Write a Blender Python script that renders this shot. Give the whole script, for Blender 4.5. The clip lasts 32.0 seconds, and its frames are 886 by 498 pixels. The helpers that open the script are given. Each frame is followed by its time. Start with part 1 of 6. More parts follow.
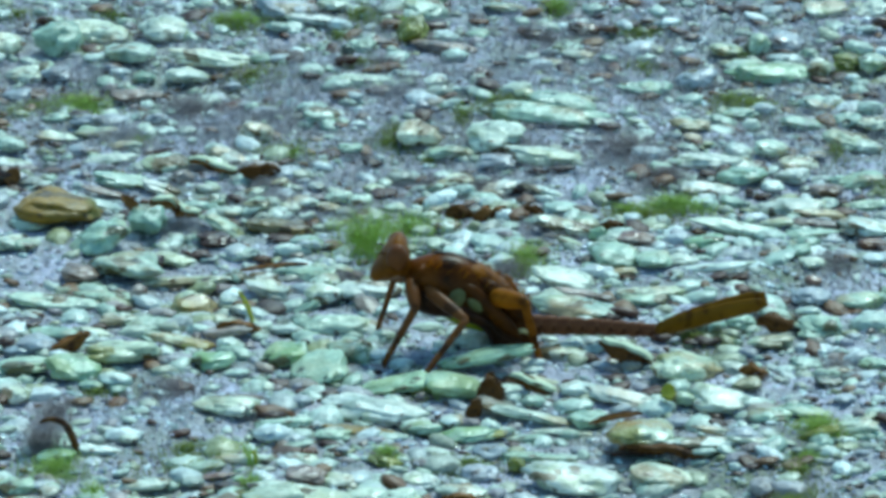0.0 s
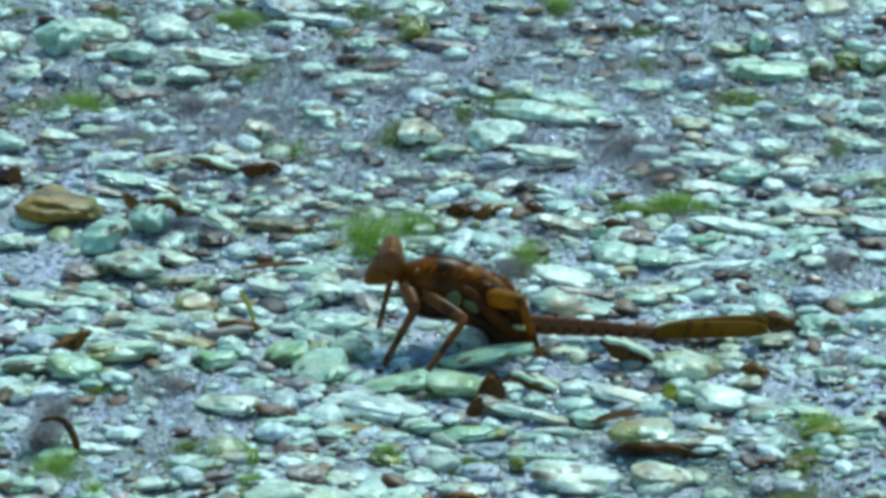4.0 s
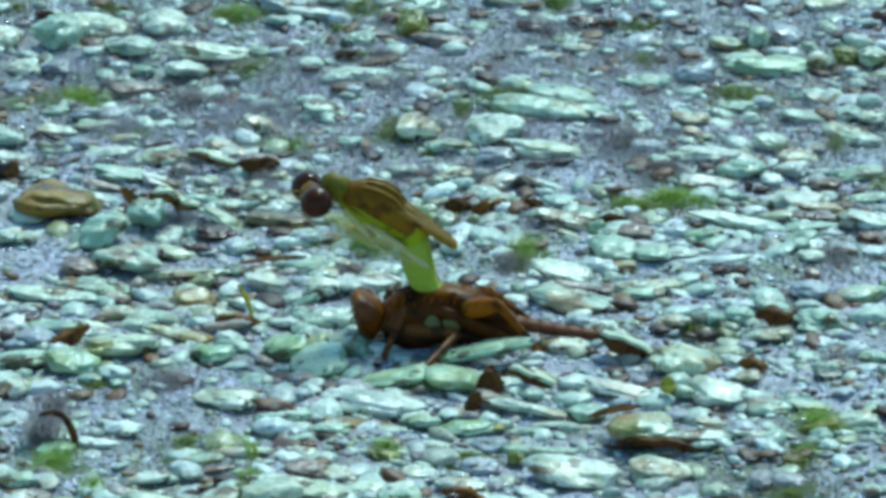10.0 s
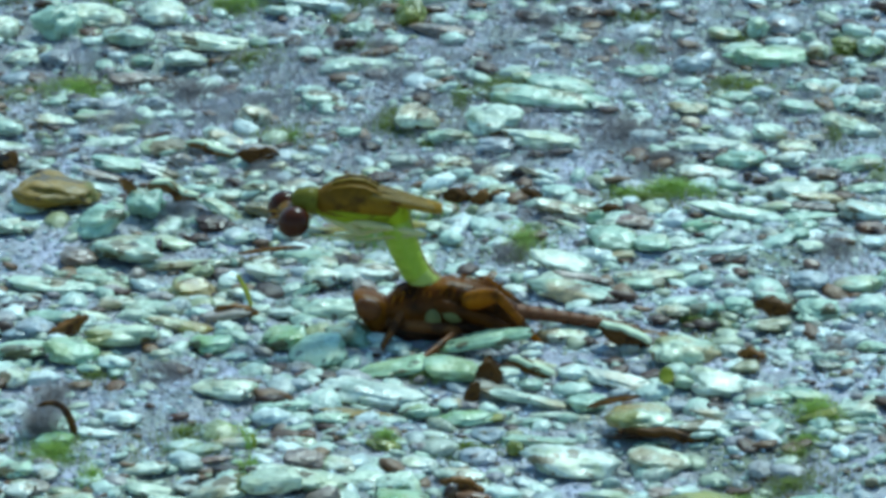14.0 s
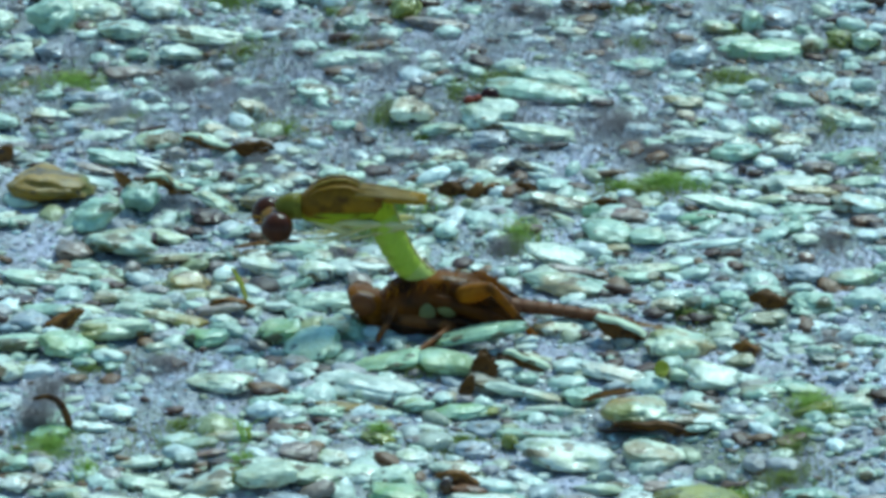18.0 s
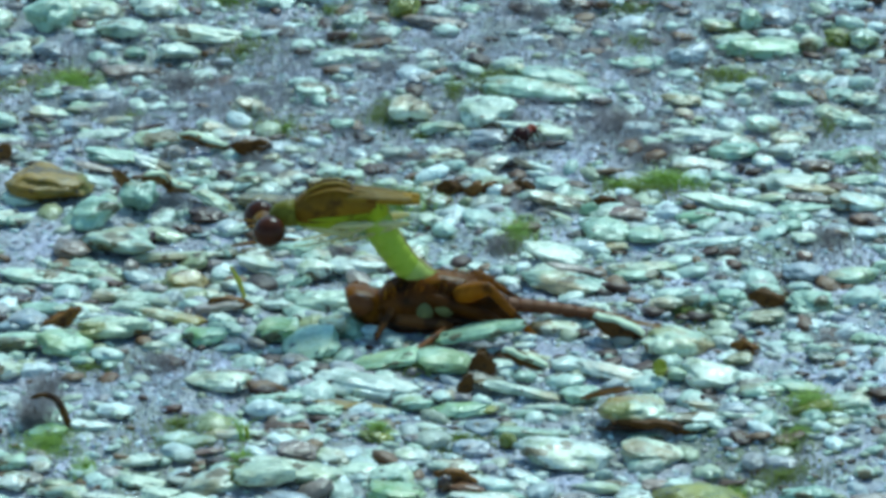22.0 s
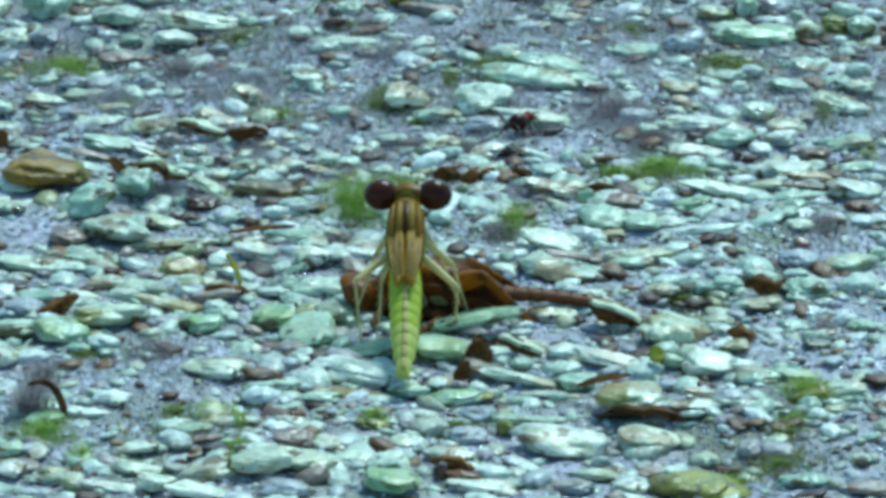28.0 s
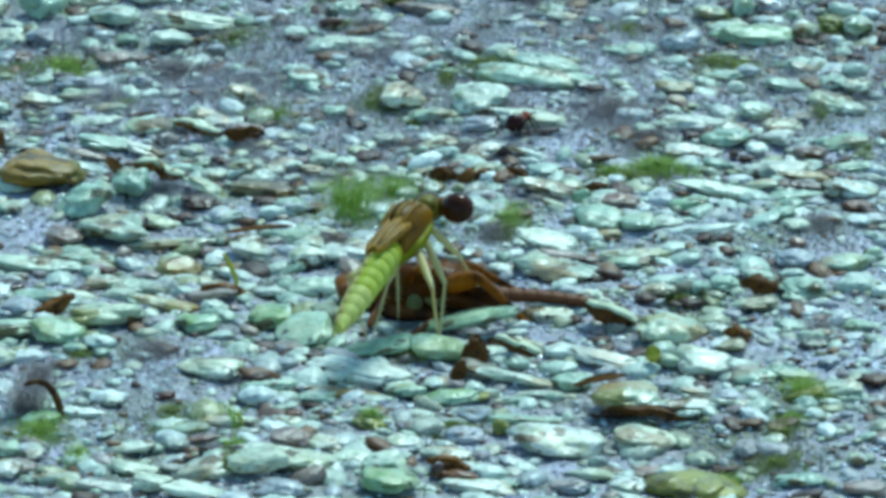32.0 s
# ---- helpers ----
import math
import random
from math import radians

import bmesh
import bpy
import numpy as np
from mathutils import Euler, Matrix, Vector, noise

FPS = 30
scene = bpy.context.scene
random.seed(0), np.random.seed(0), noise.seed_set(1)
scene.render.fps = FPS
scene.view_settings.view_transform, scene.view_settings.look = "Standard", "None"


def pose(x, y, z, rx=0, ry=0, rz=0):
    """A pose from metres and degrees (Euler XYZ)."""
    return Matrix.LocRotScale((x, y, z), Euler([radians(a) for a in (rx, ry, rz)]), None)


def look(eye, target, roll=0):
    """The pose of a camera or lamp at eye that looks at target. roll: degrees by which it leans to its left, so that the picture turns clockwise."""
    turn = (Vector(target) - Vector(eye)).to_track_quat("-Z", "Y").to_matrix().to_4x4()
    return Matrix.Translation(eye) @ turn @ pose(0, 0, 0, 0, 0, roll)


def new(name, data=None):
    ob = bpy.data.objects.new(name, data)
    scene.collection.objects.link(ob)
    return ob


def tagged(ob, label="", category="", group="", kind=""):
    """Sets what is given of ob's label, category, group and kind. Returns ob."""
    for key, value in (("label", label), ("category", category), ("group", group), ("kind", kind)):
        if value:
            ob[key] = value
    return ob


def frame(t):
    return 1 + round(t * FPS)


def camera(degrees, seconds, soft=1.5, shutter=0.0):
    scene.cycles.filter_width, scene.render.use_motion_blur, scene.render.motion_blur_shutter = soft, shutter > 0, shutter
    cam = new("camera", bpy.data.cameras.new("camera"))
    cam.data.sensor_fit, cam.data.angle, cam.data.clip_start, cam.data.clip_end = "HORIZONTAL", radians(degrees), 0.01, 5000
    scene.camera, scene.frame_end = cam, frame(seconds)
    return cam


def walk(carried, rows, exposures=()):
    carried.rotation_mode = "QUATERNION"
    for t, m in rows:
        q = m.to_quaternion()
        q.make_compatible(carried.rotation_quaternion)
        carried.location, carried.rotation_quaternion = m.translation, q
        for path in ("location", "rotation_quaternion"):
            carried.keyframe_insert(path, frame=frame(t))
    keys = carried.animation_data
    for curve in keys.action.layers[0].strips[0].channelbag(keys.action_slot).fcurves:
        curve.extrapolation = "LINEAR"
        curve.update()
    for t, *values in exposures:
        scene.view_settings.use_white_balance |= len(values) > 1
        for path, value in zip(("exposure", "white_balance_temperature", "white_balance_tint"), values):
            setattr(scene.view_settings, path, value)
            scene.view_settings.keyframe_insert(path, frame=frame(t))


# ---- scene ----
# All plan numbers below are in millimetres; MM turns them into metres.
MM = 0.001
EYE = (0.0, -0.37281, 0.12114)
cam = camera(8.0, 32.0, soft=4.0)
walk(cam, [
    (0.0, look(EYE, (0.000000, 0.000000, 0))),
    (0.5, look(EYE, (0.000010, 0.000242, 0))),
    (1.0, look(EYE, (-0.000021, 0.000347, 0))),
    (1.5, look(EYE, (0.000000, 0.000000, 0))),
    (2.0, look(EYE, (-0.000042, 0.000172, 0))),
    (2.5, look(EYE, (-0.000077, 0.000000, 0))),
    (3.0, look(EYE, (-0.000161, 0.000242, 0))),
    (3.5, look(EYE, (-0.000076, 0.000000, 0))),
    (5.5, look(EYE, (-0.000054, -0.000384, 0))),
    (6.0, look(EYE, (-0.000077, -0.000348, 0))),
    (6.5, look(EYE, (-0.000066, -0.000346, 0))),
    (7.0, look(EYE, (-0.000054, -0.000486, 0))),
    (7.5, look(EYE, (-0.000065, -0.000691, 0))),
    (8.0, look(EYE, (-0.000054, -0.000863, 0))),
    (8.5, look(EYE, (-0.000054, -0.000865, 0))),
    (9.0, look(EYE, (-0.000065, -0.001140, 0))),
    (9.5, look(EYE, (-0.000054, -0.001207, 0))),
    (10.0, look(EYE, (0.000042, -0.001382, 0))),
    (10.5, look(EYE, (0.000042, -0.001796, 0))),
    (11.0, look(EYE, (0.000052, -0.002239, 0))),
    (11.5, look(EYE, (0.000095, -0.002206, 0))),
    (12.0, look(EYE, (0.000138, -0.002550, 0))),
    (12.5, look(EYE, (0.000160, -0.003233, 0))),
    (13.0, look(EYE, (0.000149, -0.003061, 0))),
    (13.5, look(EYE, (0.000222, -0.003367, 0))),
    (14.0, look(EYE, (0.000105, -0.003266, 0))),
    (14.5, look(EYE, (0.000127, -0.003574, 0))),
    (16.5, look(EYE, (0.000190, -0.004087, 0))),
    (17.0, look(EYE, (0.000201, -0.004084, 0))),
    (17.5, look(EYE, (0.000295, -0.004454, 0))),
    (18.0, look(EYE, (0.000411, -0.004561, 0))),
    (18.5, look(EYE, (0.000360, -0.004594, 0))),
    (19.0, look(EYE, (0.000401, -0.004594, 0))),
    (19.5, look(EYE, (0.000412, -0.004421, 0))),
    (20.0, look(EYE, (0.000465, -0.004421, 0))),
    (20.5, look(EYE, (0.000453, -0.004864, 0))),
    (21.0, look(EYE, (0.000486, -0.004930, 0))),
    (21.5, look(EYE, (0.000497, -0.005032, 0))),
    (22.0, look(EYE, (0.000518, -0.004861, 0))),
    (22.5, look(EYE, (0.000517, -0.005237, 0))),
    (23.0, look(EYE, (0.000486, -0.005204, 0))),
    (23.5, look(EYE, (0.000528, -0.005301, 0))),
    (24.0, look(EYE, (0.000517, -0.005473, 0))),
    (24.5, look(EYE, (0.000560, -0.005977, 0))),
    (25.0, look(EYE, (0.000611, -0.006010, 0))),
    (25.5, look(EYE, (0.000707, -0.006242, 0))),
    (27.5, look(EYE, (0.000673, -0.007352, 0))),
    (28.0, look(EYE, (0.000725, -0.007420, 0))),
    (28.5, look(EYE, (0.000724, -0.007951, 0))),
    (29.0, look(EYE, (0.000797, -0.007984, 0))),
    (29.5, look(EYE, (0.000778, -0.007653, 0))),
    (30.0, look(EYE, (0.000862, -0.007387, 0))),
    (30.5, look(EYE, (0.000977, -0.007651, 0))),
    (31.0, look(EYE, (0.000913, -0.007387, 0))),
    (31.5, look(EYE, (0.000924, -0.007319, 0))),
    (32.0, look(EYE, (0.000945, -0.007452, 0))),
], exposures=[(0.0, 0.05, 5080, -21), (32.0, 0.05, 5080, -21)])

# ---- light: open shade under a bright hazy sky, the brighter part behind the subject ----
world = bpy.data.worlds.new("sky")
scene.world = world
world.use_nodes = True
wn, wl = world.node_tree.nodes, world.node_tree.links
sky = wn.new("ShaderNodeTexSky")
sky.sky_type = "NISHITA"
sky.sun_disc = False
sky.sun_elevation, sky.sun_rotation = radians(55), radians(24)
sky.air_density, sky.dust_density, sky.ozone_density = 1.0, 0.3, 2.0
wn["Background"].inputs["Strength"].default_value = 0.152
wl.new(sky.outputs["Color"], wn["Background"].inputs["Color"])
sun = new("sun", bpy.data.lights.new("sun", "SUN"))
sun.data.energy, sun.data.angle, sun.data.color = 3.4, radians(19), (1.0, 0.95, 0.87)
sun.matrix_world = look((0.407 * 0.574, 0.914 * 0.574, 0.819), (0, 0, 0))


# ---- materials ----
def ramp_node(n, l, source, stops):
    r = n.new("ShaderNodeValToRGB")
    while len(r.color_ramp.elements) < len(stops):
        r.color_ramp.elements.new(0.5)
    for e, (p, c) in zip(r.color_ramp.elements, stops):
        e.position, e.color = p, (*c, 1)
    l.new(source, r.inputs["Fac"])
    return r.outputs["Color"]


def mix_node(n, l, fac, a, b, mode="MIX"):
    m = n.new("ShaderNodeMix")
    m.data_type, m.blend_type = "RGBA", mode
    for i, v in ((0, fac), (6, a), (7, b)):
        if isinstance(v, (int, float)):
            m.inputs[i].default_value = v
        elif isinstance(v, tuple):
            m.inputs[i].default_value = (*v, 1)
        else:
            l.new(v, m.inputs[i])
    return m.outputs[2]


def noise_node(n, l, scale, detail=4, rough=0.6, vec=None):
    t = n.new("ShaderNodeTexNoise")
    t.inputs["Scale"].default_value, t.inputs["Detail"].default_value = scale, detail
    t.inputs["Roughness"].default_value = rough
    if vec is not None:
        l.new(vec, t.inputs["Vector"])
    return t.outputs["Fac"]


def bump_node(n, l, height, metres, strength=1.0, normal=None):
    b = n.new("ShaderNodeBump")
    b.inputs["Distance"].default_value, b.inputs["Strength"].default_value = metres, strength
    l.new(height, b.inputs["Height"])
    if normal is not None:
        l.new(normal, b.inputs["Normal"])
    return b.outputs["Normal"]


def base_material(name):
    m = bpy.data.materials.new(name)
    m.use_nodes = True
    n, l = m.node_tree.nodes, m.node_tree.links
    return m, n, l, n["Principled BSDF"]


def place_vector(n, l):
    """World place shifted per object, so that no two stones share a pattern."""
    g, o, v = n.new("ShaderNodeNewGeometry"), n.new("ShaderNodeObjectInfo"), n.new("ShaderNodeVectorMath")
    v.operation = "MULTIPLY_ADD"
    l.new(o.outputs["Random"], v.inputs[0])
    v.inputs[1].default_value = (0.7, 1.3, 2.1)
    l.new(g.outputs["Position"], v.inputs[2])
    return v.outputs[0], o.outputs["Random"]


def stone_material(name, tones, stain, spot, wet=0.24, stain_at=(0.54, 0.66), edge=None):
    """Smooth wet stone: a tone of its own, broad cloudy veins, soft stains, patches of brown crust and a few crisp dark specks."""
    m, n, l, p = base_material(name)
    v, rnd = place_vector(n, l)
    tone = ramp_node(n, l, rnd, [(i / (len(tones) - 1), c) for i, c in enumerate(tones)])
    cloud = noise_node(n, l, 260, 4, 0.55, v)
    tone = mix_node(n, l, 1.0, tone, ramp_node(n, l, cloud, [(0.3, (0.55, 0.60, 0.58)), (0.48, (0.92, 0.94, 0.92)), (0.68, (1.16, 1.13, 1.08))]), "MULTIPLY")
    mottle = noise_node(n, l, 780, 4, 0.65, v)
    tone = mix_node(n, l, 1.0, tone, ramp_node(n, l, mottle, [(0.34, (0.58, 0.62, 0.56)), (0.5, (0.94, 0.95, 0.93)), (0.66, (1.12, 1.1, 1.06))]), "MULTIPLY")
    blot = noise_node(n, l, 330, 3, 0.55, v)
    tone = mix_node(n, l, ramp_node(n, l, blot, [(stain_at[0], (0,) * 3), (stain_at[1], (0.9,) * 3)]), tone, stain)
    warm = noise_node(n, l, 210, 4, 0.6, v)
    tone = mix_node(n, l, ramp_node(n, l, warm, [(0.53, (0,) * 3), (0.63, (0.75,) * 3)]), tone, edge or (stain[0] * 1.1, stain[1] * 0.8, stain[2] * 0.6))
    crust = noise_node(n, l, 400, 3, 0.5, v)
    tone = mix_node(n, l, ramp_node(n, l, crust, [(0.605, (0,) * 3), (0.63, (0.9,) * 3)]), tone, (spot[0] * 1.6, spot[1] * 1.7, spot[2] * 0.7))
    speck = noise_node(n, l, 950, 2, 0.5, v)
    tone = mix_node(n, l, ramp_node(n, l, speck, [(0.645, (0,) * 3), (0.69, (0.85,) * 3)]), tone, spot)
    grain = noise_node(n, l, 2400, 4, 0.7, v)
    tone = mix_node(n, l, 1.0, tone, ramp_node(n, l, grain, [(0.3, (0.86,) * 3), (0.7, (1.1,) * 3)]), "MULTIPLY")
    l.new(tone, p.inputs["Base Color"])
    l.new(ramp_node(n, l, noise_node(n, l, 700, 3, 0.6, v), [(0.3, (wet - 0.1,) * 3), (0.7, (wet + 0.25,) * 3)]), p.inputs["Roughness"])
    p.inputs["Specular IOR Level"].default_value = 0.5
    relief = bump_node(n, l, noise_node(n, l, 620, 5, 0.6, v), 0.0004, 0.8)
    l.new(relief, p.inputs["Normal"])
    return m


STONE = {
    "w": stone_material("pale_stone", [(0.73, 0.73, 0.53), (0.84, 0.81, 0.66), (0.62, 0.68, 0.51), (0.82, 0.76, 0.65), (0.79, 0.82, 0.71)], (0.46, 0.47, 0.25), (0.09, 0.05, 0.025), edge=(0.42, 0.28, 0.12)),
    "g": stone_material("mint_stone", [(0.46, 0.54, 0.38), (0.54, 0.62, 0.45), (0.38, 0.48, 0.36), (0.58, 0.62, 0.47)], (0.32, 0.36, 0.16), (0.07, 0.045, 0.02), edge=(0.28, 0.20, 0.08)),
    "G": stone_material("green_stone", [(0.44, 0.56, 0.34), (0.52, 0.62, 0.42)], (0.26, 0.36, 0.10), (0.06, 0.04, 0.02), edge=(0.36, 0.40, 0.16)),
    "M": stone_material("mint_disc", [(0.50, 0.60, 0.42), (0.58, 0.68, 0.50)], (0.30, 0.40, 0.22), (0.04, 0.03, 0.015), stain_at=(0.56, 0.68), edge=(0.46, 0.48, 0.28)),
    "p": stone_material("lilac_stone", [(0.40, 0.40, 0.42), (0.50, 0.48, 0.50), (0.36, 0.38, 0.40)], (0.30, 0.27, 0.26), (0.10, 0.07, 0.06)),
    "r": stone_material("pinkish_stone", [(0.40, 0.29, 0.23), (0.32, 0.22, 0.17), (0.46, 0.36, 0.30)], (0.20, 0.12, 0.08), (0.07, 0.03, 0.02)),
    "t": stone_material("tan_stone", [(0.24, 0.17, 0.07), (0.28, 0.20, 0.08)], (0.36, 0.28, 0.08), (0.06, 0.03, 0.012)),
    # brown pebbles, and dark pieces painting the shaded undersides of pale ones
    "b": stone_material("brown_and_shade_stone", [(0.11, 0.040, 0.012), (0.065, 0.030, 0.016), (0.17, 0.062, 0.016)], (0.035, 0.018, 0.014), (0.02, 0.012, 0.009)),
    "d": stone_material("dark_stone", [(0.08, 0.09, 0.05), (0.11, 0.11, 0.06)], (0.04, 0.04, 0.025), (0.02, 0.02, 0.015)),
    "y": stone_material("mossy_stone", [(0.26, 0.24, 0.025), (0.36, 0.32, 0.05)], (0.12, 0.13, 0.012), (0.05, 0.035, 0.012)),
    "o": stone_material("golden_stone", [(0.29, 0.16, 0.006), (0.34, 0.20, 0.010)], (0.13, 0.13, 0.010), (0.06, 0.03, 0.01), wet=0.45, stain_at=(0.52, 0.62), edge=(0.28, 0.26, 0.05)),
    "Y": stone_material("olive_stone", [(0.62, 0.64, 0.44), (0.68, 0.70, 0.50)], (0.30, 0.26, 0.05), (0.10, 0.05, 0.01), stain_at=(0.5, 0.6), edge=(0.40, 0.24, 0.06)),
}
STONE_WORDS = {
    "w": "pale off-white limestone pebble lying on wet sand",
    "g": "mint-grey limestone pebble with algae stains on wet sand",
    "G": "algae-green pebble lying on wet sand",
    "M": "rounded mint-green pebble propped up on wet sand",
    "p": "lilac-grey pebble half sunk in wet sand",
    "r": "pinkish-brown flat pebble lying on wet sand",
    "t": "long tan pebble half sunk in wet sand",
    "b": "dark brown piece, some standing in for shaded pebble undersides",
    "d": "dark grey-green pebble half sunk in sand",
    "y": "olive mossy pebble lying on wet sand",
    "o": "large golden-olive stone rising from wet sand",
    "Y": "cream pebble with golden-brown algae patches on sand",
}


def sand_material():
    m, n, l, p = base_material("wet_sand")
    g = n.new("ShaderNodeNewGeometry").outputs["Position"]
    big = noise_node(n, l, 45, 4, 0.6, g)
    mid = noise_node(n, l, 260, 5, 0.65, g)
    fine = noise_node(n, l, 1900, 3, 0.6, g)
    # the lilac in these tones paints the sky's reflection on wet sand
    tone = ramp_node(n, l, big, [(0.32, (0.30, 0.26, 0.24)), (0.5, (0.45, 0.42, 0.50)), (0.7, (0.58, 0.55, 0.66))])
    tone = mix_node(n, l, ramp_node(n, l, mid, [(0.42, (0,) * 3), (0.66, (0.7,) * 3)]), tone, (0.10, 0.115, 0.035))
    film = noise_node(n, l, 70, 5, 0.7, g)
    tone = mix_node(n, l, ramp_node(n, l, film, [(0.5, (0,) * 3), (0.66, (0.75,) * 3)]), tone, (0.10, 0.14, 0.03))
    tone = mix_node(n, l, 1.0, tone, ramp_node(n, l, fine, [(0.3, (0.65,) * 3), (0.7, (1.3,) * 3)]), "MULTIPLY")
    l.new(tone, p.inputs["Base Color"])
    l.new(ramp_node(n, l, mid, [(0.3, (0.22,) * 3), (0.7, (0.55,) * 3)]), p.inputs["Roughness"])
    p.inputs["Specular IOR Level"].default_value = 0.5
    nb = bump_node(n, l, fine, 0.0003, 1.0)
    l.new(bump_node(n, l, mid, 0.0006, 0.7, nb), p.inputs["Normal"])
    return m


def grit_material(name, stops, rough):
    m, n, l, p = base_material(name)
    g = n.new("ShaderNodeNewGeometry")
    tone = ramp_node(n, l, g.outputs["Random Per Island"], stops)
    v = noise_node(n, l, 1300, 3, 0.6, g.outputs["Position"])
    tone = mix_node(n, l, 1.0, tone, ramp_node(n, l, v, [(0.3, (0.65,) * 3), (0.7, (1.2,) * 3)]), "MULTIPLY")
    l.new(tone, p.inputs["Base Color"])
    p.inputs["Roughness"].default_value = rough
    l.new(bump_node(n, l, noise_node(n, l, 2600, 3, 0.6, g.outputs["Position"]), 0.00012), p.inputs["Normal"])
    return m


def chitin(name, tones, scale, rough, through_light, spots=None, spot_at=(0.58, 0.68)):
    """Insect skin: a glossy surface that lets some light through."""
    m, n, l, p = base_material(name)
    g = n.new("ShaderNodeTexCoord").outputs["Object"]
    f = noise_node(n, l, scale, 4, 0.6, g)
    tone = ramp_node(n, l, f, [(0.3, tones[0]), (0.7, tones[1])])
    if spots:
        s = noise_node(n, l, scale * 2.3, 2, 0.5, g)
        tone = mix_node(n, l, ramp_node(n, l, s, [(spot_at[0], (0,) * 3), (spot_at[1], (0.85,) * 3)]), tone, spots)
    l.new(tone, p.inputs["Base Color"])
    p.inputs["Roughness"].default_value, p.inputs["Specular IOR Level"].default_value = rough, 0.14
    l.new(bump_node(n, l, noise_node(n, l, scale * 3, 3, 0.6, g), 0.00006, 0.6), p.inputs["Normal"])
    if through_light:
        t, x = n.new("ShaderNodeBsdfTranslucent"), n.new("ShaderNodeMixShader")
        l.new(tone, t.inputs["Color"])
        x.inputs[0].default_value = through_light
        l.new(p.outputs[0], x.inputs[1])
        l.new(t.outputs[0], x.inputs[2])
        l.new(x.outputs[0], n["Material Output"].inputs["Surface"])
    return m


SAND = sand_material()
GRIT = grit_material("gravel", [(0.0, (0.32, 0.39, 0.25)), (0.2, (0.52, 0.58, 0.44)), (0.4, (0.36, 0.34, 0.36)), (0.52, (0.16, 0.09, 0.05)), (0.6, (0.42, 0.46, 0.36)), (0.8, (0.30, 0.30, 0.14)), (1.0, (0.70, 0.72, 0.62))], 0.4)
FLAKES = grit_material("flat_gravel", [(0.0, (0.42, 0.50, 0.36)), (0.16, (0.60, 0.66, 0.52)), (0.3, (0.48, 0.47, 0.46)), (0.38, (0.30, 0.22, 0.16)), (0.46, (0.50, 0.56, 0.43)), (0.68, (0.74, 0.78, 0.64)), (0.78, (0.36, 0.36, 0.16)), (0.86, (0.58, 0.58, 0.55)), (1.0, (0.82, 0.85, 0.74))], 0.3)
# pale stone flakes whose bright tones also stand in for glints
PALE_GRIT = grit_material("pale_flakes", [(0.0, (0.46, 0.54, 0.46)), (0.5, (0.66, 0.72, 0.66)), (0.8, (0.80, 0.84, 0.82)), (1.0, (0.55, 0.56, 0.62))], 0.2)
# the near-white end of the ramp paints glints on wet sand
GRAIN = grit_material("sand_grains", [(0.0, (0.33, 0.32, 0.38)), (0.3, (0.43, 0.42, 0.48)), (0.5, (0.28, 0.23, 0.21)), (0.62, (0.38, 0.40, 0.35)), (0.74, (0.50, 0.50, 0.56)), (0.84, (0.78, 0.80, 0.84)), (1.0, (0.92, 0.93, 0.94))], 0.12)
ALGAE = chitin("algae", [(0.42, 0.54, 0.08), (0.58, 0.66, 0.20)], 150, 0.6, 0.5)
FILM = chitin("algae_film", [(0.26, 0.32, 0.05), (0.42, 0.44, 0.12)], 150, 0.6, 0.4)
THREAD = chitin("brown_threads", [(0.45, 0.42, 0.42), (0.68, 0.64, 0.64)], 150, 0.55, 0.4)
CLUMP = chitin("thread_clumps", [(0.34, 0.29, 0.27), (0.52, 0.46, 0.44)], 150, 0.6, 0.4)
HEAD = chitin("fresh_head", [(0.13, 0.055, 0.008), (0.22, 0.11, 0.018)], 500, 0.35, 0.1)
SKIN_LEG = chitin("shed_skin_leg", [(0.12, 0.042, 0.010), (0.26, 0.10, 0.025)], 300, 0.36, 0.25, (0.06, 0.025, 0.010))
SKIN = chitin("shed_skin", [(0.020, 0.008, 0.002), (0.25, 0.075, 0.004)], 240, 0.32, 0.4, (0.012, 0.005, 0.002), (0.50, 0.70))
SKIN_AMBER = chitin("shed_skin_amber", [(0.24, 0.085, 0.004), (0.62, 0.25, 0.012)], 260, 0.34, 0.5, (0.10, 0.035, 0.004), (0.56, 0.72))
SKIN_RUST = chitin("shed_skin_rust", [(0.12, 0.040, 0.004), (0.48, 0.175, 0.009)], 260, 0.32, 0.45, (0.05, 0.017, 0.003), (0.54, 0.7))
SKIN_DARK = chitin("shed_skin_dark", [(0.022, 0.009, 0.003), (0.06, 0.02, 0.005)], 600, 0.4, 0.1, (0.015, 0.006, 0.003))
SKIN_PALE = chitin("shed_skin_pale", [(0.22, 0.21, 0.08), (0.32, 0.28, 0.11)], 500, 0.4, 0.4)
GILL = chitin("gill", [(0.18, 0.08, 0.003), (0.28, 0.13, 0.005)], 500, 0.4, 0.3, (0.11, 0.045, 0.004))
SKIN_EYE = chitin("skin_eye", [(0.10, 0.032, 0.010), (0.20, 0.07, 0.02)], 400, 0.3, 0.2)
NECK = chitin("fresh_neck", [(0.20, 0.16, 0.015), (0.34, 0.29, 0.04)], 350, 0.42, 0.35, (0.10, 0.06, 0.01))
SKIN_TAIL = chitin("shed_skin_tail", [(0.14, 0.05, 0.02), (0.30, 0.13, 0.055)], 500, 0.45, 0.25, (0.06, 0.02, 0.008))
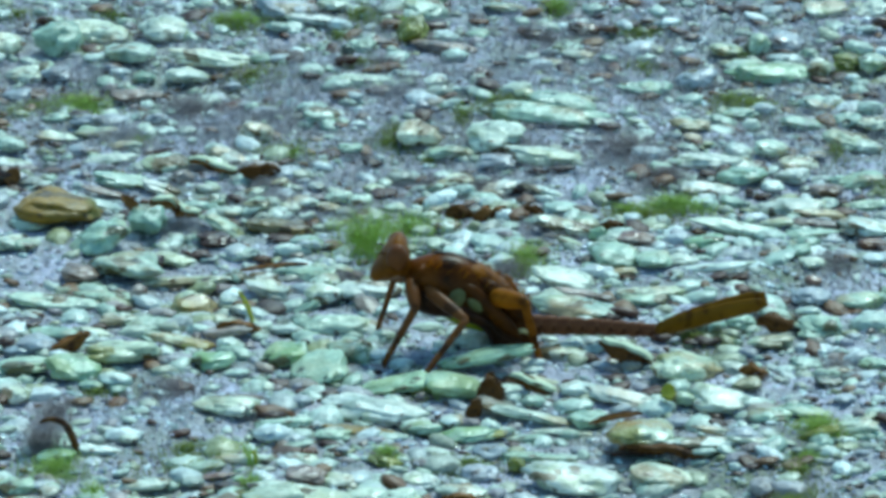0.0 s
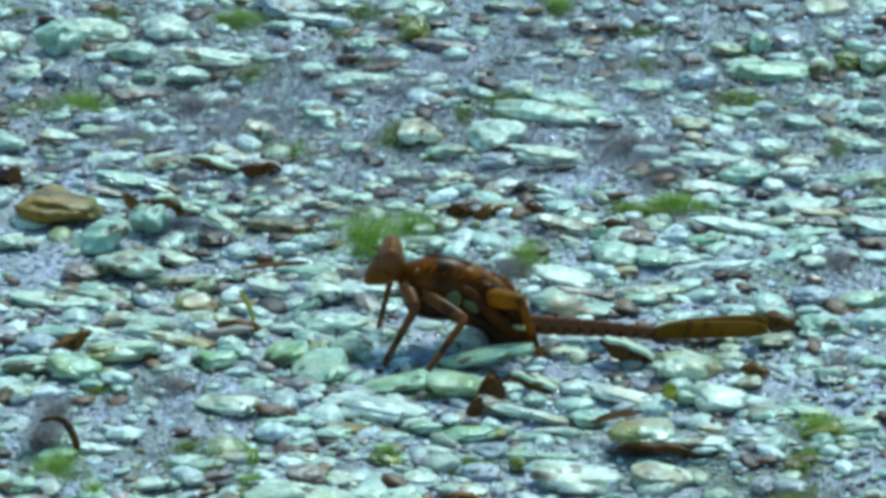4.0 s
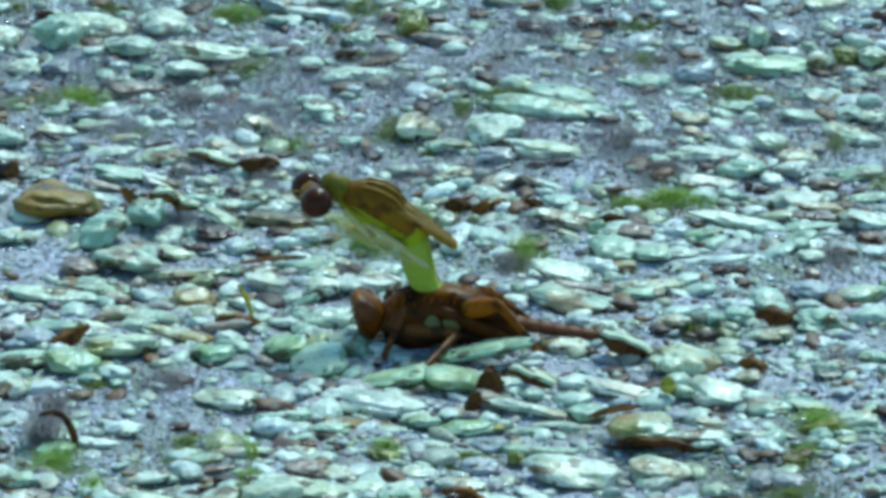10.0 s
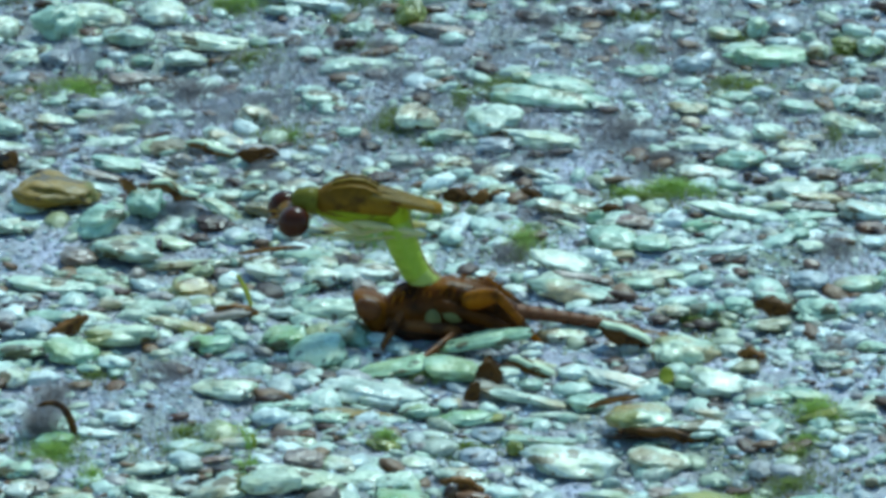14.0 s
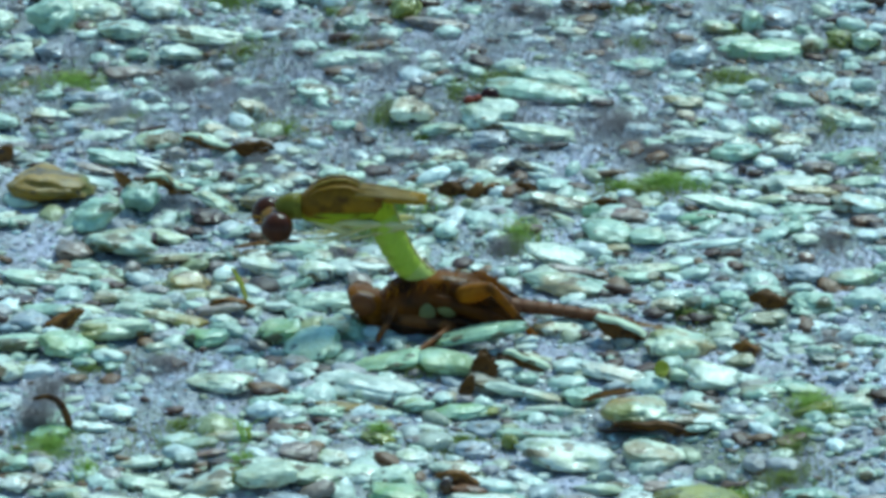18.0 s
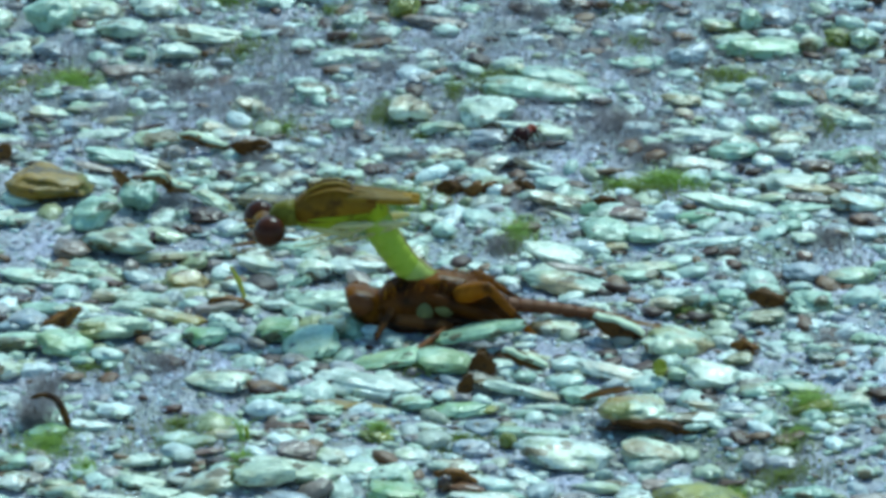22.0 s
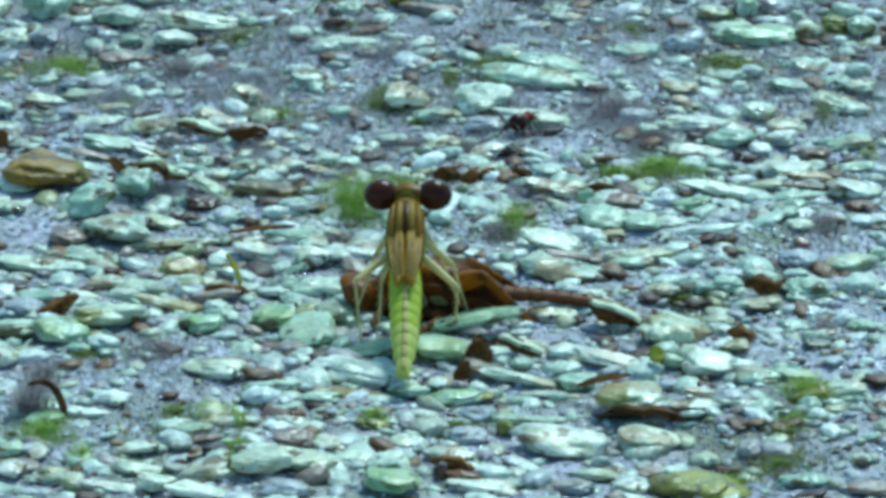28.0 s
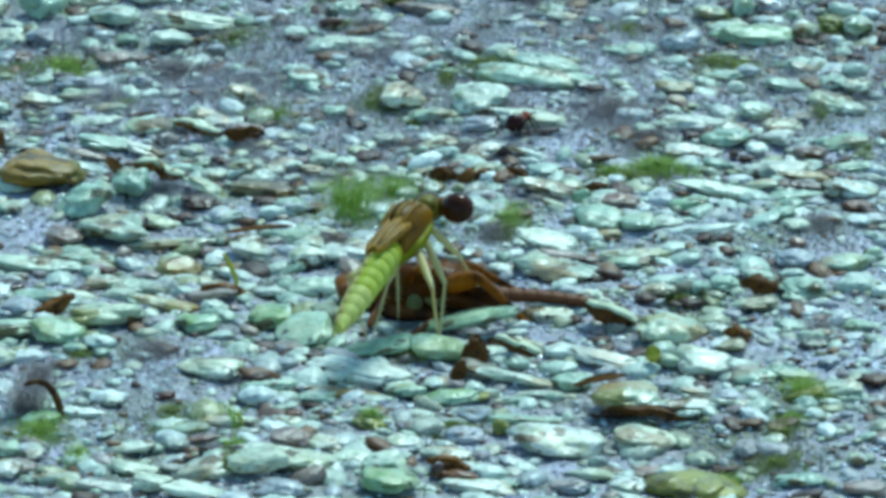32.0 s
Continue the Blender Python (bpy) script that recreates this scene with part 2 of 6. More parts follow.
GREEN = chitin("fresh_green", [(0.66, 0.66, 0.014), (0.80, 0.78, 0.05)], 350, 0.4, 0.55, (0.44, 0.40, 0.012))
FLANK = chitin("fresh_flank", [(0.28, 0.25, 0.010), (0.60, 0.60, 0.022)], 420, 0.4, 0.4, (0.16, 0.08, 0.006), (0.54, 0.7))
ABDOMEN = chitin("fresh_abdomen", [(0.64, 0.70, 0.06), (0.78, 0.80, 0.17)], 350, 0.4, 0.55, (0.46, 0.54, 0.05))
ABDOMEN_PALE = chitin("fresh_abdomen_pale", [(0.66, 0.68, 0.14), (0.80, 0.78, 0.26)], 350, 0.4, 0.45, (0.54, 0.54, 0.10))
ABDOMEN_LINE = chitin("abdomen_line", [(0.54, 0.44, 0.13), (0.68, 0.58, 0.22)], 350, 0.42, 0.3)
TAN = chitin("fresh_tan", [(0.25, 0.13, 0.010), (0.40, 0.23, 0.035)], 400, 0.45, 0.25)
VEIN = chitin("bud_vein", [(0.38, 0.23, 0.06), (0.50, 0.34, 0.12)], 400, 0.45, 0.25)
YELLOW = chitin("fresh_yellow", [(0.33, 0.20, 0.025), (0.47, 0.32, 0.065)], 350, 0.42, 0.3)
OLIVE = chitin("fresh_olive", [(0.15, 0.065, 0.003), (0.36, 0.18, 0.008)], 300, 0.4, 0.25, (0.06, 0.024, 0.004), (0.52, 0.66))
BUD = chitin("wing_bud", [(0.36, 0.18, 0.012), (0.52, 0.30, 0.035)], 380, 0.42, 0.35, (0.18, 0.07, 0.01))
EYEBALL = chitin("compound_eye", [(0.03, 0.010, 0.004), (0.075, 0.022, 0.008)], 500, 0.22, 0.0)
PALE_LEG = chitin("pale_leg", [(0.70, 0.58, 0.24), (0.82, 0.72, 0.36)], 500, 0.4, 0.35)
BLACK = chitin("ant_black", [(0.02, 0.007, 0.005), (0.05, 0.012, 0.008)], 900, 0.25, 0.0)
RED = chitin("ant_red", [(0.16, 0.03, 0.012), (0.28, 0.06, 0.03)], 900, 0.3, 0.0)
BUG = chitin("bug_olive", [(0.10, 0.10, 0.008), (0.18, 0.15, 0.012)], 900, 0.35, 0.1, (0.05, 0.035, 0.006))
CRUMB = grit_material("leaf_crumbs_gap_shade", [(0.0, (0.10, 0.035, 0.012)), (0.4, (0.05, 0.022, 0.01)), (0.7, (0.16, 0.07, 0.02)), (1.0, (0.20, 0.11, 0.04))], 0.5)
LEAF = chitin("dead_leaf", [(0.14, 0.055, 0.012), (0.36, 0.17, 0.04)], 420, 0.5, 0.15, (0.05, 0.02, 0.008), (0.52, 0.64))
BARK = chitin("bark", [(0.07, 0.03, 0.006), (0.14, 0.06, 0.012)], 500, 0.6, 0.0, (0.03, 0.012, 0.005))
RIM = chitin("pale_rim", [(0.55, 0.58, 0.38), (0.66, 0.68, 0.48)], 500, 0.5, 0.0)
BLADE = chitin("sprout", [(0.46, 0.44, 0.04), (0.60, 0.56, 0.10)], 500, 0.4, 0.4)


# ---- mesh helpers ----
def part(name, bm, material, parent=None, label="", smooth=True):
    """One mesh object from a bmesh whose numbers are millimetres."""
    me = bpy.data.meshes.new(name)
    bmesh.ops.scale(bm, vec=(MM, MM, MM), verts=bm.verts)
    bmesh.ops.recalc_face_normals(bm, faces=bm.faces)
    bm.to_mesh(me)
    bm.free()
    me.materials.append(material)
    for f in me.polygons:
        f.use_smooth = smooth
    ob = new(name, me)
    if parent is not None:
        ob.parent = parent
    return tagged(ob, label)


def tube(points, radii, sides=12, squash=1.0, bm=None):
    """A closed skin round a line of points; radii across, squash: height over width."""
    bm = bm or bmesh.new()
    pts = [Vector(p) for p in points]
    rings = []
    for i, p in enumerate(pts):
        d = (pts[min(i + 1, len(pts) - 1)] - pts[max(i - 1, 0)]).normalized()
        side = Vector((0, 0, 1)).cross(d)
        side = side.normalized() if side.length > 1e-4 else Vector((0, 1, 0))
        up = d.cross(side)
        r = radii[i]
        rings.append([bm.verts.new(p + side * (r * math.cos(a)) + up * (r * squash * math.sin(a))) for a in (2 * math.pi * k / sides for k in range(sides))])
    for a, b in zip(rings, rings[1:]):
        for k in range(sides):
            bm.faces.new((a[k], a[(k + 1) % sides], b[(k + 1) % sides], b[k]))
    bm.faces.new(rings[0][::-1])
    bm.faces.new(rings[-1])
    return bm


def blob(centre, radii, bm=None, rough=0.0, seed=0, fine=3):
    bm = bm or bmesh.new()
    made = bmesh.ops.create_icosphere(bm, subdivisions=fine, radius=1.0)["verts"]
    for v in made:
        k = 1 + rough * noise.noise(v.co * 2.2 + Vector((seed, seed * 1.7, 0)))
        v.co = Vector((v.co.x * radii[0] * k + centre[0], v.co.y * radii[1] * k + centre[1], v.co.z * radii[2] * k + centre[2]))
    return bm


def axes(origin, forward, up):
    """A pose in metres with x along forward and z near up; origin in millimetres."""
    x = Vector(forward).normalized()
    y = Vector(up).cross(x).normalized()
    z = x.cross(y)
    m = Matrix((x, y, z)).transposed().to_4x4()
    m.translation = Vector(origin) * MM
    return m


def unit_ball(level):
    bm = bmesh.new()
    bmesh.ops.create_icosphere(bm, subdivisions=level, radius=1.0)
    v = np.array([tuple(q.co) for q in bm.verts])
    f = np.array([[q.index for q in p.verts] for p in bm.faces])
    bm.free()
    return v, f


BALL = {k: unit_ball(k) for k in (1, 2, 3, 4)}


# ---- ground ----
def rise(x, y):
    """Height of the sand in millimetres."""
    v = Vector((x, y, 0))
    return 0.9 * noise.noise(v * 0.045) + 0.5 * noise.noise(v * 0.16) + 0.22 * noise.noise(v * 0.6) + 0.12 * noise.noise(v * 1.7) - 0.25


def spread(lo, hi, step):
    inner = list(np.arange(lo, hi + 0.01, step))
    outer, d = [], step
    while sum(outer) < 60000:
        d *= 1.35
        outer.append(d)
    far = list(np.cumsum(outer))
    return [lo - q for q in far[::-1]] + inner + [hi + q for q in far]


def build_ground():
    xs, ys = spread(-46, 46, 0.4), spread(-64, 84, 0.4)
    verts = []
    for y in ys:
        for x in xs:
            far = max(abs(x) - 46, -64 - y, y - 84, 0)
            z = rise(x, y) if far < 40 else rise(x, y) + 0.02 * min(far, 500) * noise.noise(Vector((x, y, 0)) * 0.002)
            verts.append((x * MM, y * MM, z * MM))
    w = len(xs)
    faces = [(j * w + i, j * w + i + 1, (j + 1) * w + i + 1, (j + 1) * w + i) for j in range(len(ys) - 1) for i in range(w - 1)]
    me = bpy.data.meshes.new("ground")
    me.from_pydata(verts, [], faces)
    me.polygons.foreach_set("use_smooth", [True] * len(faces))
    me.materials.append(SAND)
    tagged(new("ground", me), "wet grey-lilac sand strewn with pebbles", "ground", kind="structure")


build_ground()


def bare(x, y):
    """How open the sand is, 0 to 1: the stretches that show few stones."""
    most = 0.0
    for cx, cy, a, c in BARE:
        most = max(most, 1.2 - ((x - cx) / a) ** 2 - ((y - cy) / c) ** 2)
    return min(max(most, 0.0), 1.0)


BARE = [
    (-17.5, -29.7, 7.5, 5.4),
    (-16.0, -36.0, 5.5, 4.6),
    (23.4, -7.0, 4.5, 6.7),
    (-16.0, 26.2, 4.1, 6.0),
    (19.6, -45.5, 3.7, 4.0),
    (13.8, 38.0, 5.4, 8.7),
    (13.1, 16.2, 4.0, 5.9),
    (20.6, -26.7, 3.6, 2.7),
    (-5.3, 7.8, 4.6, 4.6),
    (-24.6, -2.5, 4.2, 4.5),
    (-16.3, -2.5, 4.2, 3.4),
    (-25.1, 36.7, 4.2, 6.2),
    (-4.4, 21.1, 3.7, 7.1),
    (-10.9, 34.0, 4.5, 7.4),
    (3.1, 38.0, 5.3, 6.2),
    (7.3, -39.2, 1.9, 2.0),
]


TAKEN = []


def taken(x, y):
    """Whether a pebble already lies there."""
    return any(abs(x - cx) < a and abs(y - cy) < c and ((x - cx) / a) ** 2 + ((y - cy) / c) ** 2 < 1 for cx, cy, a, c in TAKEN)


def strew(name, label, count, small, large, level, material, seed, flat=0.55, sink=0.3, power=2.0, open_sand=0.0):
    """Uncounted small stones over the seen stretch of sand, in one mesh."""
    rng = np.random.default_rng(seed)
    v, f = BALL[level]
    xs, ys = rng.uniform(-36, 36, count), rng.uniform(-54, 68, count)
    keep = np.array([rng.random() > max(open_sand * bare(p, q), 0.62 * (level > 2 and q > 12)) and not (level > 1 and taken(p, q)) for p, q in zip(xs, ys)])
    xs, ys = xs[keep], ys[keep]
    count = len(xs)
    r = small + (large - small) * rng.random(count) ** power
    allv, allf = np.empty((count * len(v), 3)), np.empty((count * len(f), 3), dtype=int)
    for i in range(count):
        q = v * (1 + 0.28 * rng.standard_normal((len(v), 1)) * (1, 1, 0.5, 0.3)[level])
        a, c = rng.uniform(0, 6.28), rng.uniform(-0.35, 0.35)
        k = rng.uniform(0.6, 1.0), flat * rng.uniform(0.6, 1.2)
        q = q * (r[i] * (1.15 if level > 2 else 1), r[i] * k[0], r[i] * k[1])
        q = np.stack((q[:, 0] * math.cos(c) - q[:, 2] * math.sin(c), q[:, 1], q[:, 0] * math.sin(c) + q[:, 2] * math.cos(c)), 1)
        q = np.stack((q[:, 0] * math.cos(a) - q[:, 1] * math.sin(a), q[:, 0] * math.sin(a) + q[:, 1] * math.cos(a), q[:, 2]), 1)
        z = rise(xs[i], ys[i]) + r[i] * k[1] * (1 - 2 * sink)
        allv[i * len(v):(i + 1) * len(v)] = q + (xs[i], ys[i], z)
        allf[i * len(f):(i + 1) * len(f)] = f + i * len(v)
    me = bpy.data.meshes.new(name)
    me.from_pydata((allv * MM).tolist(), [], allf.tolist())
    me.polygons.foreach_set("use_smooth", [level > 1] * len(allf))
    me.materials.append(material)
    tagged(new(name, me), label, "gravel", kind="stuff")


# ---- pebbles ----
def stone(x, y, long, deep, high, tilt, turn, kind, lift=0.0):
    """A water-worn pebble, partly sunk: middle, sizes, lean about the line of depth, turn on the ground, lift where it lies on others."""
    s = int(abs(x * 37.1 + y * 91.7) * 10) % 997
    rng = np.random.default_rng(s)
    v, f = BALL[4 if long > 1.8 else 3]
    off = Vector((s * 0.37, s * 0.11, s * 0.23))
    k = np.array([1 + 0.40 * noise.noise(Vector(p) * 0.9 + off) + 0.22 * noise.noise(Vector(p) * 2.1 + off) for p in v])
    blunt = (np.abs(v) ** 2.35).sum(1) ** (-1 / 2.35)
    q = v * (k * blunt)[:, None]
    # a few worn facets
    for _ in range(3):
        d = rng.standard_normal(3) * (1, 1, 0.7)
        d /= np.linalg.norm(d)
        at = q @ d
        lim = rng.uniform(0.66, 0.9) * at.max()
        q -= np.outer(np.maximum(at - lim, 0) * 0.55, d)
    # one end is drawn out
    q[:, 1:] *= (1 - rng.uniform(-0.2, 0.2) * q[:, :1])
    fine = np.array([0.10 * noise.noise(Vector(p) * 3.4 + off) + 0.05 * noise.noise(Vector(p) * 8.0 + off) for p in v])
    q = q * (1 + fine)[:, None]
    q -= (q.max(0) + q.min(0)) / 2
    q = q / np.abs(q).max(0) * (long / 2, deep / 2, high / 2)
    TAKEN.append((x, y, long * 0.46, deep * 0.46))
    me = bpy.data.meshes.new("pebble")
    me.from_pydata((q * MM).tolist(), [], f.tolist())
    me.polygons.foreach_set("use_smooth", [True] * len(f))
    me.materials.append(STONE[kind])
    ob = new("pebble", me)
    ob.matrix_world = pose(x * MM, y * MM, (rise(x, y) + high * 0.40 + lift) * MM, rng.uniform(-8, 8), tilt, turn)
    return tagged(ob, STONE_WORDS[kind], "pebble", "pebbles on the sand")


stone(-30.07, 44.61, 2.57, 3.08, 1.57, 0, -7, "w")
stone(-26.35, 45.39, 3.67, 4.41, 2.31, 0, -11, "g")
stone(-23.67, 47.57, 4.98, 3.43, 1.21, 5, -3, "w")
stone(-21.39, 41.50, 3.64, 3.51, 1.24, -2, -10, "w")
stone(-19.41, 47.35, 3.59, 3.97, 1.40, 9, -12, "w")
stone(-18.16, 47.39, 1.38, 1.66, 0.83, 0, -3, "g")
stone(-15.72, 40.93, 6.13, 3.15, 1.11, 8, 12, "w")
stone(-17.20, 37.44, 3.24, 3.10, 1.09, 11, 8, "w")
stone(-20.52, 34.06, 3.76, 2.46, 0.87, 4, 7, "r")
stone(-28.31, 39.24, 2.81, 2.38, 0.84, 2, -8, "w")
stone(-26.18, 38.92, 2.26, 2.72, 0.98, 0, 1, "p")
stone(-28.59, 34.66, 2.33, 2.28, 0.81, 0, -6, "p")
stone(-27.42, 35.34, 1.89, 2.06, 0.73, 0, -9, "r")
stone(-25.55, 28.19, 2.12, 1.80, 0.63, 0, -11, "g")
stone(-23.39, 26.90, 2.38, 2.46, 0.87, 0, -8, "p")
stone(-24.75, 24.43, 4.29, 1.54, 0.54, 9, 12, "w")
stone(-22.77, 24.96, 3.07, 1.78, 0.63, 0, 9, "g")
stone(-20.56, 21.46, 2.61, 1.99, 0.70, 0, 9, "w")
stone(-28.17, 22.36, 2.44, 2.68, 0.95, 9, 8, "w")
stone(-27.88, 18.98, 2.86, 2.19, 0.77, 5, -9, "w")
stone(-23.25, 20.21, 2.17, 1.76, 0.62, 0, -5, "p")
stone(-21.48, 17.79, 3.88, 1.59, 0.56, -7, 4, "w")
stone(-17.94, 16.15, 3.26, 2.84, 1.00, 0, 6, "w")
stone(-16.46, 22.90, 0.78, 0.94, 0.39, 0, 10, "w")
stone(-14.83, 18.30, 3.88, 1.84, 0.65, 11, 11, "Y")
stone(-14.41, 21.02, 2.43, 1.97, 0.70, 13, -12, "w")
stone(-18.67, 20.30, 2.69, 0.77, 0.27, -14, 3, "b")
stone(-11.00, 52.90, 4.43, 3.80, 1.34, 7, 5, "p")
stone(-8.96, 50.96, 4.36, 2.15, 0.76, 9, 0, "w")
stone(-7.68, 54.62, 2.43, 2.14, 0.76, 0, -9, "w")
stone(-14.85, 55.80, 2.81, 2.38, 0.84, 0, -1, "w")
stone(-12.44, 54.85, 1.97, 2.36, 0.92, 0, -11, "r")
stone(-1.15, 54.01, 3.36, 3.83, 1.35, 4, 12, "w")
stone(-2.18, 47.12, 2.48, 2.98, 1.60, -25, 10, "y")
stone(-0.55, 50.10, 1.76, 1.88, 0.67, 0, 1, "b")
stone(0.04, 44.61, 4.76, 2.28, 0.81, 4, -6, "r")
stone(-5.58, 44.85, 2.01, 2.42, 0.89, -4, 11, "g")
stone(-6.52, 42.81, 1.09, 1.31, 0.98, 0, 2, "d")
stone(-4.51, 46.24, 0.73, 0.88, 0.58, 0, 11, "b")
stone(-3.96, 45.86, 2.11, 1.27, 0.45, 14, 10, "r")
stone(-5.63, 36.00, 5.03, 2.51, 0.89, 0, 0, "w")
stone(-4.38, 33.17, 1.78, 1.58, 0.56, 4, -2, "r")
stone(-7.98, 27.58, 2.64, 2.78, 0.98, 4, 3, "w")
stone(-7.96, 26.46, 1.41, 1.00, 0.36, 0, -2, "b")
stone(-12.13, 23.74, 2.44, 2.93, 1.38, 4, -9, "w")
stone(-1.51, 22.79, 3.05, 3.66, 1.64, 0, -5, "w")
stone(-12.46, 41.24, 1.45, 1.74, 0.65, 0, 9, "g")
stone(-11.56, 16.35, 3.35, 2.65, 0.94, 11, -13, "r")
stone(-0.45, 34.19, 1.70, 2.04, 0.72, 0, -13, "w")
stone(-5.95, 20.79, 1.82, 1.54, 0.55, 0, 4, "g")
stone(4.40, 55.04, 3.37, 1.69, 0.60, 4, -6, "w")
stone(6.28, 47.66, 2.49, 2.71, 0.96, 4, 1, "b")
stone(9.86, 49.31, 2.50, 2.25, 0.80, 4, -1, "b")
stone(2.51, 35.99, 1.88, 2.26, 0.81, 0, -4, "b")
stone(5.36, 30.23, 1.42, 1.70, 1.19, 0, 14, "w")
stone(7.78, 28.89, 4.86, 3.85, 1.36, 11, -9, "g")
stone(6.85, 26.62, 8.78, 3.32, 1.17, 3, -2, "g")
stone(10.69, 25.46, 1.93, 1.17, 0.41, 11, -8, "w")
stone(3.53, 21.57, 3.99, 4.79, 1.72, -4, 4, "w")
stone(0.59, 20.13, 3.20, 2.30, 0.81, -4, -6, "g")
stone(2.50, 20.82, 1.73, 1.54, 0.55, 0, -4, "w")
stone(6.42, 18.19, 5.26, 2.83, 1.00, 7, 7, "w")
stone(3.50, 17.22, 2.75, 2.40, 0.85, 0, -5, "p")
stone(13.39, 33.81, 4.11, 1.95, 0.69, 4, 2, "g")
stone(13.19, 24.78, 0.96, 1.16, 0.46, 14, 11, "w")
stone(14.00, 15.53, 1.46, 1.75, 0.69, 0, -11, "w")
stone(9.12, 43.51, 2.74, 1.28, 0.45, 0, -12, "w")
stone(7.37, 42.37, 2.09, 1.16, 0.41, 0, -8, "w")
stone(26.65, 52.04, 3.35, 2.78, 0.98, -2, 7, "w")
stone(29.87, 52.47, 2.52, 3.00, 1.06, -11, 3, "w")
stone(30.39, 48.53, 1.57, 1.89, 1.00, 0, -7, "b")
stone(21.54, 44.53, 1.92, 2.31, 1.65, 0, -5, "g")
stone(23.51, 45.25, 2.75, 2.86, 1.01, 11, -9, "p")
stone(23.38, 44.14, 1.46, 1.28, 0.45, 0, -1, "b")
stone(27.81, 44.58, 2.38, 2.14, 0.76, -3, -13, "b")
stone(22.12, 38.86, 6.33, 3.01, 1.06, 4, 6, "G")
stone(20.61, 41.02, 3.00, 2.45, 0.87, -4, 11, "w")
stone(23.37, 40.75, 4.36, 2.19, 0.78, 8, 13, "g")
stone(19.38, 43.94, 2.38, 2.47, 0.87, 4, 7, "Y")
stone(25.34, 31.65, 2.94, 1.86, 0.66, 18, 13, "w")
stone(17.02, 35.77, 2.78, 3.34, 1.53, 0, -13, "p")
stone(16.14, 24.49, 2.80, 2.30, 0.81, 4, -6, "w")
stone(16.29, 22.40, 1.39, 1.66, 0.59, 0, 13, "w")
stone(19.74, 30.12, 2.75, 1.80, 0.64, 0, 8, "g")
stone(23.67, 26.60, 3.26, 2.05, 0.72, 9, -3, "g")
stone(26.66, 27.91, 2.21, 2.02, 0.71, 0, 12, "g")
stone(28.27, 27.43, 2.21, 2.62, 0.93, 4, 3, "w")
stone(26.64, 23.34, 3.85, 3.22, 1.14, 11, 9, "Y")
stone(27.75, 22.65, 2.01, 2.40, 0.85, 4, -6, "w")
stone(21.28, 19.69, 2.34, 2.80, 1.18, 9, -9, "w")
stone(17.42, 17.44, 6.63, 2.71, 0.96, 2, -2, "w")
stone(24.06, 20.09, 1.82, 1.98, 0.70, 0, -10, "p")
stone(22.91, 17.81, 2.67, 2.41, 0.85, 0, -3, "w")
stone(29.24, 40.21, 2.27, 2.72, 0.98, 0, 13, "g")
stone(27.52, 40.96, 2.18, 2.62, 1.06, 0, -5, "y")
stone(-27.94, 13.51, 1.54, 1.84, 1.38, 0, -14, "b")
stone(-24.10, 6.30, 5.60, 5.40, 1.75, 3, -13, "o")
stone(-22.00, 8.85, 4.39, 1.82, 0.64, 16, -9, "w")
stone(-21.14, 10.99, 3.99, 1.08, 0.38, 18, 8, "r")
stone(-21.33, 0.90, 4.22, 4.53, 1.60, -16, -4, "M")
stone(-18.49, 3.92, 2.50, 3.00, 2.04, 11, -6, "g")
stone(-17.97, 12.30, 2.72, 2.04, 0.72, 18, -11, "w")
stone(-20.52, 13.09, 3.92, 2.45, 0.87, 13, 13, "g")
stone(-26.95, 0.49, 2.15, 2.51, 0.89, 4, -2, "w")
stone(-25.96, 4.84, 2.59, 1.64, 0.58, 4, -8, "w")
stone(-13.66, 4.91, 3.68, 2.02, 0.71, 22, -12, "Y")
stone(-14.04, 2.53, 2.66, 2.18, 0.77, 4, -12, "b")
stone(-19.26, -3.71, 4.99, 4.26, 1.50, 4, -9, "g")
stone(-15.68, -5.11, 5.71, 1.98, 0.70, -2, 5, "w")
stone(-16.70, -0.58, 2.56, 1.84, 0.65, 9, -10, "w")
stone(-17.64, -1.37, 0.91, 1.09, 0.96, 0, -13, "b")
stone(-23.50, -9.59, 5.90, 2.55, 0.90, 5, -0, "w")
stone(-20.36, -8.23, 4.21, 1.39, 0.49, 5, -7, "g")
stone(-18.47, -8.26, 1.13, 1.36, 1.09, 0, 14, "r")
stone(-15.02, -9.02, 2.67, 3.20, 1.18, 4, -11, "Y")
stone(-22.19, -4.70, 2.45, 2.94, 1.10, 0, 1, "r")
stone(-19.42, -13.28, 2.56, 2.03, 0.72, 0, 8, "w")
stone(-17.65, -13.71, 3.59, 1.95, 0.69, 3, -3, "g")
stone(-25.10, -14.49, 2.55, 1.83, 0.65, 0, 14, "b")
stone(-22.95, -16.55, 3.17, 1.61, 0.57, 0, -1, "g")
stone(-10.95, 9.80, 2.11, 1.93, 0.68, 0, -7, "w")
stone(-9.03, 10.34, 2.37, 1.72, 0.61, 0, -3, "w")
stone(-10.23, 5.21, 4.68, 2.48, 0.88, 4, -13, "t")
stone(-10.60, -6.46, 3.17, 2.88, 1.02, 14, -2, "w")
stone(-8.19, -3.34, 3.44, 2.13, 0.75, -4, -7, "g")
stone(-7.26, -8.66, 2.34, 2.81, 1.23, 0, 11, "w")
stone(-4.53, -7.68, 4.37, 3.40, 1.20, 7, 9, "w")
stone(-8.33, -10.02, 2.42, 1.43, 0.51, -27, -0, "g")
stone(-6.21, -14.42, 5.81, 2.73, 0.96, 2, -13, "w")
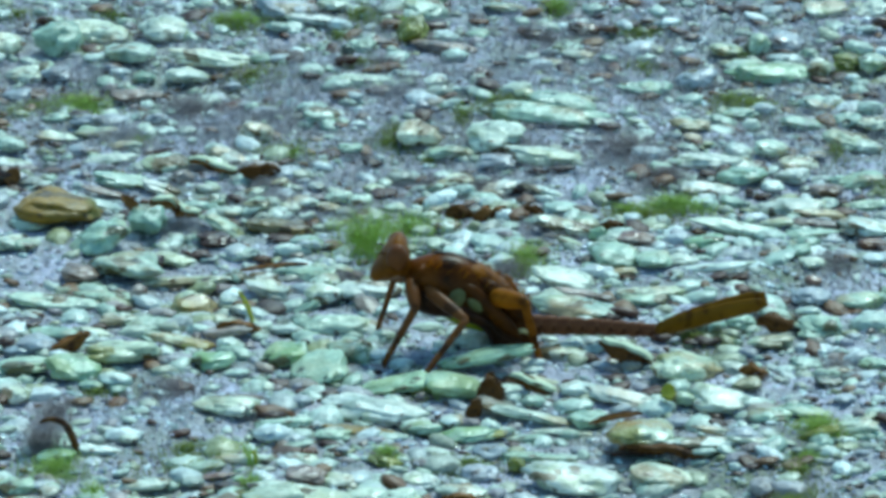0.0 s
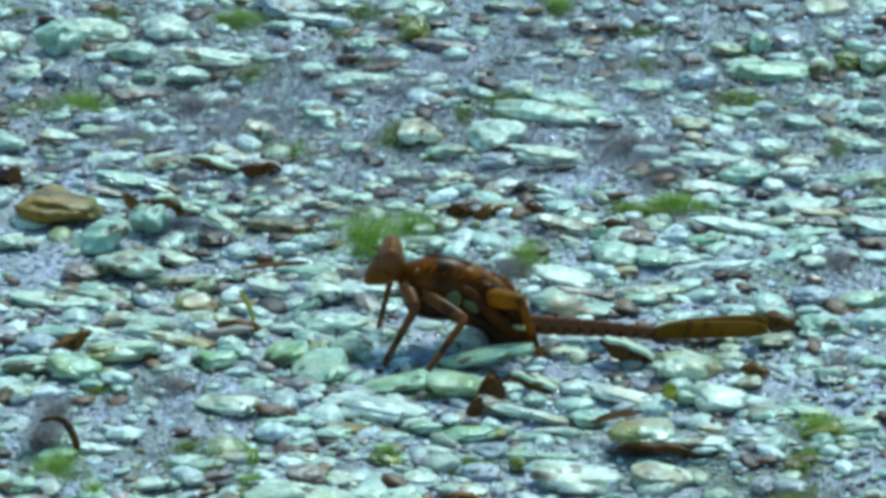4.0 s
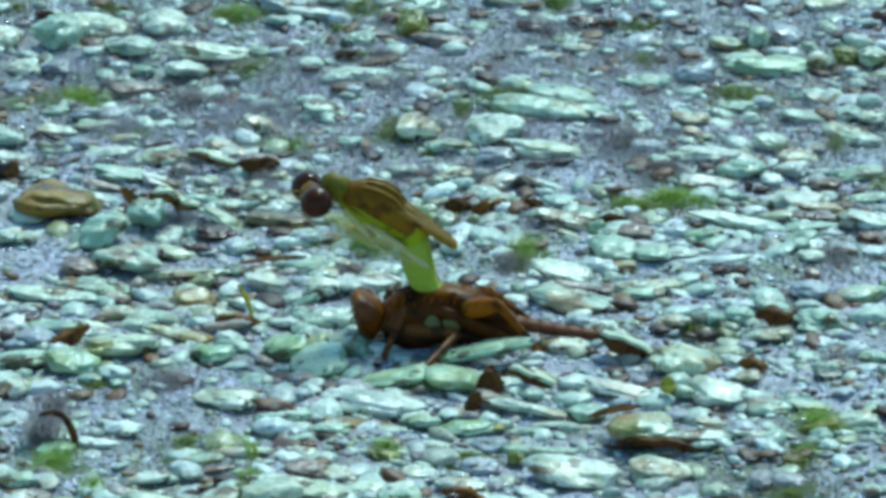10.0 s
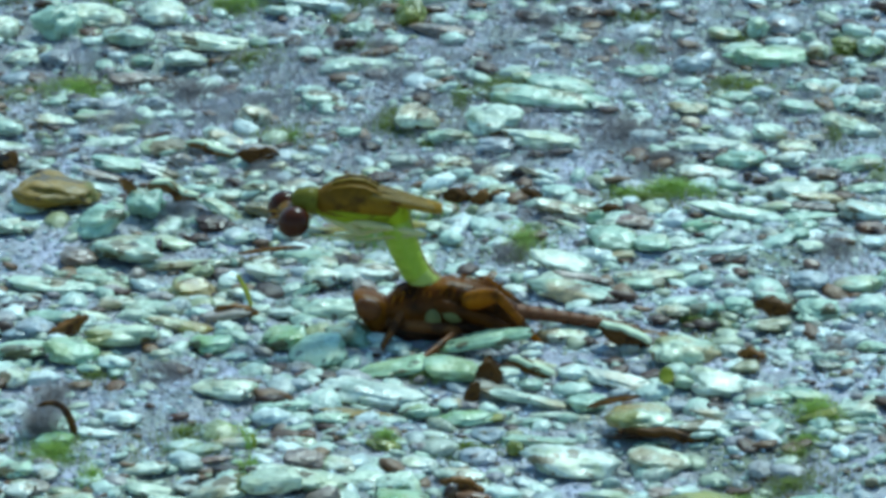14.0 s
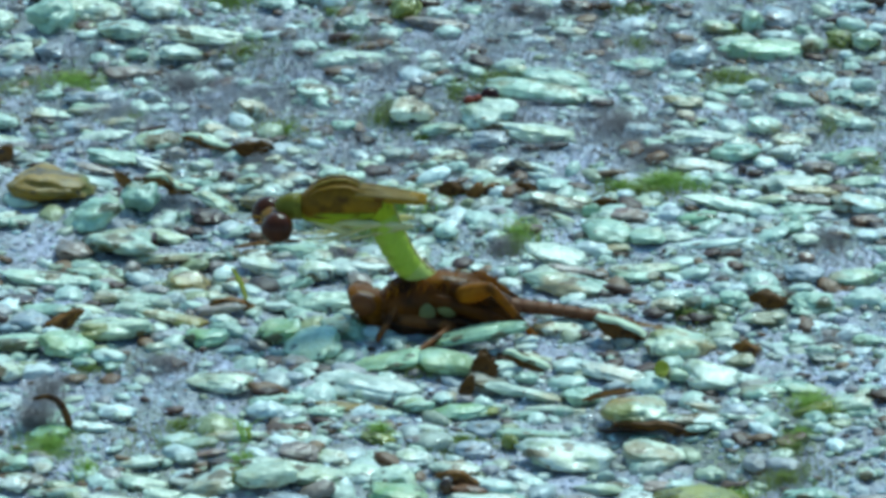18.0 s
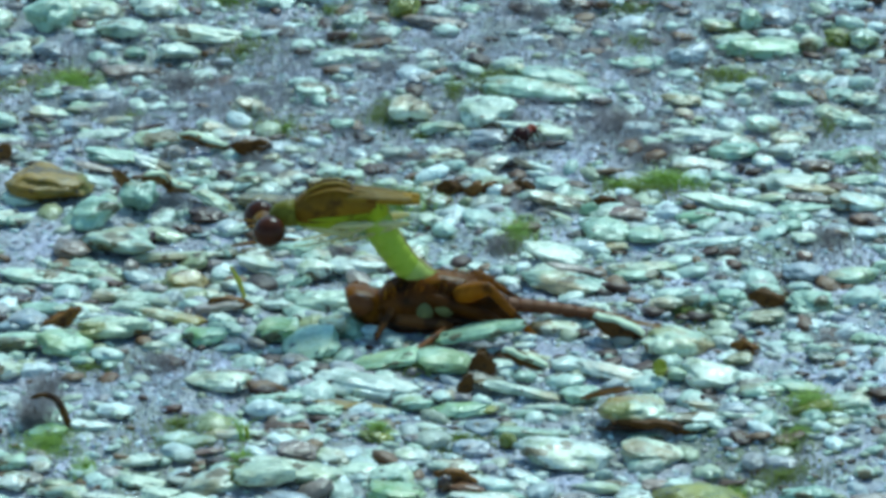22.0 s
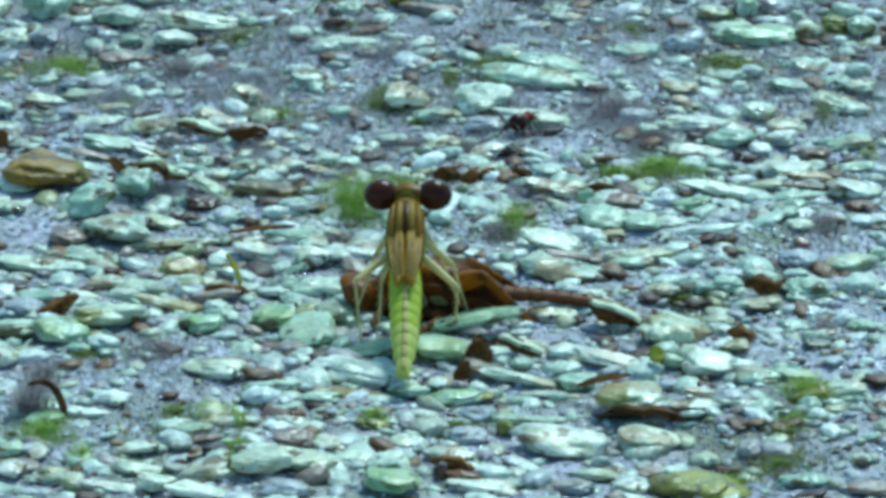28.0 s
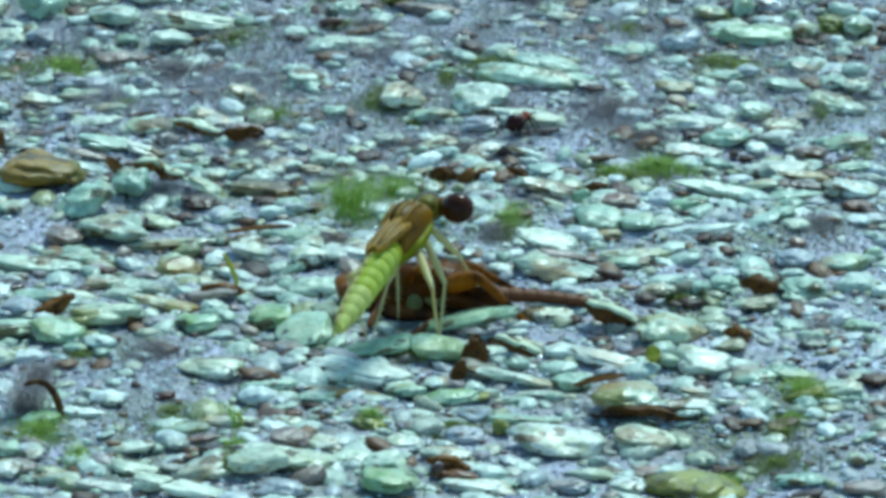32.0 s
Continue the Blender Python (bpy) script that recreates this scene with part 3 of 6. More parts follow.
stone(-11.04, -4.21, 2.04, 2.08, 0.73, 0, -7, "w")
stone(-1.59, -5.42, 2.52, 2.69, 0.95, 0, -7, "w")
stone(-9.57, -14.86, 3.18, 1.62, 0.57, 0, -8, "w")
stone(-12.89, -16.44, 3.33, 1.74, 0.61, -9, -8, "r")
stone(3.53, 12.11, 2.55, 2.30, 0.81, -13, 10, "w")
stone(4.82, 12.24, 2.21, 1.33, 0.47, -20, -10, "b")
stone(6.69, 11.63, 4.24, 1.19, 0.42, 13, -13, "w")
stone(0.28, 4.35, 1.75, 1.70, 0.60, 0, 12, "w")
stone(7.69, 3.70, 4.66, 2.09, 0.74, 13, 2, "w")
stone(7.99, 0.92, 2.56, 1.37, 0.48, 22, 14, "w")
stone(12.04, 0.57, 2.56, 1.89, 0.67, 0, -3, "r")
stone(10.56, 1.42, 2.15, 1.68, 0.60, 0, 11, "w")
stone(8.99, 5.27, 1.76, 1.68, 0.59, 4, 4, "g")
stone(7.42, -6.99, 4.22, 2.79, 0.98, 11, 8, "w")
stone(10.56, -2.73, 3.20, 3.74, 1.32, 4, 7, "g")
stone(10.57, -4.83, 2.86, 1.36, 0.48, -4, -0, "w")
stone(8.40, -9.55, 4.19, 1.40, 0.49, 4, -11, "r")
stone(7.73, -12.21, 5.69, 3.01, 1.06, 3, -8, "w")
stone(12.53, -8.62, 4.53, 2.26, 0.80, 0, 10, "w")
stone(12.22, -9.67, 2.98, 1.84, 0.65, 0, 11, "g")
stone(13.02, -3.84, 2.53, 2.70, 0.95, 0, 12, "g")
stone(19.10, 14.43, 3.51, 2.92, 1.03, -5, -5, "g")
stone(16.79, 12.59, 4.26, 1.92, 0.68, 5, 4, "w")
stone(19.50, 11.87, 0.64, 0.77, 0.61, 0, 8, "b")
stone(21.74, 9.24, 4.90, 3.00, 1.06, 4, 4, "w")
stone(23.81, 7.90, 3.88, 1.52, 0.54, 5, 9, "Y")
stone(23.62, 5.86, 3.69, 1.14, 0.40, 7, 1, "b")
stone(18.21, 3.87, 6.42, 2.12, 0.75, 13, 4, "w")
stone(16.13, 0.48, 2.65, 2.66, 0.94, -4, 5, "G")
stone(20.85, 5.82, 2.60, 1.50, 0.53, -5, -6, "w")
stone(23.09, 4.01, 3.92, 1.60, 0.56, -3, 12, "g")
stone(26.60, 5.79, 3.86, 2.82, 1.00, 9, 13, "w")
stone(26.81, 2.46, 2.25, 1.48, 0.52, 0, -12, "b")
stone(24.54, 12.61, 2.39, 2.17, 0.77, 0, 13, "r")
stone(25.36, 11.16, 1.02, 1.22, 0.46, 0, 13, "b")
stone(26.74, 14.90, 3.17, 2.38, 0.84, -7, 5, "g")
stone(22.35, 15.45, 2.23, 2.62, 0.92, 0, -13, "w")
stone(26.76, 10.51, 3.05, 1.45, 0.51, -5, 11, "g")
stone(16.50, -5.09, 5.38, 1.24, 0.44, -8, -10, "w")
stone(14.56, -3.46, 2.54, 1.68, 0.59, 5, 13, "w")
stone(17.51, -5.85, 2.52, 0.67, 0.24, -11, 5, "r")
stone(22.60, 0.28, 1.49, 1.79, 0.82, 0, -12, "g")
stone(22.59, -3.62, 1.72, 1.67, 0.59, 0, -9, "w")
stone(22.55, -6.81, 1.14, 1.37, 0.80, 0, 4, "r")
stone(25.30, -9.67, 3.31, 2.20, 0.78, 3, 2, "g")
stone(20.13, -12.72, 2.48, 2.19, 0.77, 9, 7, "w")
stone(22.46, -14.59, 2.87, 2.84, 1.00, 0, 12, "g")
stone(22.28, -9.27, 2.75, 2.67, 0.94, 0, -8, "p")
stone(15.70, -14.91, 2.39, 2.43, 0.86, 0, -14, "g")
stone(13.72, -15.74, 2.22, 2.22, 0.78, 0, 12, "w")
stone(17.77, -13.94, 2.00, 2.39, 0.93, 0, -14, "g")
stone(-24.08, -18.95, 2.68, 3.01, 1.06, 0, 11, "p")
stone(-24.52, -22.61, 3.75, 2.68, 0.95, -8, -11, "g")
stone(-25.87, -18.25, 1.26, 1.52, 1.07, 0, 9, "b")
stone(-21.63, -23.39, 3.43, 3.24, 1.14, 7, 8, "G")
stone(-18.93, -20.65, 5.10, 3.72, 1.31, 2, 11, "Y")
stone(-20.57, -16.04, 2.62, 1.59, 0.56, 16, 1, "w")
stone(-16.38, -19.82, 1.26, 1.51, 0.78, 0, 11, "w")
stone(-15.45, -17.93, 4.82, 1.76, 0.62, 12, -8, "Y")
stone(-13.46, -21.48, 2.74, 2.57, 0.91, -3, 5, "G")
stone(-24.77, -27.86, 2.08, 2.50, 0.97, 0, -5, "w")
stone(-22.05, -36.55, 2.41, 1.21, 0.43, -7, 11, "g")
stone(-21.66, -38.71, 2.40, 1.97, 0.70, -7, 8, "G")
stone(-19.44, -37.56, 2.78, 1.28, 0.45, 5, -1, "w")
stone(-17.77, -35.31, 1.13, 1.36, 0.54, 0, 1, "w")
stone(-16.70, -43.43, 3.62, 1.48, 0.52, -11, -13, "w")
stone(-12.43, -30.42, 3.98, 2.72, 0.96, 0, -13, "w")
stone(-23.62, -42.85, 2.37, 1.89, 0.67, 0, 3, "g")
stone(-21.82, -43.56, 1.18, 1.42, 0.60, 0, -0, "w")
stone(-12.79, -42.46, 2.67, 0.75, 0.27, -7, 10, "r")
stone(-13.34, -41.04, 2.68, 1.27, 0.45, -5, 3, "g")
stone(-20.47, -25.40, 1.55, 1.08, 0.38, 0, -10, "g")
stone(-9.25, -20.01, 2.67, 3.20, 1.14, -7, -4, "G")
stone(-8.17, -17.57, 0.63, 0.76, 0.71, 0, 7, "b")
stone(-7.19, -23.04, 3.50, 5.60, 1.15, -14, 1, "M")
stone(-5.39, -19.91, 2.91, 3.33, 1.18, 5, -14, "g")
stone(-2.62, -26.42, 4.71, 2.41, 0.85, -8, 9, "G")
stone(0.52, -27.02, 3.24, 3.72, 1.32, 0, 9, "G")
stone(-3.89, -30.17, 6.43, 2.87, 1.01, 5, -12, "w")
stone(-4.63, -33.18, 5.01, 1.45, 0.51, 10, 1, "o")
stone(-9.07, -32.96, 3.49, 1.85, 0.65, -3, -3, "g")
stone(-8.54, -33.62, 3.19, 0.77, 0.27, -9, 8, "b")
stone(-11.52, -28.52, 2.69, 1.07, 0.38, 0, -5, "r")
stone(-11.76, -31.11, 1.60, 1.92, 0.89, 0, -7, "w")
stone(-8.42, -36.36, 2.71, 1.05, 0.37, -14, -0, "g")
stone(-7.76, -37.36, 1.50, 1.05, 0.37, 0, 13, "b")
stone(-11.16, -40.20, 3.73, 1.67, 0.59, -7, -11, "w")
stone(-7.56, -39.30, 1.34, 1.61, 0.61, 9, -11, "w")
stone(-7.58, -42.53, 2.44, 2.43, 0.86, 5, 3, "r")
stone(-6.21, -34.89, 2.27, 1.49, 0.53, 4, 11, "g")
stone(-3.29, -38.84, 2.17, 1.59, 0.56, 11, 0, "y")
stone(-8.82, -45.95, 4.18, 2.17, 0.77, 4, -2, "w")
stone(-5.77, -42.59, 2.29, 1.95, 0.69, 4, 10, "w")
stone(-1.29, -32.37, 2.43, 2.13, 0.75, 0, 8, "g")
stone(-1.23, -41.78, 2.23, 1.89, 0.67, 0, -12, "w")
stone(-11.66, -44.37, 1.92, 1.69, 0.60, 0, 11, "b")
stone(2.46, -22.35, 6.28, 2.24, 0.79, -12, -9, "G", 0.75)
stone(1.61, -17.41, 3.16, 2.81, 0.99, 0, -6, "w")
stone(7.14, -19.17, 3.23, 2.80, 0.99, 0, 9, "w")
stone(14.21, -24.32, 4.35, 3.85, 1.36, 5, -2, "Y")
stone(5.79, -24.50, 2.95, 0.84, 0.30, 14, 8, "Y")
stone(4.72, -30.67, 5.58, 1.65, 0.58, 11, -9, "w")
stone(8.10, -26.87, 2.93, 2.24, 0.79, 4, 10, "w")
stone(10.67, -28.63, 4.99, 1.93, 0.68, 11, -9, "w")
stone(8.27, -31.45, 2.36, 2.13, 0.75, 0, -10, "g")
stone(7.28, -32.67, 4.71, 0.85, 0.30, 4, -0, "w")
stone(11.19, -35.03, 3.93, 4.00, 1.41, 4, -5, "Y")
stone(10.40, -36.12, 2.71, 1.44, 0.51, -4, 1, "b")
stone(2.76, -33.34, 2.05, 1.33, 0.47, -4, 11, "y")
stone(1.35, -33.45, 3.41, 1.95, 0.69, -4, 6, "G")
stone(4.15, -38.97, 1.20, 1.44, 0.94, 0, -14, "y")
stone(5.35, -37.16, 4.58, 1.61, 0.57, 4, -5, "g")
stone(7.24, -41.16, 5.87, 3.60, 1.27, 5, 1, "w")
stone(12.25, -40.18, 3.88, 3.06, 1.08, 8, -0, "w")
stone(11.95, -37.57, 2.40, 1.53, 0.54, 5, 6, "g")
stone(2.08, -40.04, 2.24, 2.09, 0.74, 0, -0, "p")
stone(0.97, -43.38, 3.03, 1.56, 0.55, 4, -12, "w")
stone(2.68, -36.49, 2.11, 2.30, 0.81, 0, -7, "p")
stone(4.69, -33.91, 2.35, 1.54, 0.54, 0, 10, "g")
stone(0.52, -31.59, 1.45, 1.74, 0.62, 0, -4, "w")
stone(15.94, -29.27, 3.53, 3.83, 1.35, 6, 7, "w")
stone(17.60, -26.34, 1.93, 1.77, 0.63, 0, 14, "g")
stone(13.70, -28.47, 2.38, 2.43, 0.86, 7, 4, "g")
stone(19.33, -17.98, 2.92, 2.21, 0.78, 0, 5, "g")
stone(18.63, -32.12, 2.89, 1.90, 0.67, -3, 3, "g")
stone(21.00, -31.29, 3.67, 1.65, 0.58, 8, -5, "g")
stone(15.76, -34.45, 3.63, 1.35, 0.48, 13, 12, "w")
stone(17.93, -35.99, 4.22, 0.97, 0.34, 4, -1, "w")
stone(14.55, -35.97, 6.18, 1.67, 0.59, 4, 12, "w")
stone(21.09, -34.81, 2.95, 1.64, 0.58, -20, -5, "y")
stone(23.50, -33.58, 2.66, 2.03, 0.72, -4, 10, "w")
stone(23.91, -34.28, 2.35, 1.35, 0.48, 0, 8, "g")
stone(22.48, -15.47, 2.86, 1.62, 0.57, 0, 3, "g")
stone(22.52, -25.18, 1.94, 1.96, 0.69, 4, -2, "d")
stone(23.23, -22.22, 1.56, 0.99, 0.35, 0, -10, "w")
stone(25.25, -21.05, 1.88, 1.60, 0.56, 0, 8, "g")
stone(-20.59, -46.80, 3.37, 1.60, 0.56, -3, -4, "w")
stone(-23.15, -45.57, 1.91, 1.87, 0.66, 0, 5, "w")
stone(-17.54, -48.84, 4.52, 1.26, 0.45, 7, -10, "w")
stone(-16.03, -46.71, 3.15, 1.44, 0.51, 4, -12, "w")
stone(-15.00, -49.14, 2.26, 2.11, 0.74, 4, -10, "w")
stone(-12.40, -47.75, 3.36, 2.44, 0.86, -7, 9, "w")
stone(-12.49, -50.56, 4.20, 1.69, 0.60, 7, -9, "w")
stone(-9.31, -47.32, 3.58, 3.34, 1.18, 2, 11, "w")
stone(-6.70, -46.79, 3.51, 2.88, 1.02, 4, -4, "w")
stone(-10.64, -47.49, 1.39, 1.67, 0.85, -9, 2, "y")
stone(-4.27, -44.85, 2.72, 1.96, 0.69, -4, -4, "w")
stone(-2.33, -46.80, 2.63, 3.16, 1.31, 0, 3, "w")
stone(-2.13, -49.49, 3.49, 2.95, 1.04, 4, -11, "G")
stone(0.52, -47.07, 0.80, 0.97, 0.99, 0, -3, "b")
stone(2.02, -45.19, 4.26, 1.12, 0.40, 16, 12, "w")
stone(1.64, -46.80, 2.42, 1.35, 0.48, 4, -9, "b")
stone(2.80, -48.21, 4.23, 2.25, 0.80, 7, 4, "w")
stone(-7.96, -50.26, 3.05, 2.03, 0.72, 0, -5, "p")
stone(9.22, -45.11, 3.46, 1.50, 0.53, -2, -6, "w")
stone(14.65, -47.25, 6.15, 4.20, 1.20, -2, -13, "y")
stone(10.94, -46.93, 2.27, 2.24, 0.79, 0, -13, "w")
stone(12.14, -44.40, 2.29, 1.31, 0.46, 0, 13, "r")
stone(23.70, -44.97, 1.18, 1.42, 0.66, 0, 9, "w")
stone(23.79, -49.33, 2.62, 1.80, 0.64, 5, 8, "r")
stone(4.37, -46.88, 2.20, 1.33, 0.47, 5, 9, "g")
stone(7.77, -47.30, 2.56, 2.05, 0.72, 0, 13, "p")
stone(20.45, -47.43, 3.29, 1.51, 0.53, -4, -10, "g")
stone(-27.25, 41.00, 1.73, 1.90, 0.62, 0, 2, "g")
stone(-20.17, 37.39, 1.72, 1.68, 0.62, 0, -0, "g")
stone(-25.27, 13.97, 1.24, 1.36, 0.53, 6, 2, "g")
stone(-24.37, 19.31, 0.94, 1.03, 0.44, 0, 12, "g")
stone(-14.14, 35.91, 1.63, 1.34, 0.59, 0, 7, "p")
stone(-2.05, 35.97, 1.30, 1.43, 0.47, 0, 13, "w")
stone(-6.74, 26.83, 1.28, 1.23, 0.46, 5, -11, "w")
stone(-13.57, 19.00, 2.04, 2.24, 0.73, -3, 4, "w")
stone(0.40, 14.34, 1.63, 1.79, 0.59, 0, 5, "w")
stone(2.38, 47.99, 1.76, 1.94, 0.63, 0, 7, "g")
stone(11.31, 42.98, 1.32, 1.07, 0.48, 0, 3, "g")
stone(8.59, 46.29, 1.00, 1.10, 0.36, 0, 9, "w")
stone(1.12, 14.75, 2.09, 2.30, 0.75, 0, -6, "w")
stone(12.74, 25.87, 1.27, 1.40, 0.46, 9, 12, "w")
stone(25.51, 39.40, 1.81, 1.99, 1.39, -6, -3, "w")
stone(20.27, 25.50, 1.27, 1.40, 0.93, 0, 3, "w")
stone(21.03, 13.20, 1.62, 1.60, 0.58, 0, 11, "w")
stone(25.44, 15.62, 1.71, 1.88, 0.62, 0, 6, "g")
stone(14.96, 16.99, 0.94, 1.03, 0.57, 0, -5, "g")
stone(-25.83, -0.05, 1.65, 1.81, 0.59, 0, -8, "g")
stone(-13.59, -12.60, 1.53, 1.68, 0.55, 0, -5, "w")
stone(-24.94, -19.54, 1.93, 2.12, 0.69, 0, 4, "p")
stone(9.66, 1.83, 1.28, 1.41, 1.07, 0, 14, "G")
stone(21.80, -1.65, 2.02, 1.62, 0.73, 0, 11, "g")
stone(26.42, -8.24, 1.62, 1.40, 0.58, 0, -3, "w")
stone(27.12, -6.96, 1.26, 1.39, 0.84, 0, -3, "g")
stone(-17.27, -30.90, 0.97, 1.07, 0.43, 0, 9, "w")
stone(-14.79, -40.49, 1.15, 1.26, 0.41, 0, -6, "g")
stone(-10.25, -26.03, 1.33, 1.46, 0.49, 12, -2, "w")
stone(-11.12, -46.87, 1.79, 1.97, 0.64, 0, -14, "w")
stone(24.43, -44.39, 0.80, 0.88, 0.49, 0, -9, "w")


# small pale pebbles crowded together behind the shell
crowd = random.Random(41)
for at_x, at_y, wide, deep, count in ((-11.0, 9.0, 4.5, 6.0, 26), (-3.0, 10.5, 3.5, 4.0, 12), (-10.0, -6.0, 4.0, 4.0, 10), (5.0, -14.0, 5.0, 4.0, 10)):
    for _ in range(count):
        sx, sy = at_x + crowd.uniform(-wide, wide), at_y + crowd.uniform(-deep, deep)
        long = crowd.uniform(0.9, 2.0)
        if not taken(sx, sy):
            stone(sx, sy, long, long * crowd.uniform(0.7, 1.1), long * crowd.uniform(0.3, 0.45), crowd.uniform(-9, 9), crowd.uniform(-20, 20), crowd.choice("wwwg"))


# ---- loose gravel and sand grains between the pebbles ----
strew("gravel", "small mixed grey, lilac and green gravel on wet sand", 5200, 0.16, 0.75, 2, GRIT, 3, flat=0.5, sink=0.42, power=2.6, open_sand=0.8)
strew("flat_gravel", "small flat mint-grey stone flakes packed on wet sand", 3600, 0.3, 1.15, 3, FLAKES, 8, flat=0.42, sink=0.38, power=1.7, open_sand=1.0)
# leaf crumbs, their dark colour also filling in shade between the pebbles
strew("leaf_crumbs_gap_shade", "small brown leaf crumbs, also painting dark gaps between pebbles", 1700, 0.2, 1.1, 2, CRUMB, 12, flat=0.3, sink=0.1, power=2.4, open_sand=0.5)
strew("sand_grains", "fine wet sand grains, the whitest painted as glints", 36000, 0.06, 0.24, 1, GRAIN, 5, flat=0.5, sink=0.4)
strew("pale_flakes", "tiny pale stone flakes on wet sand, also painted as glints", 6500, 0.12, 0.34, 2, PALE_GRIT, 15, flat=0.4, sink=0.4)


# ---- algae ----
def tuft(x, y, wide, deep, tall, count, seed, out):
    """Fine threads, thick in the middle and thinning out."""
    rng = np.random.default_rng(seed)
    for _ in range(count):
        a, r = rng.uniform(0, 6.28), min(abs(rng.normal(0, 0.62)), 1.6)
        px, py = x + wide / 2 * r * math.cos(a), y + deep / 2 * r * math.sin(a)
        z = rise(px, py) + 0.1
        h, lean, w = tall * rng.uniform(0.3, 1.0) * max(0.25, 1.1 - 0.6 * r), rng.uniform(0, 6.28), rng.uniform(0.01, 0.028)
        lx, ly = math.cos(lean) * h * 0.9, math.sin(lean) * h * 0.9
        line = [(px, py, z - 0.3), (px + lx * 0.3, py + ly * 0.3, z + h * 0.6), (px + lx, py + ly, z + h * rng.uniform(0.6, 1.0))]
        base = len(out[0])
        for (cx, cy, cz), k in zip(line, (1, 0.9, 0.25)):
            for b in range(3):
                out[0].append(((cx + w * k * math.cos(b * 2.09)) * MM, (cy + w * k * math.sin(b * 2.09)) * MM, (cz + w * k * 0.6 * (b == 1)) * MM))
        for j in (0, 3):
            for b in range(3):
                c = (b + 1) % 3
                out[1].append((base + j + b, base + j + c, base + j + 3 + c, base + j + 3 + b))
        out[1].append((base + 6, base + 7, base + 8))


strands, film_strands = ([], []), ([], [])
tuft(-4.70, 1.25, 5.96, 10.21, 2.80, 420, 20, strands)
tuft(-2.08, 4.11, 6.71, 6.86, 1.50, 320, 21, strands)
tuft(14.45, 7.49, 6.06, 3.69, 1.30, 620, 22, strands)
tuft(11.59, 6.79, 2.84, 1.84, 0.90, 160, 23, strands)
tuft(4.90, -2.36, 4.52, 5.63, 1.00, 520, 24, strands)
tuft(-24.27, 32.07, 5.66, 6.84, 1.10, 720, 25, strands)
tuft(-22.99, 29.20, 4.13, 1.70, 0.60, 120, 26, strands)
tuft(-14.10, 50.98, 5.90, 5.09, 1.10, 460, 27, strands)
tuft(-21.72, -40.50, 4.74, 5.73, 0.90, 520, 28, strands)
tuft(-19.32, -44.15, 1.88, 4.05, 0.90, 180, 29, strands)
tuft(21.35, -34.33, 3.53, 3.74, 1.30, 420, 30, strands)
tuft(20.50, -38.10, 3.50, 2.06, 0.60, 200, 31, strands)
tuft(7.95, 54.15, 2.38, 3.33, 1.30, 260, 32, strands)
tuft(-2.31, 48.43, 1.72, 5.57, 1.40, 220, 33, strands)
tuft(-9.66, 19.31, 4.03, 3.55, 0.50, 160, 34, strands)
tuft(-3.14, -38.10, 2.22, 2.67, 0.80, 220, 35, strands)
tuft(-10.69, -40.50, 0.50, 4.09, 2.00, 60, 36, strands)
tuft(-10.72, -44.78, 1.56, 4.04, 1.00, 180, 37, strands)
tuft(26.51, 40.10, 2.31, 2.24, 0.70, 120, 38, strands)
tuft(1.14, -38.84, 3.49, 2.46, 0.50, 160, 39, strands)
tuft(20.94, 31.81, 3.39, 2.44, 0.50, 120, 40, strands)
tuft(16.64, -46.12, 3.73, 2.01, 0.80, 120, 41, strands)
tuft(-11.38, 29.20, 3.37, 4.85, 0.40, 140, 42, strands)
tuft(-12.94, 37.80, 6.72, 8.90, 0.54, 840, 120, film_strands)
tuft(-10.42, 20.30, 8.07, 7.13, 0.54, 840, 121, film_strands)
tuft(-3.10, 22.81, 6.50, 7.17, 0.60, 720, 122, film_strands)
tuft(3.97, 29.20, 7.42, 7.27, 0.60, 840, 123, film_strands)
tuft(20.19, 31.81, 6.22, 7.32, 0.60, 720, 124, film_strands)
tuft(26.69, 39.83, 5.07, 4.48, 0.60, 440, 125, film_strands)
tuft(1.46, -38.84, 5.58, 4.92, 0.54, 600, 126, film_strands)
tuft(19.22, -44.33, 8.94, 6.07, 0.48, 840, 127, film_strands)
tuft(-20.09, -26.37, 4.33, 3.82, 0.36, 320, 128, film_strands)
tuft(-0.78, -27.36, 2.87, 3.80, 0.60, 320, 129, film_strands)
tuft(13.53, 48.85, 8.61, 6.08, 0.48, 600, 130, film_strands)
tuft(-5.67, 52.42, 4.77, 7.66, 0.72, 520, 131, film_strands)
tuft(-27.27, 31.81, 4.98, 7.33, 0.48, 520, 132, film_strands)
tuft(14.98, -16.20, 5.55, 3.13, 0.48, 400, 133, film_strands)
tuft(-14.31, -40.69, 6.94, 6.13, 0.48, 520, 134, film_strands)
tuft(12.98, 5.85, 7.81, 5.51, 0.60, 640, 135, film_strands)
tuft(-15.06, 50.28, 4.32, 3.93, 0.90, 203, 200, film_strands)
tuft(-19.66, 21.90, 2.21, 4.34, 0.70, 115, 201, film_strands)
tuft(-13.89, 37.79, 2.29, 4.04, 0.60, 111, 202, film_strands)
tuft(-10.39, 19.03, 2.56, 3.66, 0.60, 112, 203, film_strands)
tuft(-5.52, 39.83, 3.45, 4.51, 0.60, 186, 204, film_strands)
tuft(-3.11, 24.05, 1.85, 4.79, 0.90, 106, 205, film_strands)
tuft(1.34, 27.89, 2.24, 6.59, 0.90, 177, 206, film_strands)
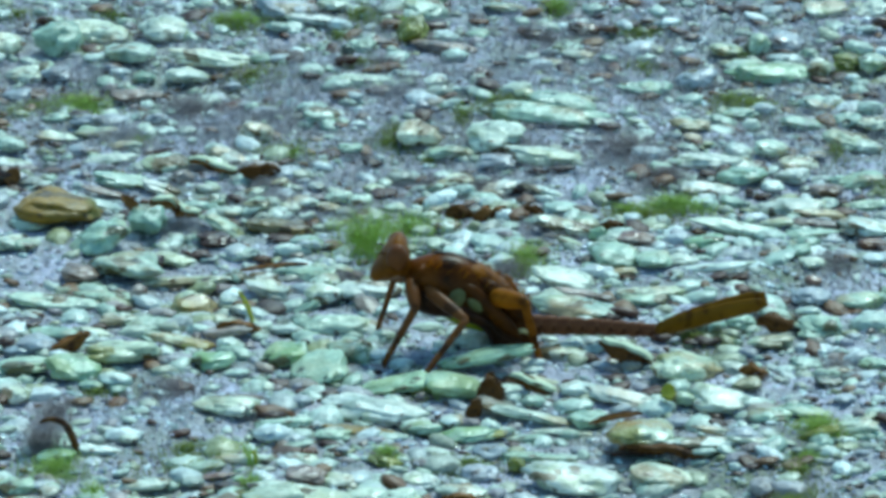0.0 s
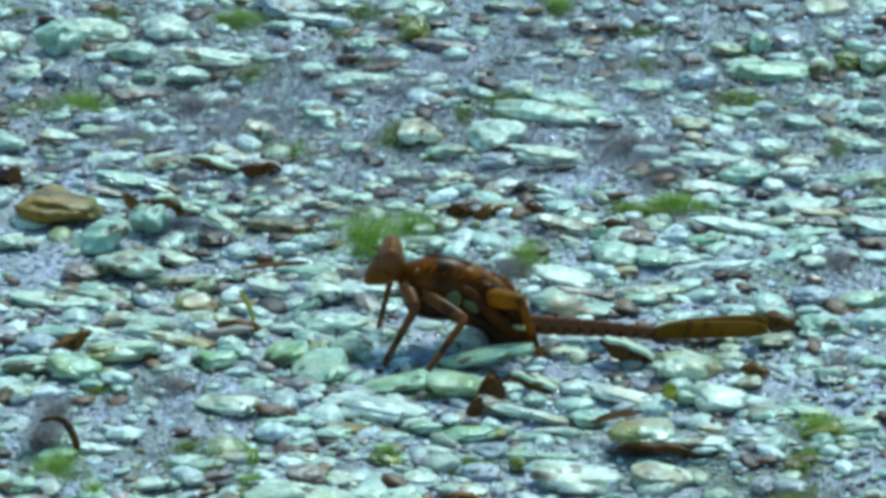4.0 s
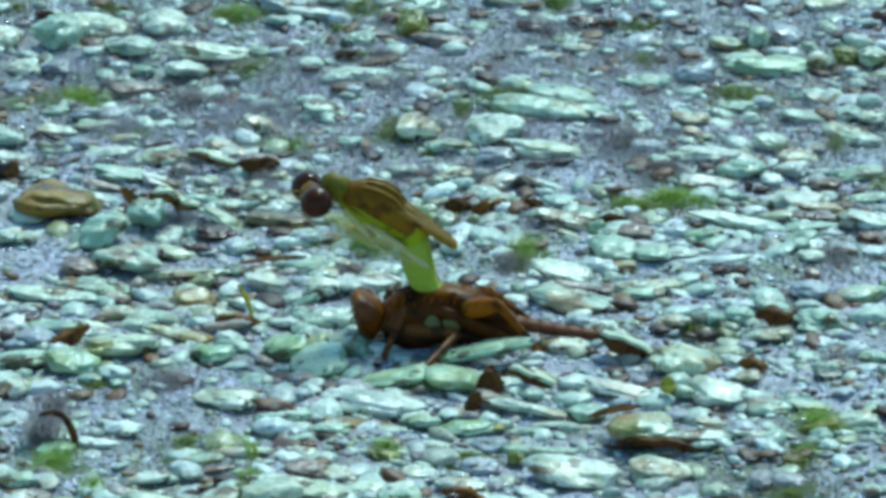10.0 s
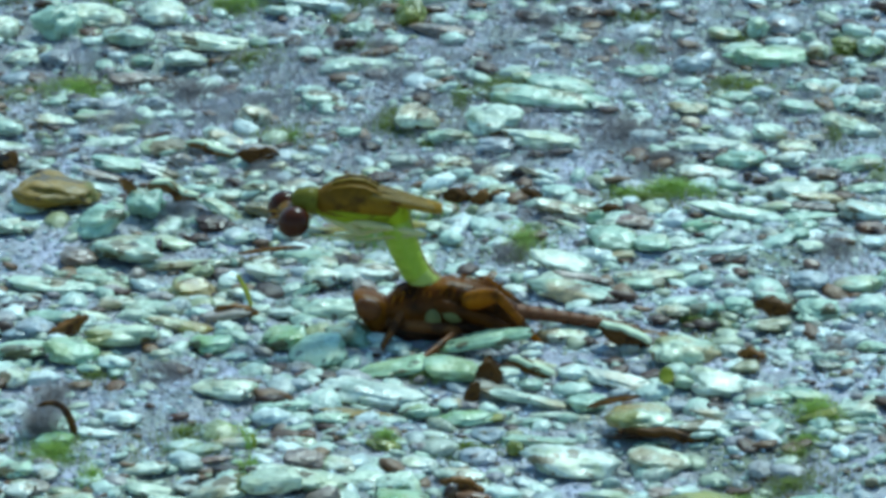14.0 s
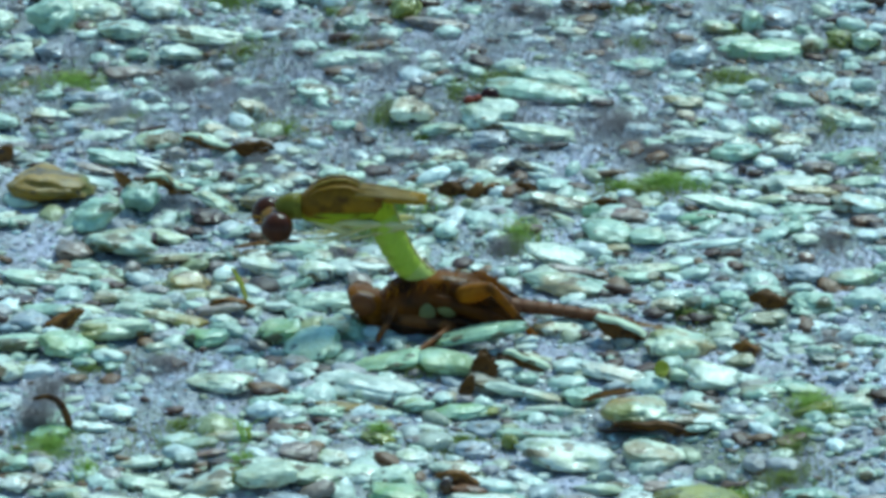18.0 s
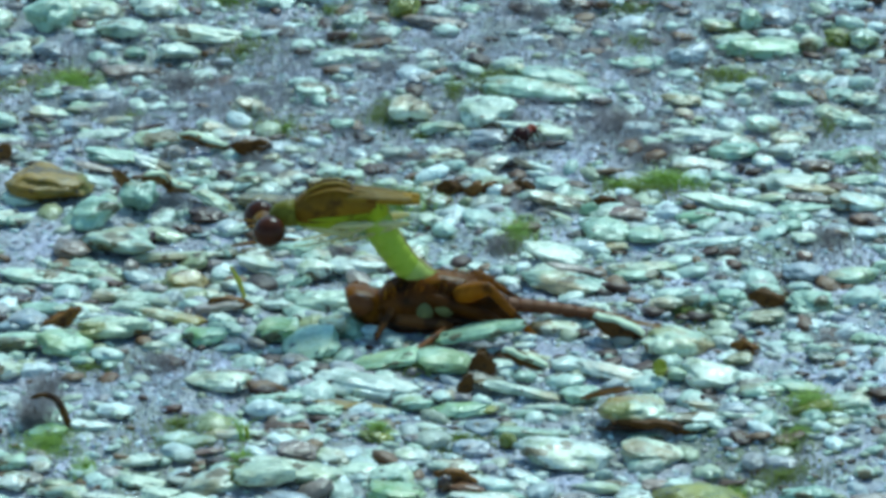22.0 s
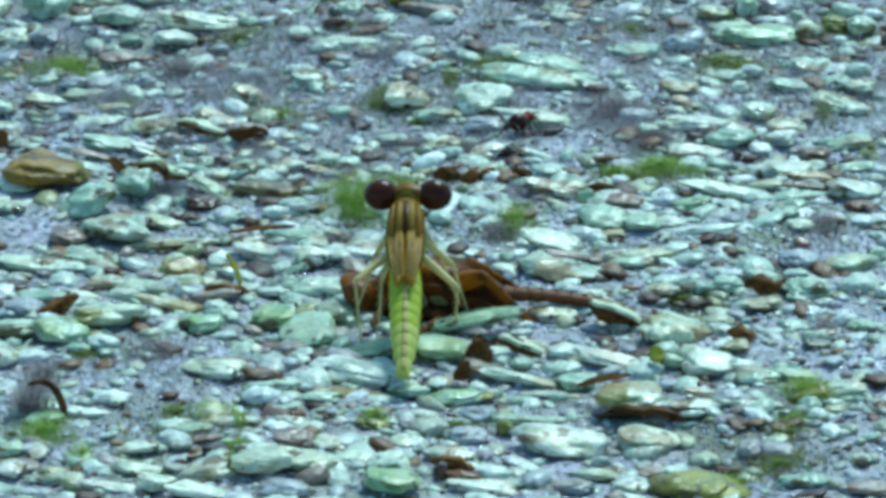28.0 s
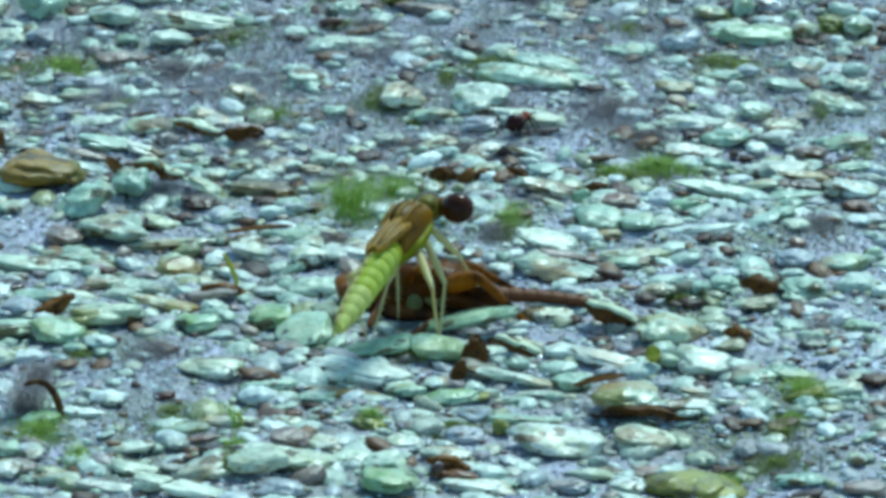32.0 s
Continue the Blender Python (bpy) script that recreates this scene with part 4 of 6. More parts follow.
tuft(13.67, 40.51, 3.46, 4.97, 0.70, 206, 207, film_strands)
tuft(19.08, 32.45, 4.15, 3.33, 0.70, 166, 208, film_strands)
tuft(20.31, 42.98, 2.32, 4.55, 0.70, 126, 209, film_strands)
tuft(25.55, 20.65, 1.84, 4.76, 0.90, 105, 210, film_strands)
tuft(27.51, 40.78, 1.93, 4.08, 0.90, 94, 211, film_strands)
tuft(28.00, 13.28, 1.45, 4.68, 0.90, 81, 212, film_strands)
tuft(11.60, 7.33, 4.63, 3.77, 0.80, 209, 213, film_strands)
tuft(4.71, -3.87, 2.77, 4.48, 0.90, 149, 214, film_strands)
tuft(-14.43, -37.53, 5.41, 4.68, 0.60, 303, 215, film_strands)
tuft(-28.27, 29.83, 2.63, 6.63, 0.60, 209, 216, film_strands)
tuft(-0.88, 19.65, 2.93, 3.88, 0.60, 136, 217, film_strands)
tuft(-7.17, 47.45, 2.34, 4.59, 0.70, 128, 218, film_strands)
tuft(-29.67, 51.71, 4.34, 5.80, 0.50, 302, 219, film_strands)
tuft(-23.05, 53.15, 4.75, 4.65, 0.50, 264, 220, film_strands)
tuft(15.17, -19.89, 3.66, 3.92, 0.70, 172, 221, film_strands)
tuft(20.06, -40.31, 3.79, 4.65, 0.80, 211, 222, film_strands)
algae_mesh = bpy.data.meshes.new("algae")
algae_mesh.from_pydata(strands[0], [], strands[1])
algae_mesh.materials.append(ALGAE)
tagged(new("algae", algae_mesh), "thin bright green algae threads on wet sand", "algae", kind="stuff")

film_mesh = bpy.data.meshes.new("algae_film")
film_mesh.from_pydata(film_strands[0], [], film_strands[1])
film_mesh.materials.append(FILM)
tagged(new("algae_film", film_mesh), "low olive algae fuzz between the pebbles", "algae", kind="stuff")
threads = ([], [])


def fuzz(count, seed, out, start=-50):
    """Short single hairs standing on the bare wet sand."""
    rng = np.random.default_rng(seed)
    for _ in range(count):
        px, py = rng.uniform(-34, 34), rng.uniform(start, 66)
        if rng.random() > 0.25 + 0.75 * bare(px, py) + 0.3 * (py > 14):
            continue
        tuft(px, py, 0.8, 0.8, rng.uniform(0.25, 0.75) * (1.7 if py > 10 else 1.0), 4, int(rng.integers(1 << 30)), out)


fuzz(6500, 31, threads)
fuzz(9000, 33, threads, 6)
fuzz(2600, 32, film_strands)
# paler, denser growths of the same threads
for k, (tx, ty, tw, td, count) in enumerate(((-10.5, 10.0, 7.5, 9.0, 1000), (-5.0, 7.8, 5.5, 6.5, 500), (-16.5, 5.0, 6.0, 5.0, 450), (-12.0, 27.0, 9.0, 9.0, 900), (4.0, 22.0, 8.0, 9.0, 700), (-21.0, 24.0, 7.0, 8.0, 500), (6.5, 3.5, 5.0, 4.5, 350), (-3.0, 33.0, 9.0, 9.0, 600))):
    tuft(tx, ty, tw, td, 0.85, count, 140 + k, threads)
clumps = ([], [])
tuft(-16.67, 30.50, 5.41, 8.76, 1.20, 554, 70, clumps)
tuft(-6.37, -4.37, 5.81, 6.72, 0.80, 343, 71, clumps)
tuft(2.74, 12.95, 8.66, 8.40, 0.80, 475, 72, clumps)
tuft(11.96, 20.30, 7.49, 11.40, 1.20, 924, 73, clumps)
tuft(14.32, 14.16, 5.21, 5.62, 0.90, 660, 74, clumps)
tuft(6.44, 19.06, 5.27, 5.68, 0.80, 554, 75, clumps)
tuft(7.23, 46.04, 7.47, 9.06, 0.80, 396, 76, clumps)
tuft(-3.60, 39.83, 5.52, 7.45, 0.80, 264, 77, clumps)
tuft(-15.84, -26.37, 6.29, 7.63, 0.70, 475, 78, clumps)
tuft(-22.26, -31.26, 1.94, 5.03, 1.60, 343, 79, clumps)
tuft(-22.6, -37.0, 2.6, 2.0, 2.60, 374, 87, clumps)
tuft(24.14, -3.26, 5.84, 10.80, 0.80, 475, 80, clumps)
tuft(4.01, -4.37, 4.57, 5.37, 1.00, 343, 81, clumps)
tuft(17.43, 38.47, 5.51, 8.92, 0.80, 316, 82, clumps)
tuft(-0.87, 14.16, 5.21, 5.62, 0.70, 264, 83, clumps)
tuft(19.00, -42.52, 7.54, 7.32, 0.50, 396, 84, clumps)
tuft(-11.32, 12.95, 6.06, 8.41, 0.70, 316, 85, clumps)
tuft(23.07, -21.35, 4.78, 5.16, 0.60, 264, 86, clumps)
thread_mesh = bpy.data.meshes.new("plant_threads")
thread_mesh.from_pydata(threads[0], [], threads[1])
thread_mesh.materials.append(THREAD)
tagged(new("plant_threads", thread_mesh), "greyish-brown rotting plant threads on wet sand", "plant threads", kind="stuff")

clump_mesh = bpy.data.meshes.new("thread_clumps")
clump_mesh.from_pydata(clumps[0], [], clumps[1])
clump_mesh.materials.append(CLUMP)
tagged(new("thread_clumps", clump_mesh), "brownish clumps of rotting plant threads on wet sand", "plant threads", kind="stuff")

# ---- the shed larval skin ----
def line_through(points, steps=10):
    """A smooth line through the given points."""
    p = [Vector(q) for q in points]
    p = [p[0] * 2 - p[1]] + p + [p[-1] * 2 - p[-2]]
    out = []
    for i in range(1, len(p) - 2):
        a, b, c, d = p[i - 1:i + 3]
        for k in range(steps):
            t = k / steps
            out.append(0.5 * ((2 * b) + (c - a) * t + (2 * a - 5 * b + 4 * c - d) * t * t + (3 * b - a - 3 * c + d) * t ** 3))
    out.append(p[-2])
    return out


def chain(points, step, count):
    """Joints at equal steps along a smooth line, carried on straight past its end."""
    line, joints, i = line_through(points), [], 0
    line.append(line[-1] + (line[-1] - line[-2]).normalized() * 60)
    at = line[0].copy()
    joints.append(at.copy())
    left = step
    while len(joints) <= count:
        gap = (line[i + 1] - at).length
        if gap >= left:
            at = at + (line[i + 1] - at).normalized() * left
            joints.append(at.copy())
            left = step
        else:
            left -= gap
            i += 1
            at = line[i].copy()
    return joints


def knee_of(hip, foot, a, b, pole):
    """The knee of a two-piece leg, bent towards pole."""
    d = foot - hip
    r = min(max(d.length, abs(a - b) + 0.05), a + b - 0.05)
    x = d.normalized()
    along = (a * a - b * b + r * r) / (2 * r)
    side = pole - x * pole.dot(x)
    side = side.normalized() if side.length > 1e-4 else Vector((0, 0, 1))
    return hip + x * along + side * math.sqrt(max(a * a - along * along, 0.0))


def between(rows, t):
    """Values between the timed rows, eased from one to the next."""
    if t <= rows[0][0]:
        return rows[0][1]
    for (ta, a), (tb, b) in zip(rows, rows[1:]):
        if t <= tb:
            k = (t - ta) / (tb - ta)
            return [u + (v - u) * k for u, v in zip(a, b)]
    return rows[-1][1]


def keyed(ob, rows):
    """Key an object, leaving out rows that repeat the ones on both sides."""
    out = []
    for i, (t, m) in enumerate(rows):
        same = 0 < i < len(rows) - 1 and all((rows[j][1].translation - m.translation).length < 2e-7 and
                                             rows[j][1].to_quaternion().rotation_difference(m.to_quaternion()).angle < 1e-4 for j in (i - 1, i + 1))
        if not same:
            out.append((t, m))
    walk(ob, out)


def limb(name, length, r0, r1, material, parent, foot=0.0, bulge=1.0):
    n = 9
    pts = [(-0.45 * r0, 0, 0)] + [(length * i / n, 0, 0) for i in range(n + 1)]
    rad = [0.45 * r0] + [(r0 + (r1 - r0) * i / n) * (1 + (bulge - 1) * math.sin(math.pi * i / n)) for i in range(n + 1)]
    if foot:
        pts += [(length + foot * 0.5, 0, 0.05), (length + foot, 0, 0.16)]
        rad += [r1 * 0.8, r1 * 0.35]
    else:
        pts.append((length + 0.5 * r1, 0, 0))
        rad.append(0.5 * r1)
    return part(name, tube(pts, rad, 12), material, parent)


# stations of the body: place along, middle height, half height, half width
def hull(stations, sides=20):
    bm = bmesh.new()
    rings = []
    for x, zc, hz, hy in stations:
        rings.append([bm.verts.new((x, hy * math.cos(a), zc + hz * math.sin(a))) for a in (2 * math.pi * k / sides for k in range(sides))])
    for a, b in zip(rings, rings[1:]):
        for k in range(sides):
            bm.faces.new((a[k], a[(k + 1) % sides], b[(k + 1) % sides], b[k]))
    bm.faces.new(rings[0][::-1])
    bm.faces.new(rings[-1])
    return bm


def smooth_stations(rows, n=5):
    return [tuple(q) for q in (lambda line: [(*v[0], *v[1]) for v in line])(list(zip(
        [(p.x, p.y) for p in line_through([(a, b, 0) for a, b, _, _ in rows], n)],
        [(p.x, p.y) for p in line_through([(c, d, 0) for _, _, c, d in rows], n)])))]


skin = tagged(new("shed_skin"), "split brown damselfly larval skin standing on pebbles", "insect skin")
part("thorax", hull(smooth_stations([(-0.7, -0.45, 0.5, 0.6), (0.3, -0.35, 1.1, 1.1), (1.75, 0.1, 1.25, 1.3), (3.5, 0.42, 1.45, 1.6), (5.2, 0.38, 1.68, 1.65), (6.6, 0.12, 1.52, 1.45), (7.6, -0.12, 0.95, 1.0), (8.0, -0.15, 0.6, 0.7)])), SKIN, skin, "glossy brown thorax shell")
skin_head = part("head", hull(smooth_stations([(-0.15, 0.2, 0.6, 0.75), (0.22, 0.55, 1.12, 1.35), (0.62, 0.66, 1.36, 1.7), (1.0, 0.46, 1.34, 1.65), (1.42, 0.1, 1.06, 1.25), (1.8, -0.36, 0.7, 0.8), (2.08, -0.66, 0.3, 0.35)])), SKIN_RUST, skin, "wedge-shaped rust-brown empty head")
for s in (-1, 1):
    part("eye", blob((0.66, 1.25 * s, 0.9), (0.64, 0.56, 0.84)), SKIN_EYE, skin_head, "brown shiny empty eye")
    part("antenna", tube([(1.25, 0.5 * s, 0.8), (1.6, 0.8 * s, 1.0), (1.9, 1.0 * s, 0.85)], [0.09, 0.06, 0.02], 8), SKIN, skin_head)
part("mask", blob((1.05, 0, -0.5), (0.72, 0.7, 0.32)), SKIN_DARK, skin_head)
# the shade under the body is put into this dark belly colour
part("belly", hull(smooth_stations([(-0.7, -0.7, 0.45, 0.6), (0.2, -1.0, 0.85, 1.0), (1.2, -1.15, 1.0, 1.3), (2.3, -0.65, 0.72, 1.56), (4.0, -0.62, 0.82, 1.66), (5.4, -0.92, 1.1, 1.62), (6.6, -1.02, 1.08, 1.35), (7.5, -0.8, 0.66, 0.8)])), SKIN_DARK, skin, "underside darkened to paint in the shade")
for s in (-1, 1):
    pad = part("wing_pad", tube([(5.2, 1.2 * s, 0.9), (4.0, 1.5 * s, 0.75), (2.6, 1.55 * s, 0.3), (1.2, 1.45 * s, -0.25), (0.2, 1.3 * s, -0.6)], [0.2, 0.36, 0.42, 0.36, 0.12], 12, 1.2), SKIN, skin)
    part("wing_pad", tube([(4.2, 0.95 * s, 1.4), (3.0, 1.1 * s, 1.35), (1.6, 1.15 * s, 0.9), (0.3, 1.0 * s, 0.3)], [0.25, 0.42, 0.5, 0.14], 12, 1.1), SKIN, skin)
    part("membrane", blob((4.75, 1.58 * s, 0.05), (0.5, 0.26, 0.62)), SKIN_PALE, skin, "pale translucent membrane patch")
    part("membrane", blob((3.5, 1.6 * s, 0.3), (0.68, 0.3, 0.5)), SKIN_PALE, skin, "pale translucent membrane patch")
    part("collar", tube([(7.2, 0.75 * s, 0.7), (7.35, 1.1 * s, 0.1), (7.2, 0.8 * s, -0.6)], [0.18, 0.28, 0.16], 8), SKIN, skin)
# brighter strip over the darker shell: backlight along the top put into colour
part("lit_back", hull(smooth_stations([(0.4, 0.75, 0.1, 0.3), (1.4, 1.0, 0.38, 0.8), (2.8, 1.42, 0.46, 1.05), (4.2, 1.62, 0.44, 1.05), (5.6, 1.4, 0.42, 0.95), (6.8, 0.95, 0.4, 0.8), (7.6, 0.55, 0.2, 0.4)])), SKIN_RUST, skin, "rust-orange back, brightened to paint in backlight")
# no opening is cut: a dark strip paints the shaded gap of the split
part("split", tube([(7.2, 0, 1.42), (6.0, 0, 1.86), (4.8, 0, 2.0), (3.4, 0, 1.84)], [0.08, 0.3, 0.34, 0.06], 10, 0.4), SKIN_DARK, skin, "dark strip standing in for the open split")

hairs = bmesh.new()
hair_rng = random.Random(6)
for _ in range(240):
    hx, ha = hair_rng.uniform(0.6, 7.2), hair_rng.uniform(-1.2, 1.2)
    top = 0.5 + 1.45 * math.sin(math.pi * min(1.0, (hx + 1.5) / 10.5)) * math.cos(ha * 0.7)
    tube([(hx, 1.45 * math.sin(ha), top - 0.3), (hx - 0.1, 1.55 * math.sin(ha), top + 0.02), (hx - 0.2, 1.6 * math.sin(ha), top + 0.24)], [0.034, 0.026, 0.006], 4, 1.0, hairs)
part("hairs", hairs, SKIN_AMBER, skin, "fine short hairs along the back")

SKIN_SEGMENT = 0.83
skin_tail = []
for i in range(9):
    r = 0.43 - 0.018 * i
    seg = part("abdomen_segment", tube([(0.08, 0, 0), (-0.1, 0, 0), (-0.4, 0, 0), (-0.75, 0, 0), (-0.86, 0, 0)], [r * 0.86, r * 0.94, r * 1.02, r * 1.0, r * 0.82], 14, 1.55), SKIN_TAIL, skin)
    skin_tail.append(seg)
    for s in (-1, 1):
        part("spine", tube([(-0.55, r * 0.9 * s, -0.05), (-0.95, r * 1.02 * s, -0.08)], [0.08, 0.02], 6), SKIN, seg)


def gill_mesh():
    n = 14
    pts = [(-6.9 * i / n, 0, 0.12 * math.sin(math.pi * i / n)) for i in range(n + 1)]
    rad = [0.16 * (0.5 + 1.0 * math.sin(math.pi * min(0.94, 0.12 + 0.8 * i / n))) for i in range(n + 1)]
    tall = [0.32, 0.42, 0.5, 0.55, 0.56, 0.56, 0.55, 0.55, 0.54, 0.54, 0.53, 0.52, 0.49, 0.42, 0.2]
    return hull([(p[0], p[2], h, r) for p, r, h in zip(pts, rad, tall)], 14)


skin_gills = [part("gill_plate", gill_mesh(), GILL, skin, "amber leaf-shaped tail gill") for _ in range(3)]

# side, hip in body space, femur, tibia, foot on the ground (world), pole
SKIN_LEGS = []


def skin_leg(side, hip, femur, tibia, foot, pole, thick):
    shin = thick if thick < 1.5 else 1.4
    haunch = thick > 1.5
    f = limb("femur", femur, 0.32 * thick, 0.22 * thick, SKIN_AMBER if haunch else SKIN_LEG, skin, bulge=1.3)
    s = limb("tibia", tibia, 0.22 * shin, 0.15 * shin, SKIN_RUST if haunch else SKIN_LEG, skin, foot=0.35)
    SKIN_LEGS.append((Vector(hip), femur, tibia, Vector(foot), Vector(pole), f, s))


skin_leg(1, (7.48, 0.90, -0.52), 2.00, 3.60, (-3.38, -21.64, 0.10), (0.60, -0.50, 0.50), 1.25)
skin_leg(1, (6.47, 1.30, -0.37), 3.30, 4.10, (-1.05, -23.96, 0.10), (1.00, -0.50, -0.10), 1.15)
skin_leg(1, (2.75, 1.30, 1.05), 2.30, 3.70, (5.61, -20.82, 0.10), (0.30, -0.60, 1.00), 1.65)
skin_leg(-1, (7.37, -0.90, -0.74), 2.00, 3.40, (-3.90, -15.86, 0.10), (-0.20, 0.60, 0.40), 0.95)
skin_leg(-1, (6.22, -1.20, -0.66), 3.30, 4.00, (2.22, -14.92, 0.10), (0.60, 0.90, 0.30), 0.90)
skin_leg(-1, (2.64, -1.30, -1.05), 2.60, 3.70, (5.41, -15.97, 0.10), (0.40, 0.30, 1.00), 2.00)

# time, body origin, body angle above level, head nod
SKIN_ROWS = []


def skin_stance(t, origin, angle, nod, tail, gill_tip, gill_turn):
    SKIN_ROWS.append((t, [*origin, angle, nod, *tail[0], *tail[1], *tail[2], *gill_tip, gill_turn]))


skin_stance(0.0, (5.04, -18.50, 1.31), 27.0, 22, [(7.21, -18.50, 1.24), (9.88, -18.50, 1.13), (12.71, -18.50, 0.92)], (19.05, -18.50, 3.17), 8)
skin_stance(1.0, (5.02, -18.50, 1.38), 27.0, 22, [(7.19, -18.50, 1.31), (9.85, -18.50, 1.21), (12.69, -18.50, 1.00)], (18.93, -18.50, 3.11), 8)
skin_stance(2.0, (5.00, -18.50, 1.33), 26.0, 22, [(7.17, -18.50, 1.26), (9.84, -18.50, 1.12), (12.67, -18.50, 0.91)], (18.96, -18.50, 2.49), 8)
skin_stance(3.5, (4.86, -18.50, 1.28), 25.0, 20, [(7.13, -18.50, 1.17), (9.80, -18.50, 0.99), (12.48, -18.50, 0.75)], (18.80, -18.50, 1.84), 8)
skin_stance(5.5, (4.65, -18.50, 1.26), 24.0, 18, [(7.16, -18.50, 1.12), (9.83, -18.50, 0.87), (12.17, -18.50, 0.56)], (18.71, -18.50, 0.24), 12)
skin_stance(6.0, (4.53, -18.50, 1.31), 24.0, 17, [(7.13, -18.50, 1.13), (9.80, -18.50, 0.85), (12.14, -18.50, 0.50)], (18.43, -18.50, -0.38), 14)
skin_stance(6.5, (4.47, -18.50, 1.31), 23.5, 15, [(7.14, -18.50, 0.78), (9.82, -18.50, 0.47), (12.09, -18.50, 0.04)], (18.18, -18.50, -0.95), 72)
skin_stance(7.0, (4.32, -18.50, 1.30), 22.0, 16, [(7.15, -18.50, 0.77), (9.83, -18.50, 0.39), (12.03, -18.50, -0.07)], (17.87, -18.50, -1.42), 84)
skin_stance(7.5, (4.24, -18.50, 1.24), 20.0, 18, [(7.14, -18.50, 0.71), (9.82, -18.50, 0.32), (12.02, -18.50, -0.17)], (17.79, -18.50, -1.62), 86)
skin_stance(8.0, (4.15, -18.50, 1.22), 14.0, 30, [(7.15, -18.50, 0.53), (9.83, -18.50, 0.10), (12.03, -18.50, -0.39)], (17.81, -18.50, -1.75), 86)
skin_stance(8.5, (4.15, -18.50, 1.17), 10.0, 36, [(7.16, -18.50, 0.53), (9.83, -18.50, 0.10), (12.04, -18.50, -0.39)], (17.81, -18.50, -1.75), 86)
skin_stance(9.0, (4.14, -18.50, 1.09), 7.0, 42, [(7.14, -18.50, 0.51), (9.82, -18.50, 0.12), (12.03, -18.50, -0.41)], (17.80, -18.50, -1.76), 86)
skin_stance(9.5, (4.09, -18.50, 1.08), 5.0, 48, [(7.16, -18.50, 0.53), (9.83, -18.50, 0.14), (12.04, -18.50, -0.39)], (17.77, -18.50, -1.71), 86)
skin_stance(10.5, (4.18, -18.50, 1.04), 2.0, 60, [(7.25, -18.50, 0.48), (9.92, -18.50, 0.09), (12.13, -18.50, -0.40)], (17.87, -18.50, -1.76), 86)
skin_stance(13.0, (4.25, -18.50, 1.16), 0.0, 72, [(7.35, -18.50, 0.72), (10.02, -18.50, 0.29), (12.20, -18.50, -0.27)], (17.83, -18.50, -1.59), 86)
skin_stance(32.0, (3.99, -18.50, 0.86), -1.0, 76, [(7.12, -18.50, 0.69), (9.73, -18.50, 0.27), (11.90, -18.50, -0.30)], (17.51, -18.50, -1.66), 86)


def skin_motion():
    times = sorted({r[0] for r in SKIN_ROWS} | {5.75, 6.25, 6.75, 7.25, 7.75, 8.25, 8.75, 9.25, 9.75, 10.25, 11.0, 4.5, 4.0, 5.0})
    root, moves = [], {}
    for t in times:
        v = between(SKIN_ROWS, t)
        a = radians(v[3])
        fwd = Vector((-math.cos(a), 0, math.sin(a)))
        m = axes(v[0:3], fwd, (0, 0, 1))
        root.append((t, m))
        inv = m.inverted()
        moves.setdefault(skin_head, []).append((t, pose(0.0083 - 0.000012 * v[4], 0, -0.0001 + 0.000011 * v[4] - 0.00022 * min(1, v[4] / 22), 0, v[4] * (1 - 0.0035 * v[4]), 0)))
        joints = chain([v[0:3], v[5:8], v[8:11], v[11:14]], SKIN_SEGMENT, 9)
        end, tip = joints[-1], Vector(v[14:17])
        turn = radians(v[17])
        for ob, p, q in zip(skin_tail, joints, joints[1:]):
            moves.setdefault(ob, []).append((t, inv @ axes(p, p - q, (0, -math.sin(turn), math.cos(turn)))))
        for k, ob in zip((-1, 0, 1), skin_gills):
            d = tip + Vector((0, 0.45 * k, -0.35 * abs(k))) - end
            up = Vector((0, -math.sin(turn), math.cos(turn)))
            moves.setdefault(ob, []).append((t, inv @ axes(end, -d, up)))
        for hip, femur, tibia, foot, pole, f, s in SKIN_LEGS:
            h = (m @ (hip * MM)) / MM
            knee = knee_of(h, foot, femur, tibia, pole)
            moves.setdefault(f, []).append((t, inv @ axes(h, knee - h, (0, 0.2, 1))))
            moves.setdefault(s, []).append((t, inv @ axes(knee, foot - knee, (0.9, 0.2, 0.4))))
    keyed(skin, root)
    for ob, rows in moves.items():
        keyed(ob, rows)


